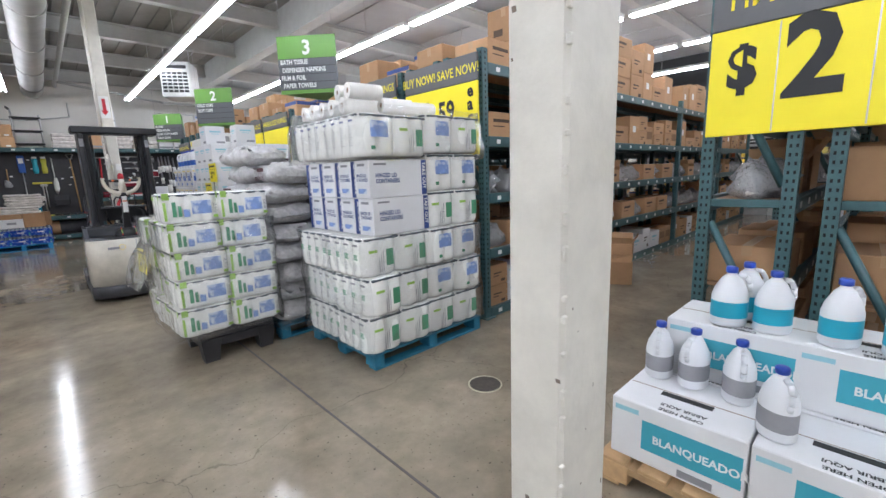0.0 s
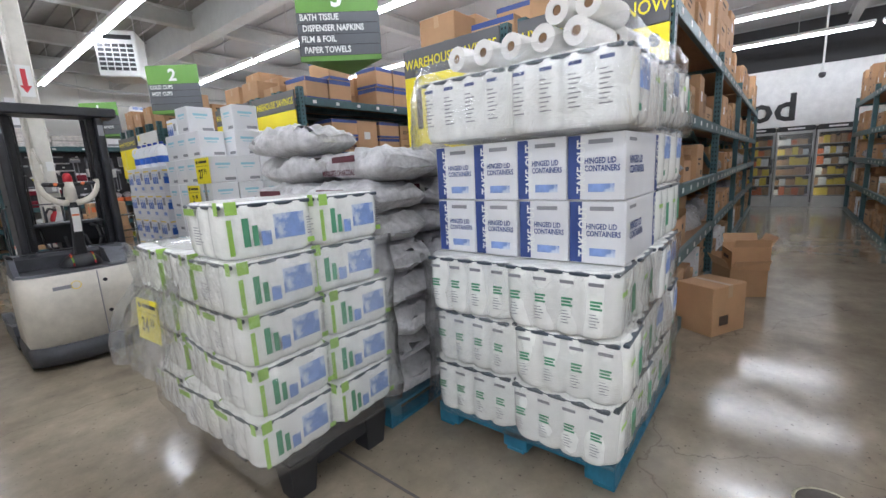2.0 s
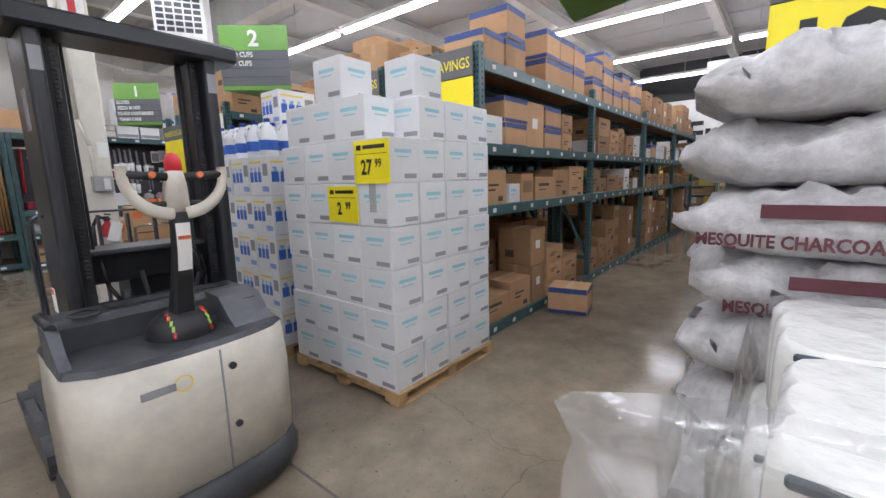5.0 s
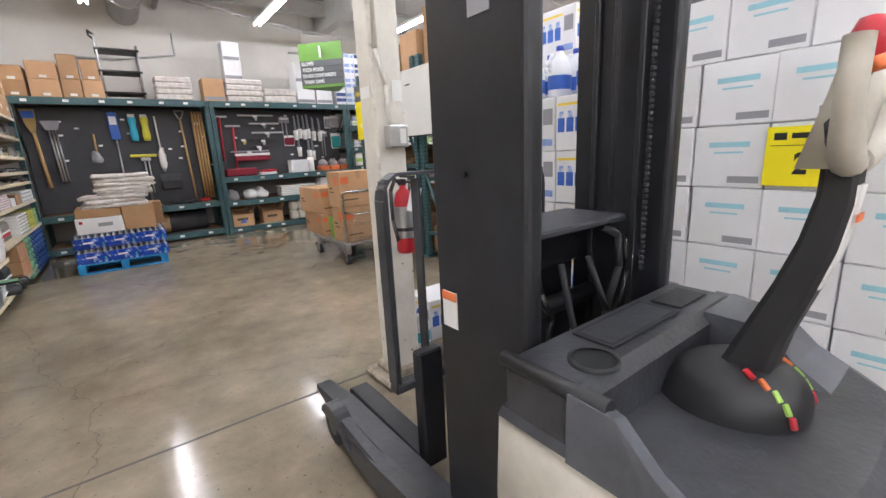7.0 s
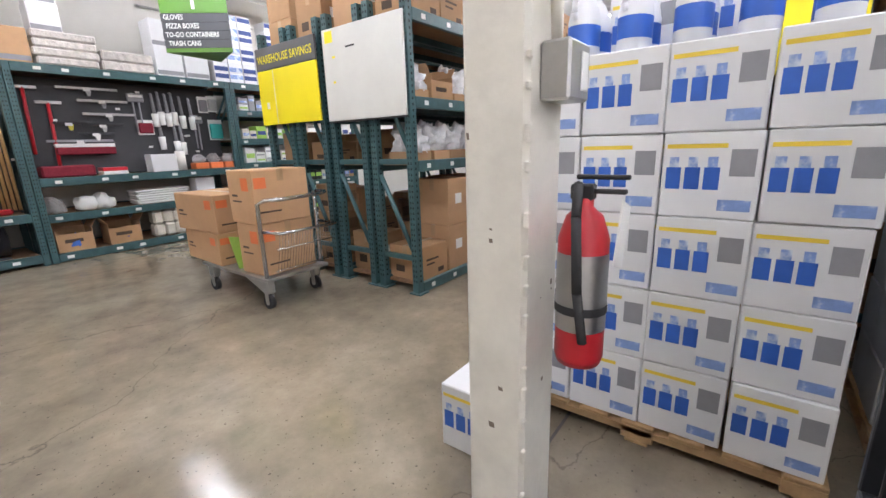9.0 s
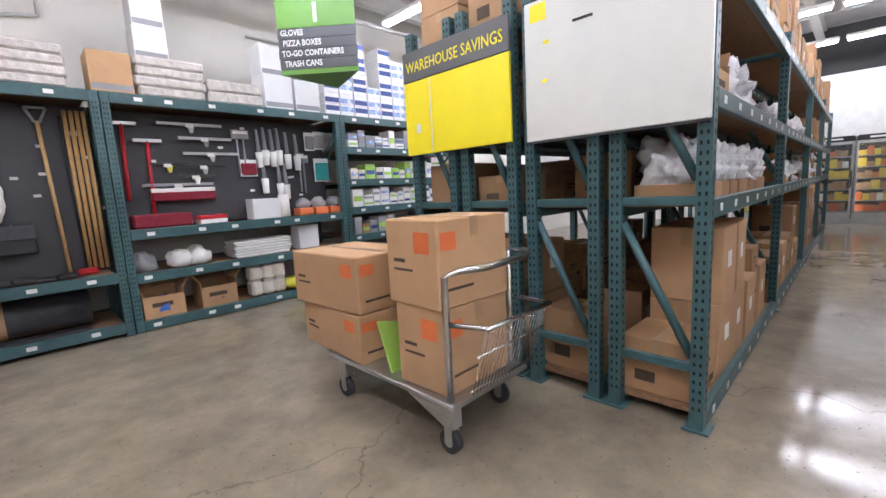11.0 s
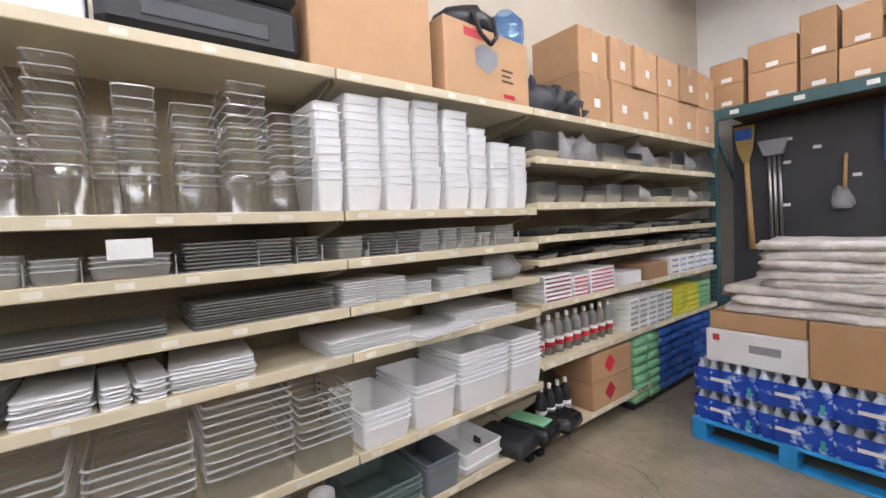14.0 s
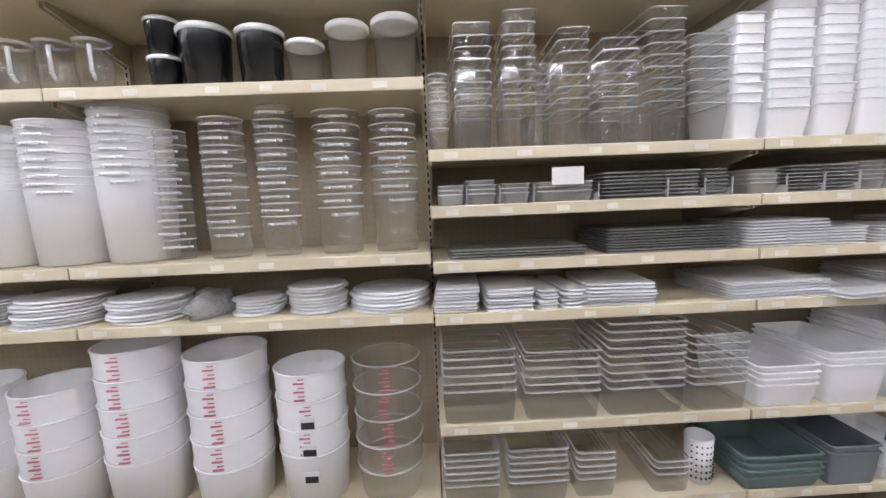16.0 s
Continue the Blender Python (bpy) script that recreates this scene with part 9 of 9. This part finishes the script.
def cart_box(x0, y0, z0, x1, y1, z1, turn=0.0):
    t = thing("shipping_carton", pose((x0 + x1) / 2, (y0 + y1) / 2, z0, 0, 0, turn), "brown shipping carton with orange labels on the cart", "box", "cart cartons")
    w, d, h = x1 - x0, y1 - y0, z1 - z0
    part("body", Shape().box(-w / 2, -d / 2, 0, w / 2, d / 2, h, 0, 0.008), CARD_LIGHT, t)
    part("packing_tape", Shape().box(-0.03, -d / 2 - 0.0012, h * 0.78, 0.03, d / 2 + 0.0012, h + 0.0012), TAPE, t)
    part("orange_label", Shape().plate((-w / 2 - 0.0012, -d / 2 + 0.18, h * 0.62), (0, -0.12, 0), (0, 0, h * 0.24)), ORANGE, t)
    part("orange_label", Shape().plate((-w / 2 + 0.02, -d / 2 - 0.0012, h * 0.66), (0.11, 0, 0), (0, 0, h * 0.2)), ORANGE, t)
    part("printing", Shape().plate((-w / 2 - 0.0012, d / 2 - 0.06, h * 0.5), (0, -0.1, 0), (0, 0, 0.02)).plate((-w / 2 - 0.0012, d / 2 - 0.06, h * 0.4), (0, -0.16, 0), (0, 0, 0.014)).plate((-w / 2 + 0.05, -d / 2 - 0.0012, h * 0.2), (0.2, 0, 0), (0, 0, 0.016)), INK, t)


cart_box(2.1, 12.2, 0.292, 2.66, 12.98, 0.61, -3)
cart_box(2.08, 12.22, 0.614, 2.64, 13.0, 0.985, 2)
cart_box(2.12, 11.5, 0.292, 2.66, 11.88, 0.76, 1)
cart_box(2.1, 11.48, 0.764, 2.64, 11.9, 1.225, -2)
ss = Shape().loft([[(2.14, 11.98, 0.292), (2.5, 11.98, 0.292), (2.5, 12.0, 0.292), (2.14, 12.0, 0.292)], [(2.12, 12.06, 0.6), (2.3, 12.06, 0.56), (2.3, 12.075, 0.56), (2.12, 12.075, 0.6)]], 0, False)
tagged(part("green_folder", ss, LIME), "green card sleeve wedged between the cartons", "folder")

# flat trolley far down an aisle
ft = thing("platform_trolley", pose(11.0, 5.35, 0), "platform trolley with brown cartons in the aisle", "cart")
part("deck", Shape().box(-0.6, -0.4, 0.5, 0.6, 0.4, 0.55, 0, 0.01), CHIPBOARD, ft)
part("lower_deck", Shape().box(-0.55, -0.35, 0.2, 0.55, 0.35, 0.24, 0, 0.01), BLACK_PLASTIC, ft)
for sx in (-0.55, 0.5):
    for sy in (-0.35, 0.3):
        part("post", Shape().box(sx, sy, 0.1, sx + 0.05, sy + 0.05, 0.95, 0, 0.004), BLACK_PLASTIC, ft)
        part("wheel", Shape().rod((sx + 0.025, sy, 0.06), (sx + 0.025, sy + 0.05, 0.06), 0.06, 12), RUBBER, ft)
copy_thing(BROWN[1], pose(10.8, 5.35, 0.552, 0, 0, 90))
copy_thing(BROWN[0], pose(11.2, 5.3, 0.552, 0, 0, 90))

# patterns that were only copied from are taken away
for ob in [o for o in scene.collection.objects if o.parent is None and o.matrix_basis.translation.z < -40]:
    for o in [*ob.children_recursive, ob]:
        bpy.data.objects.remove(o)
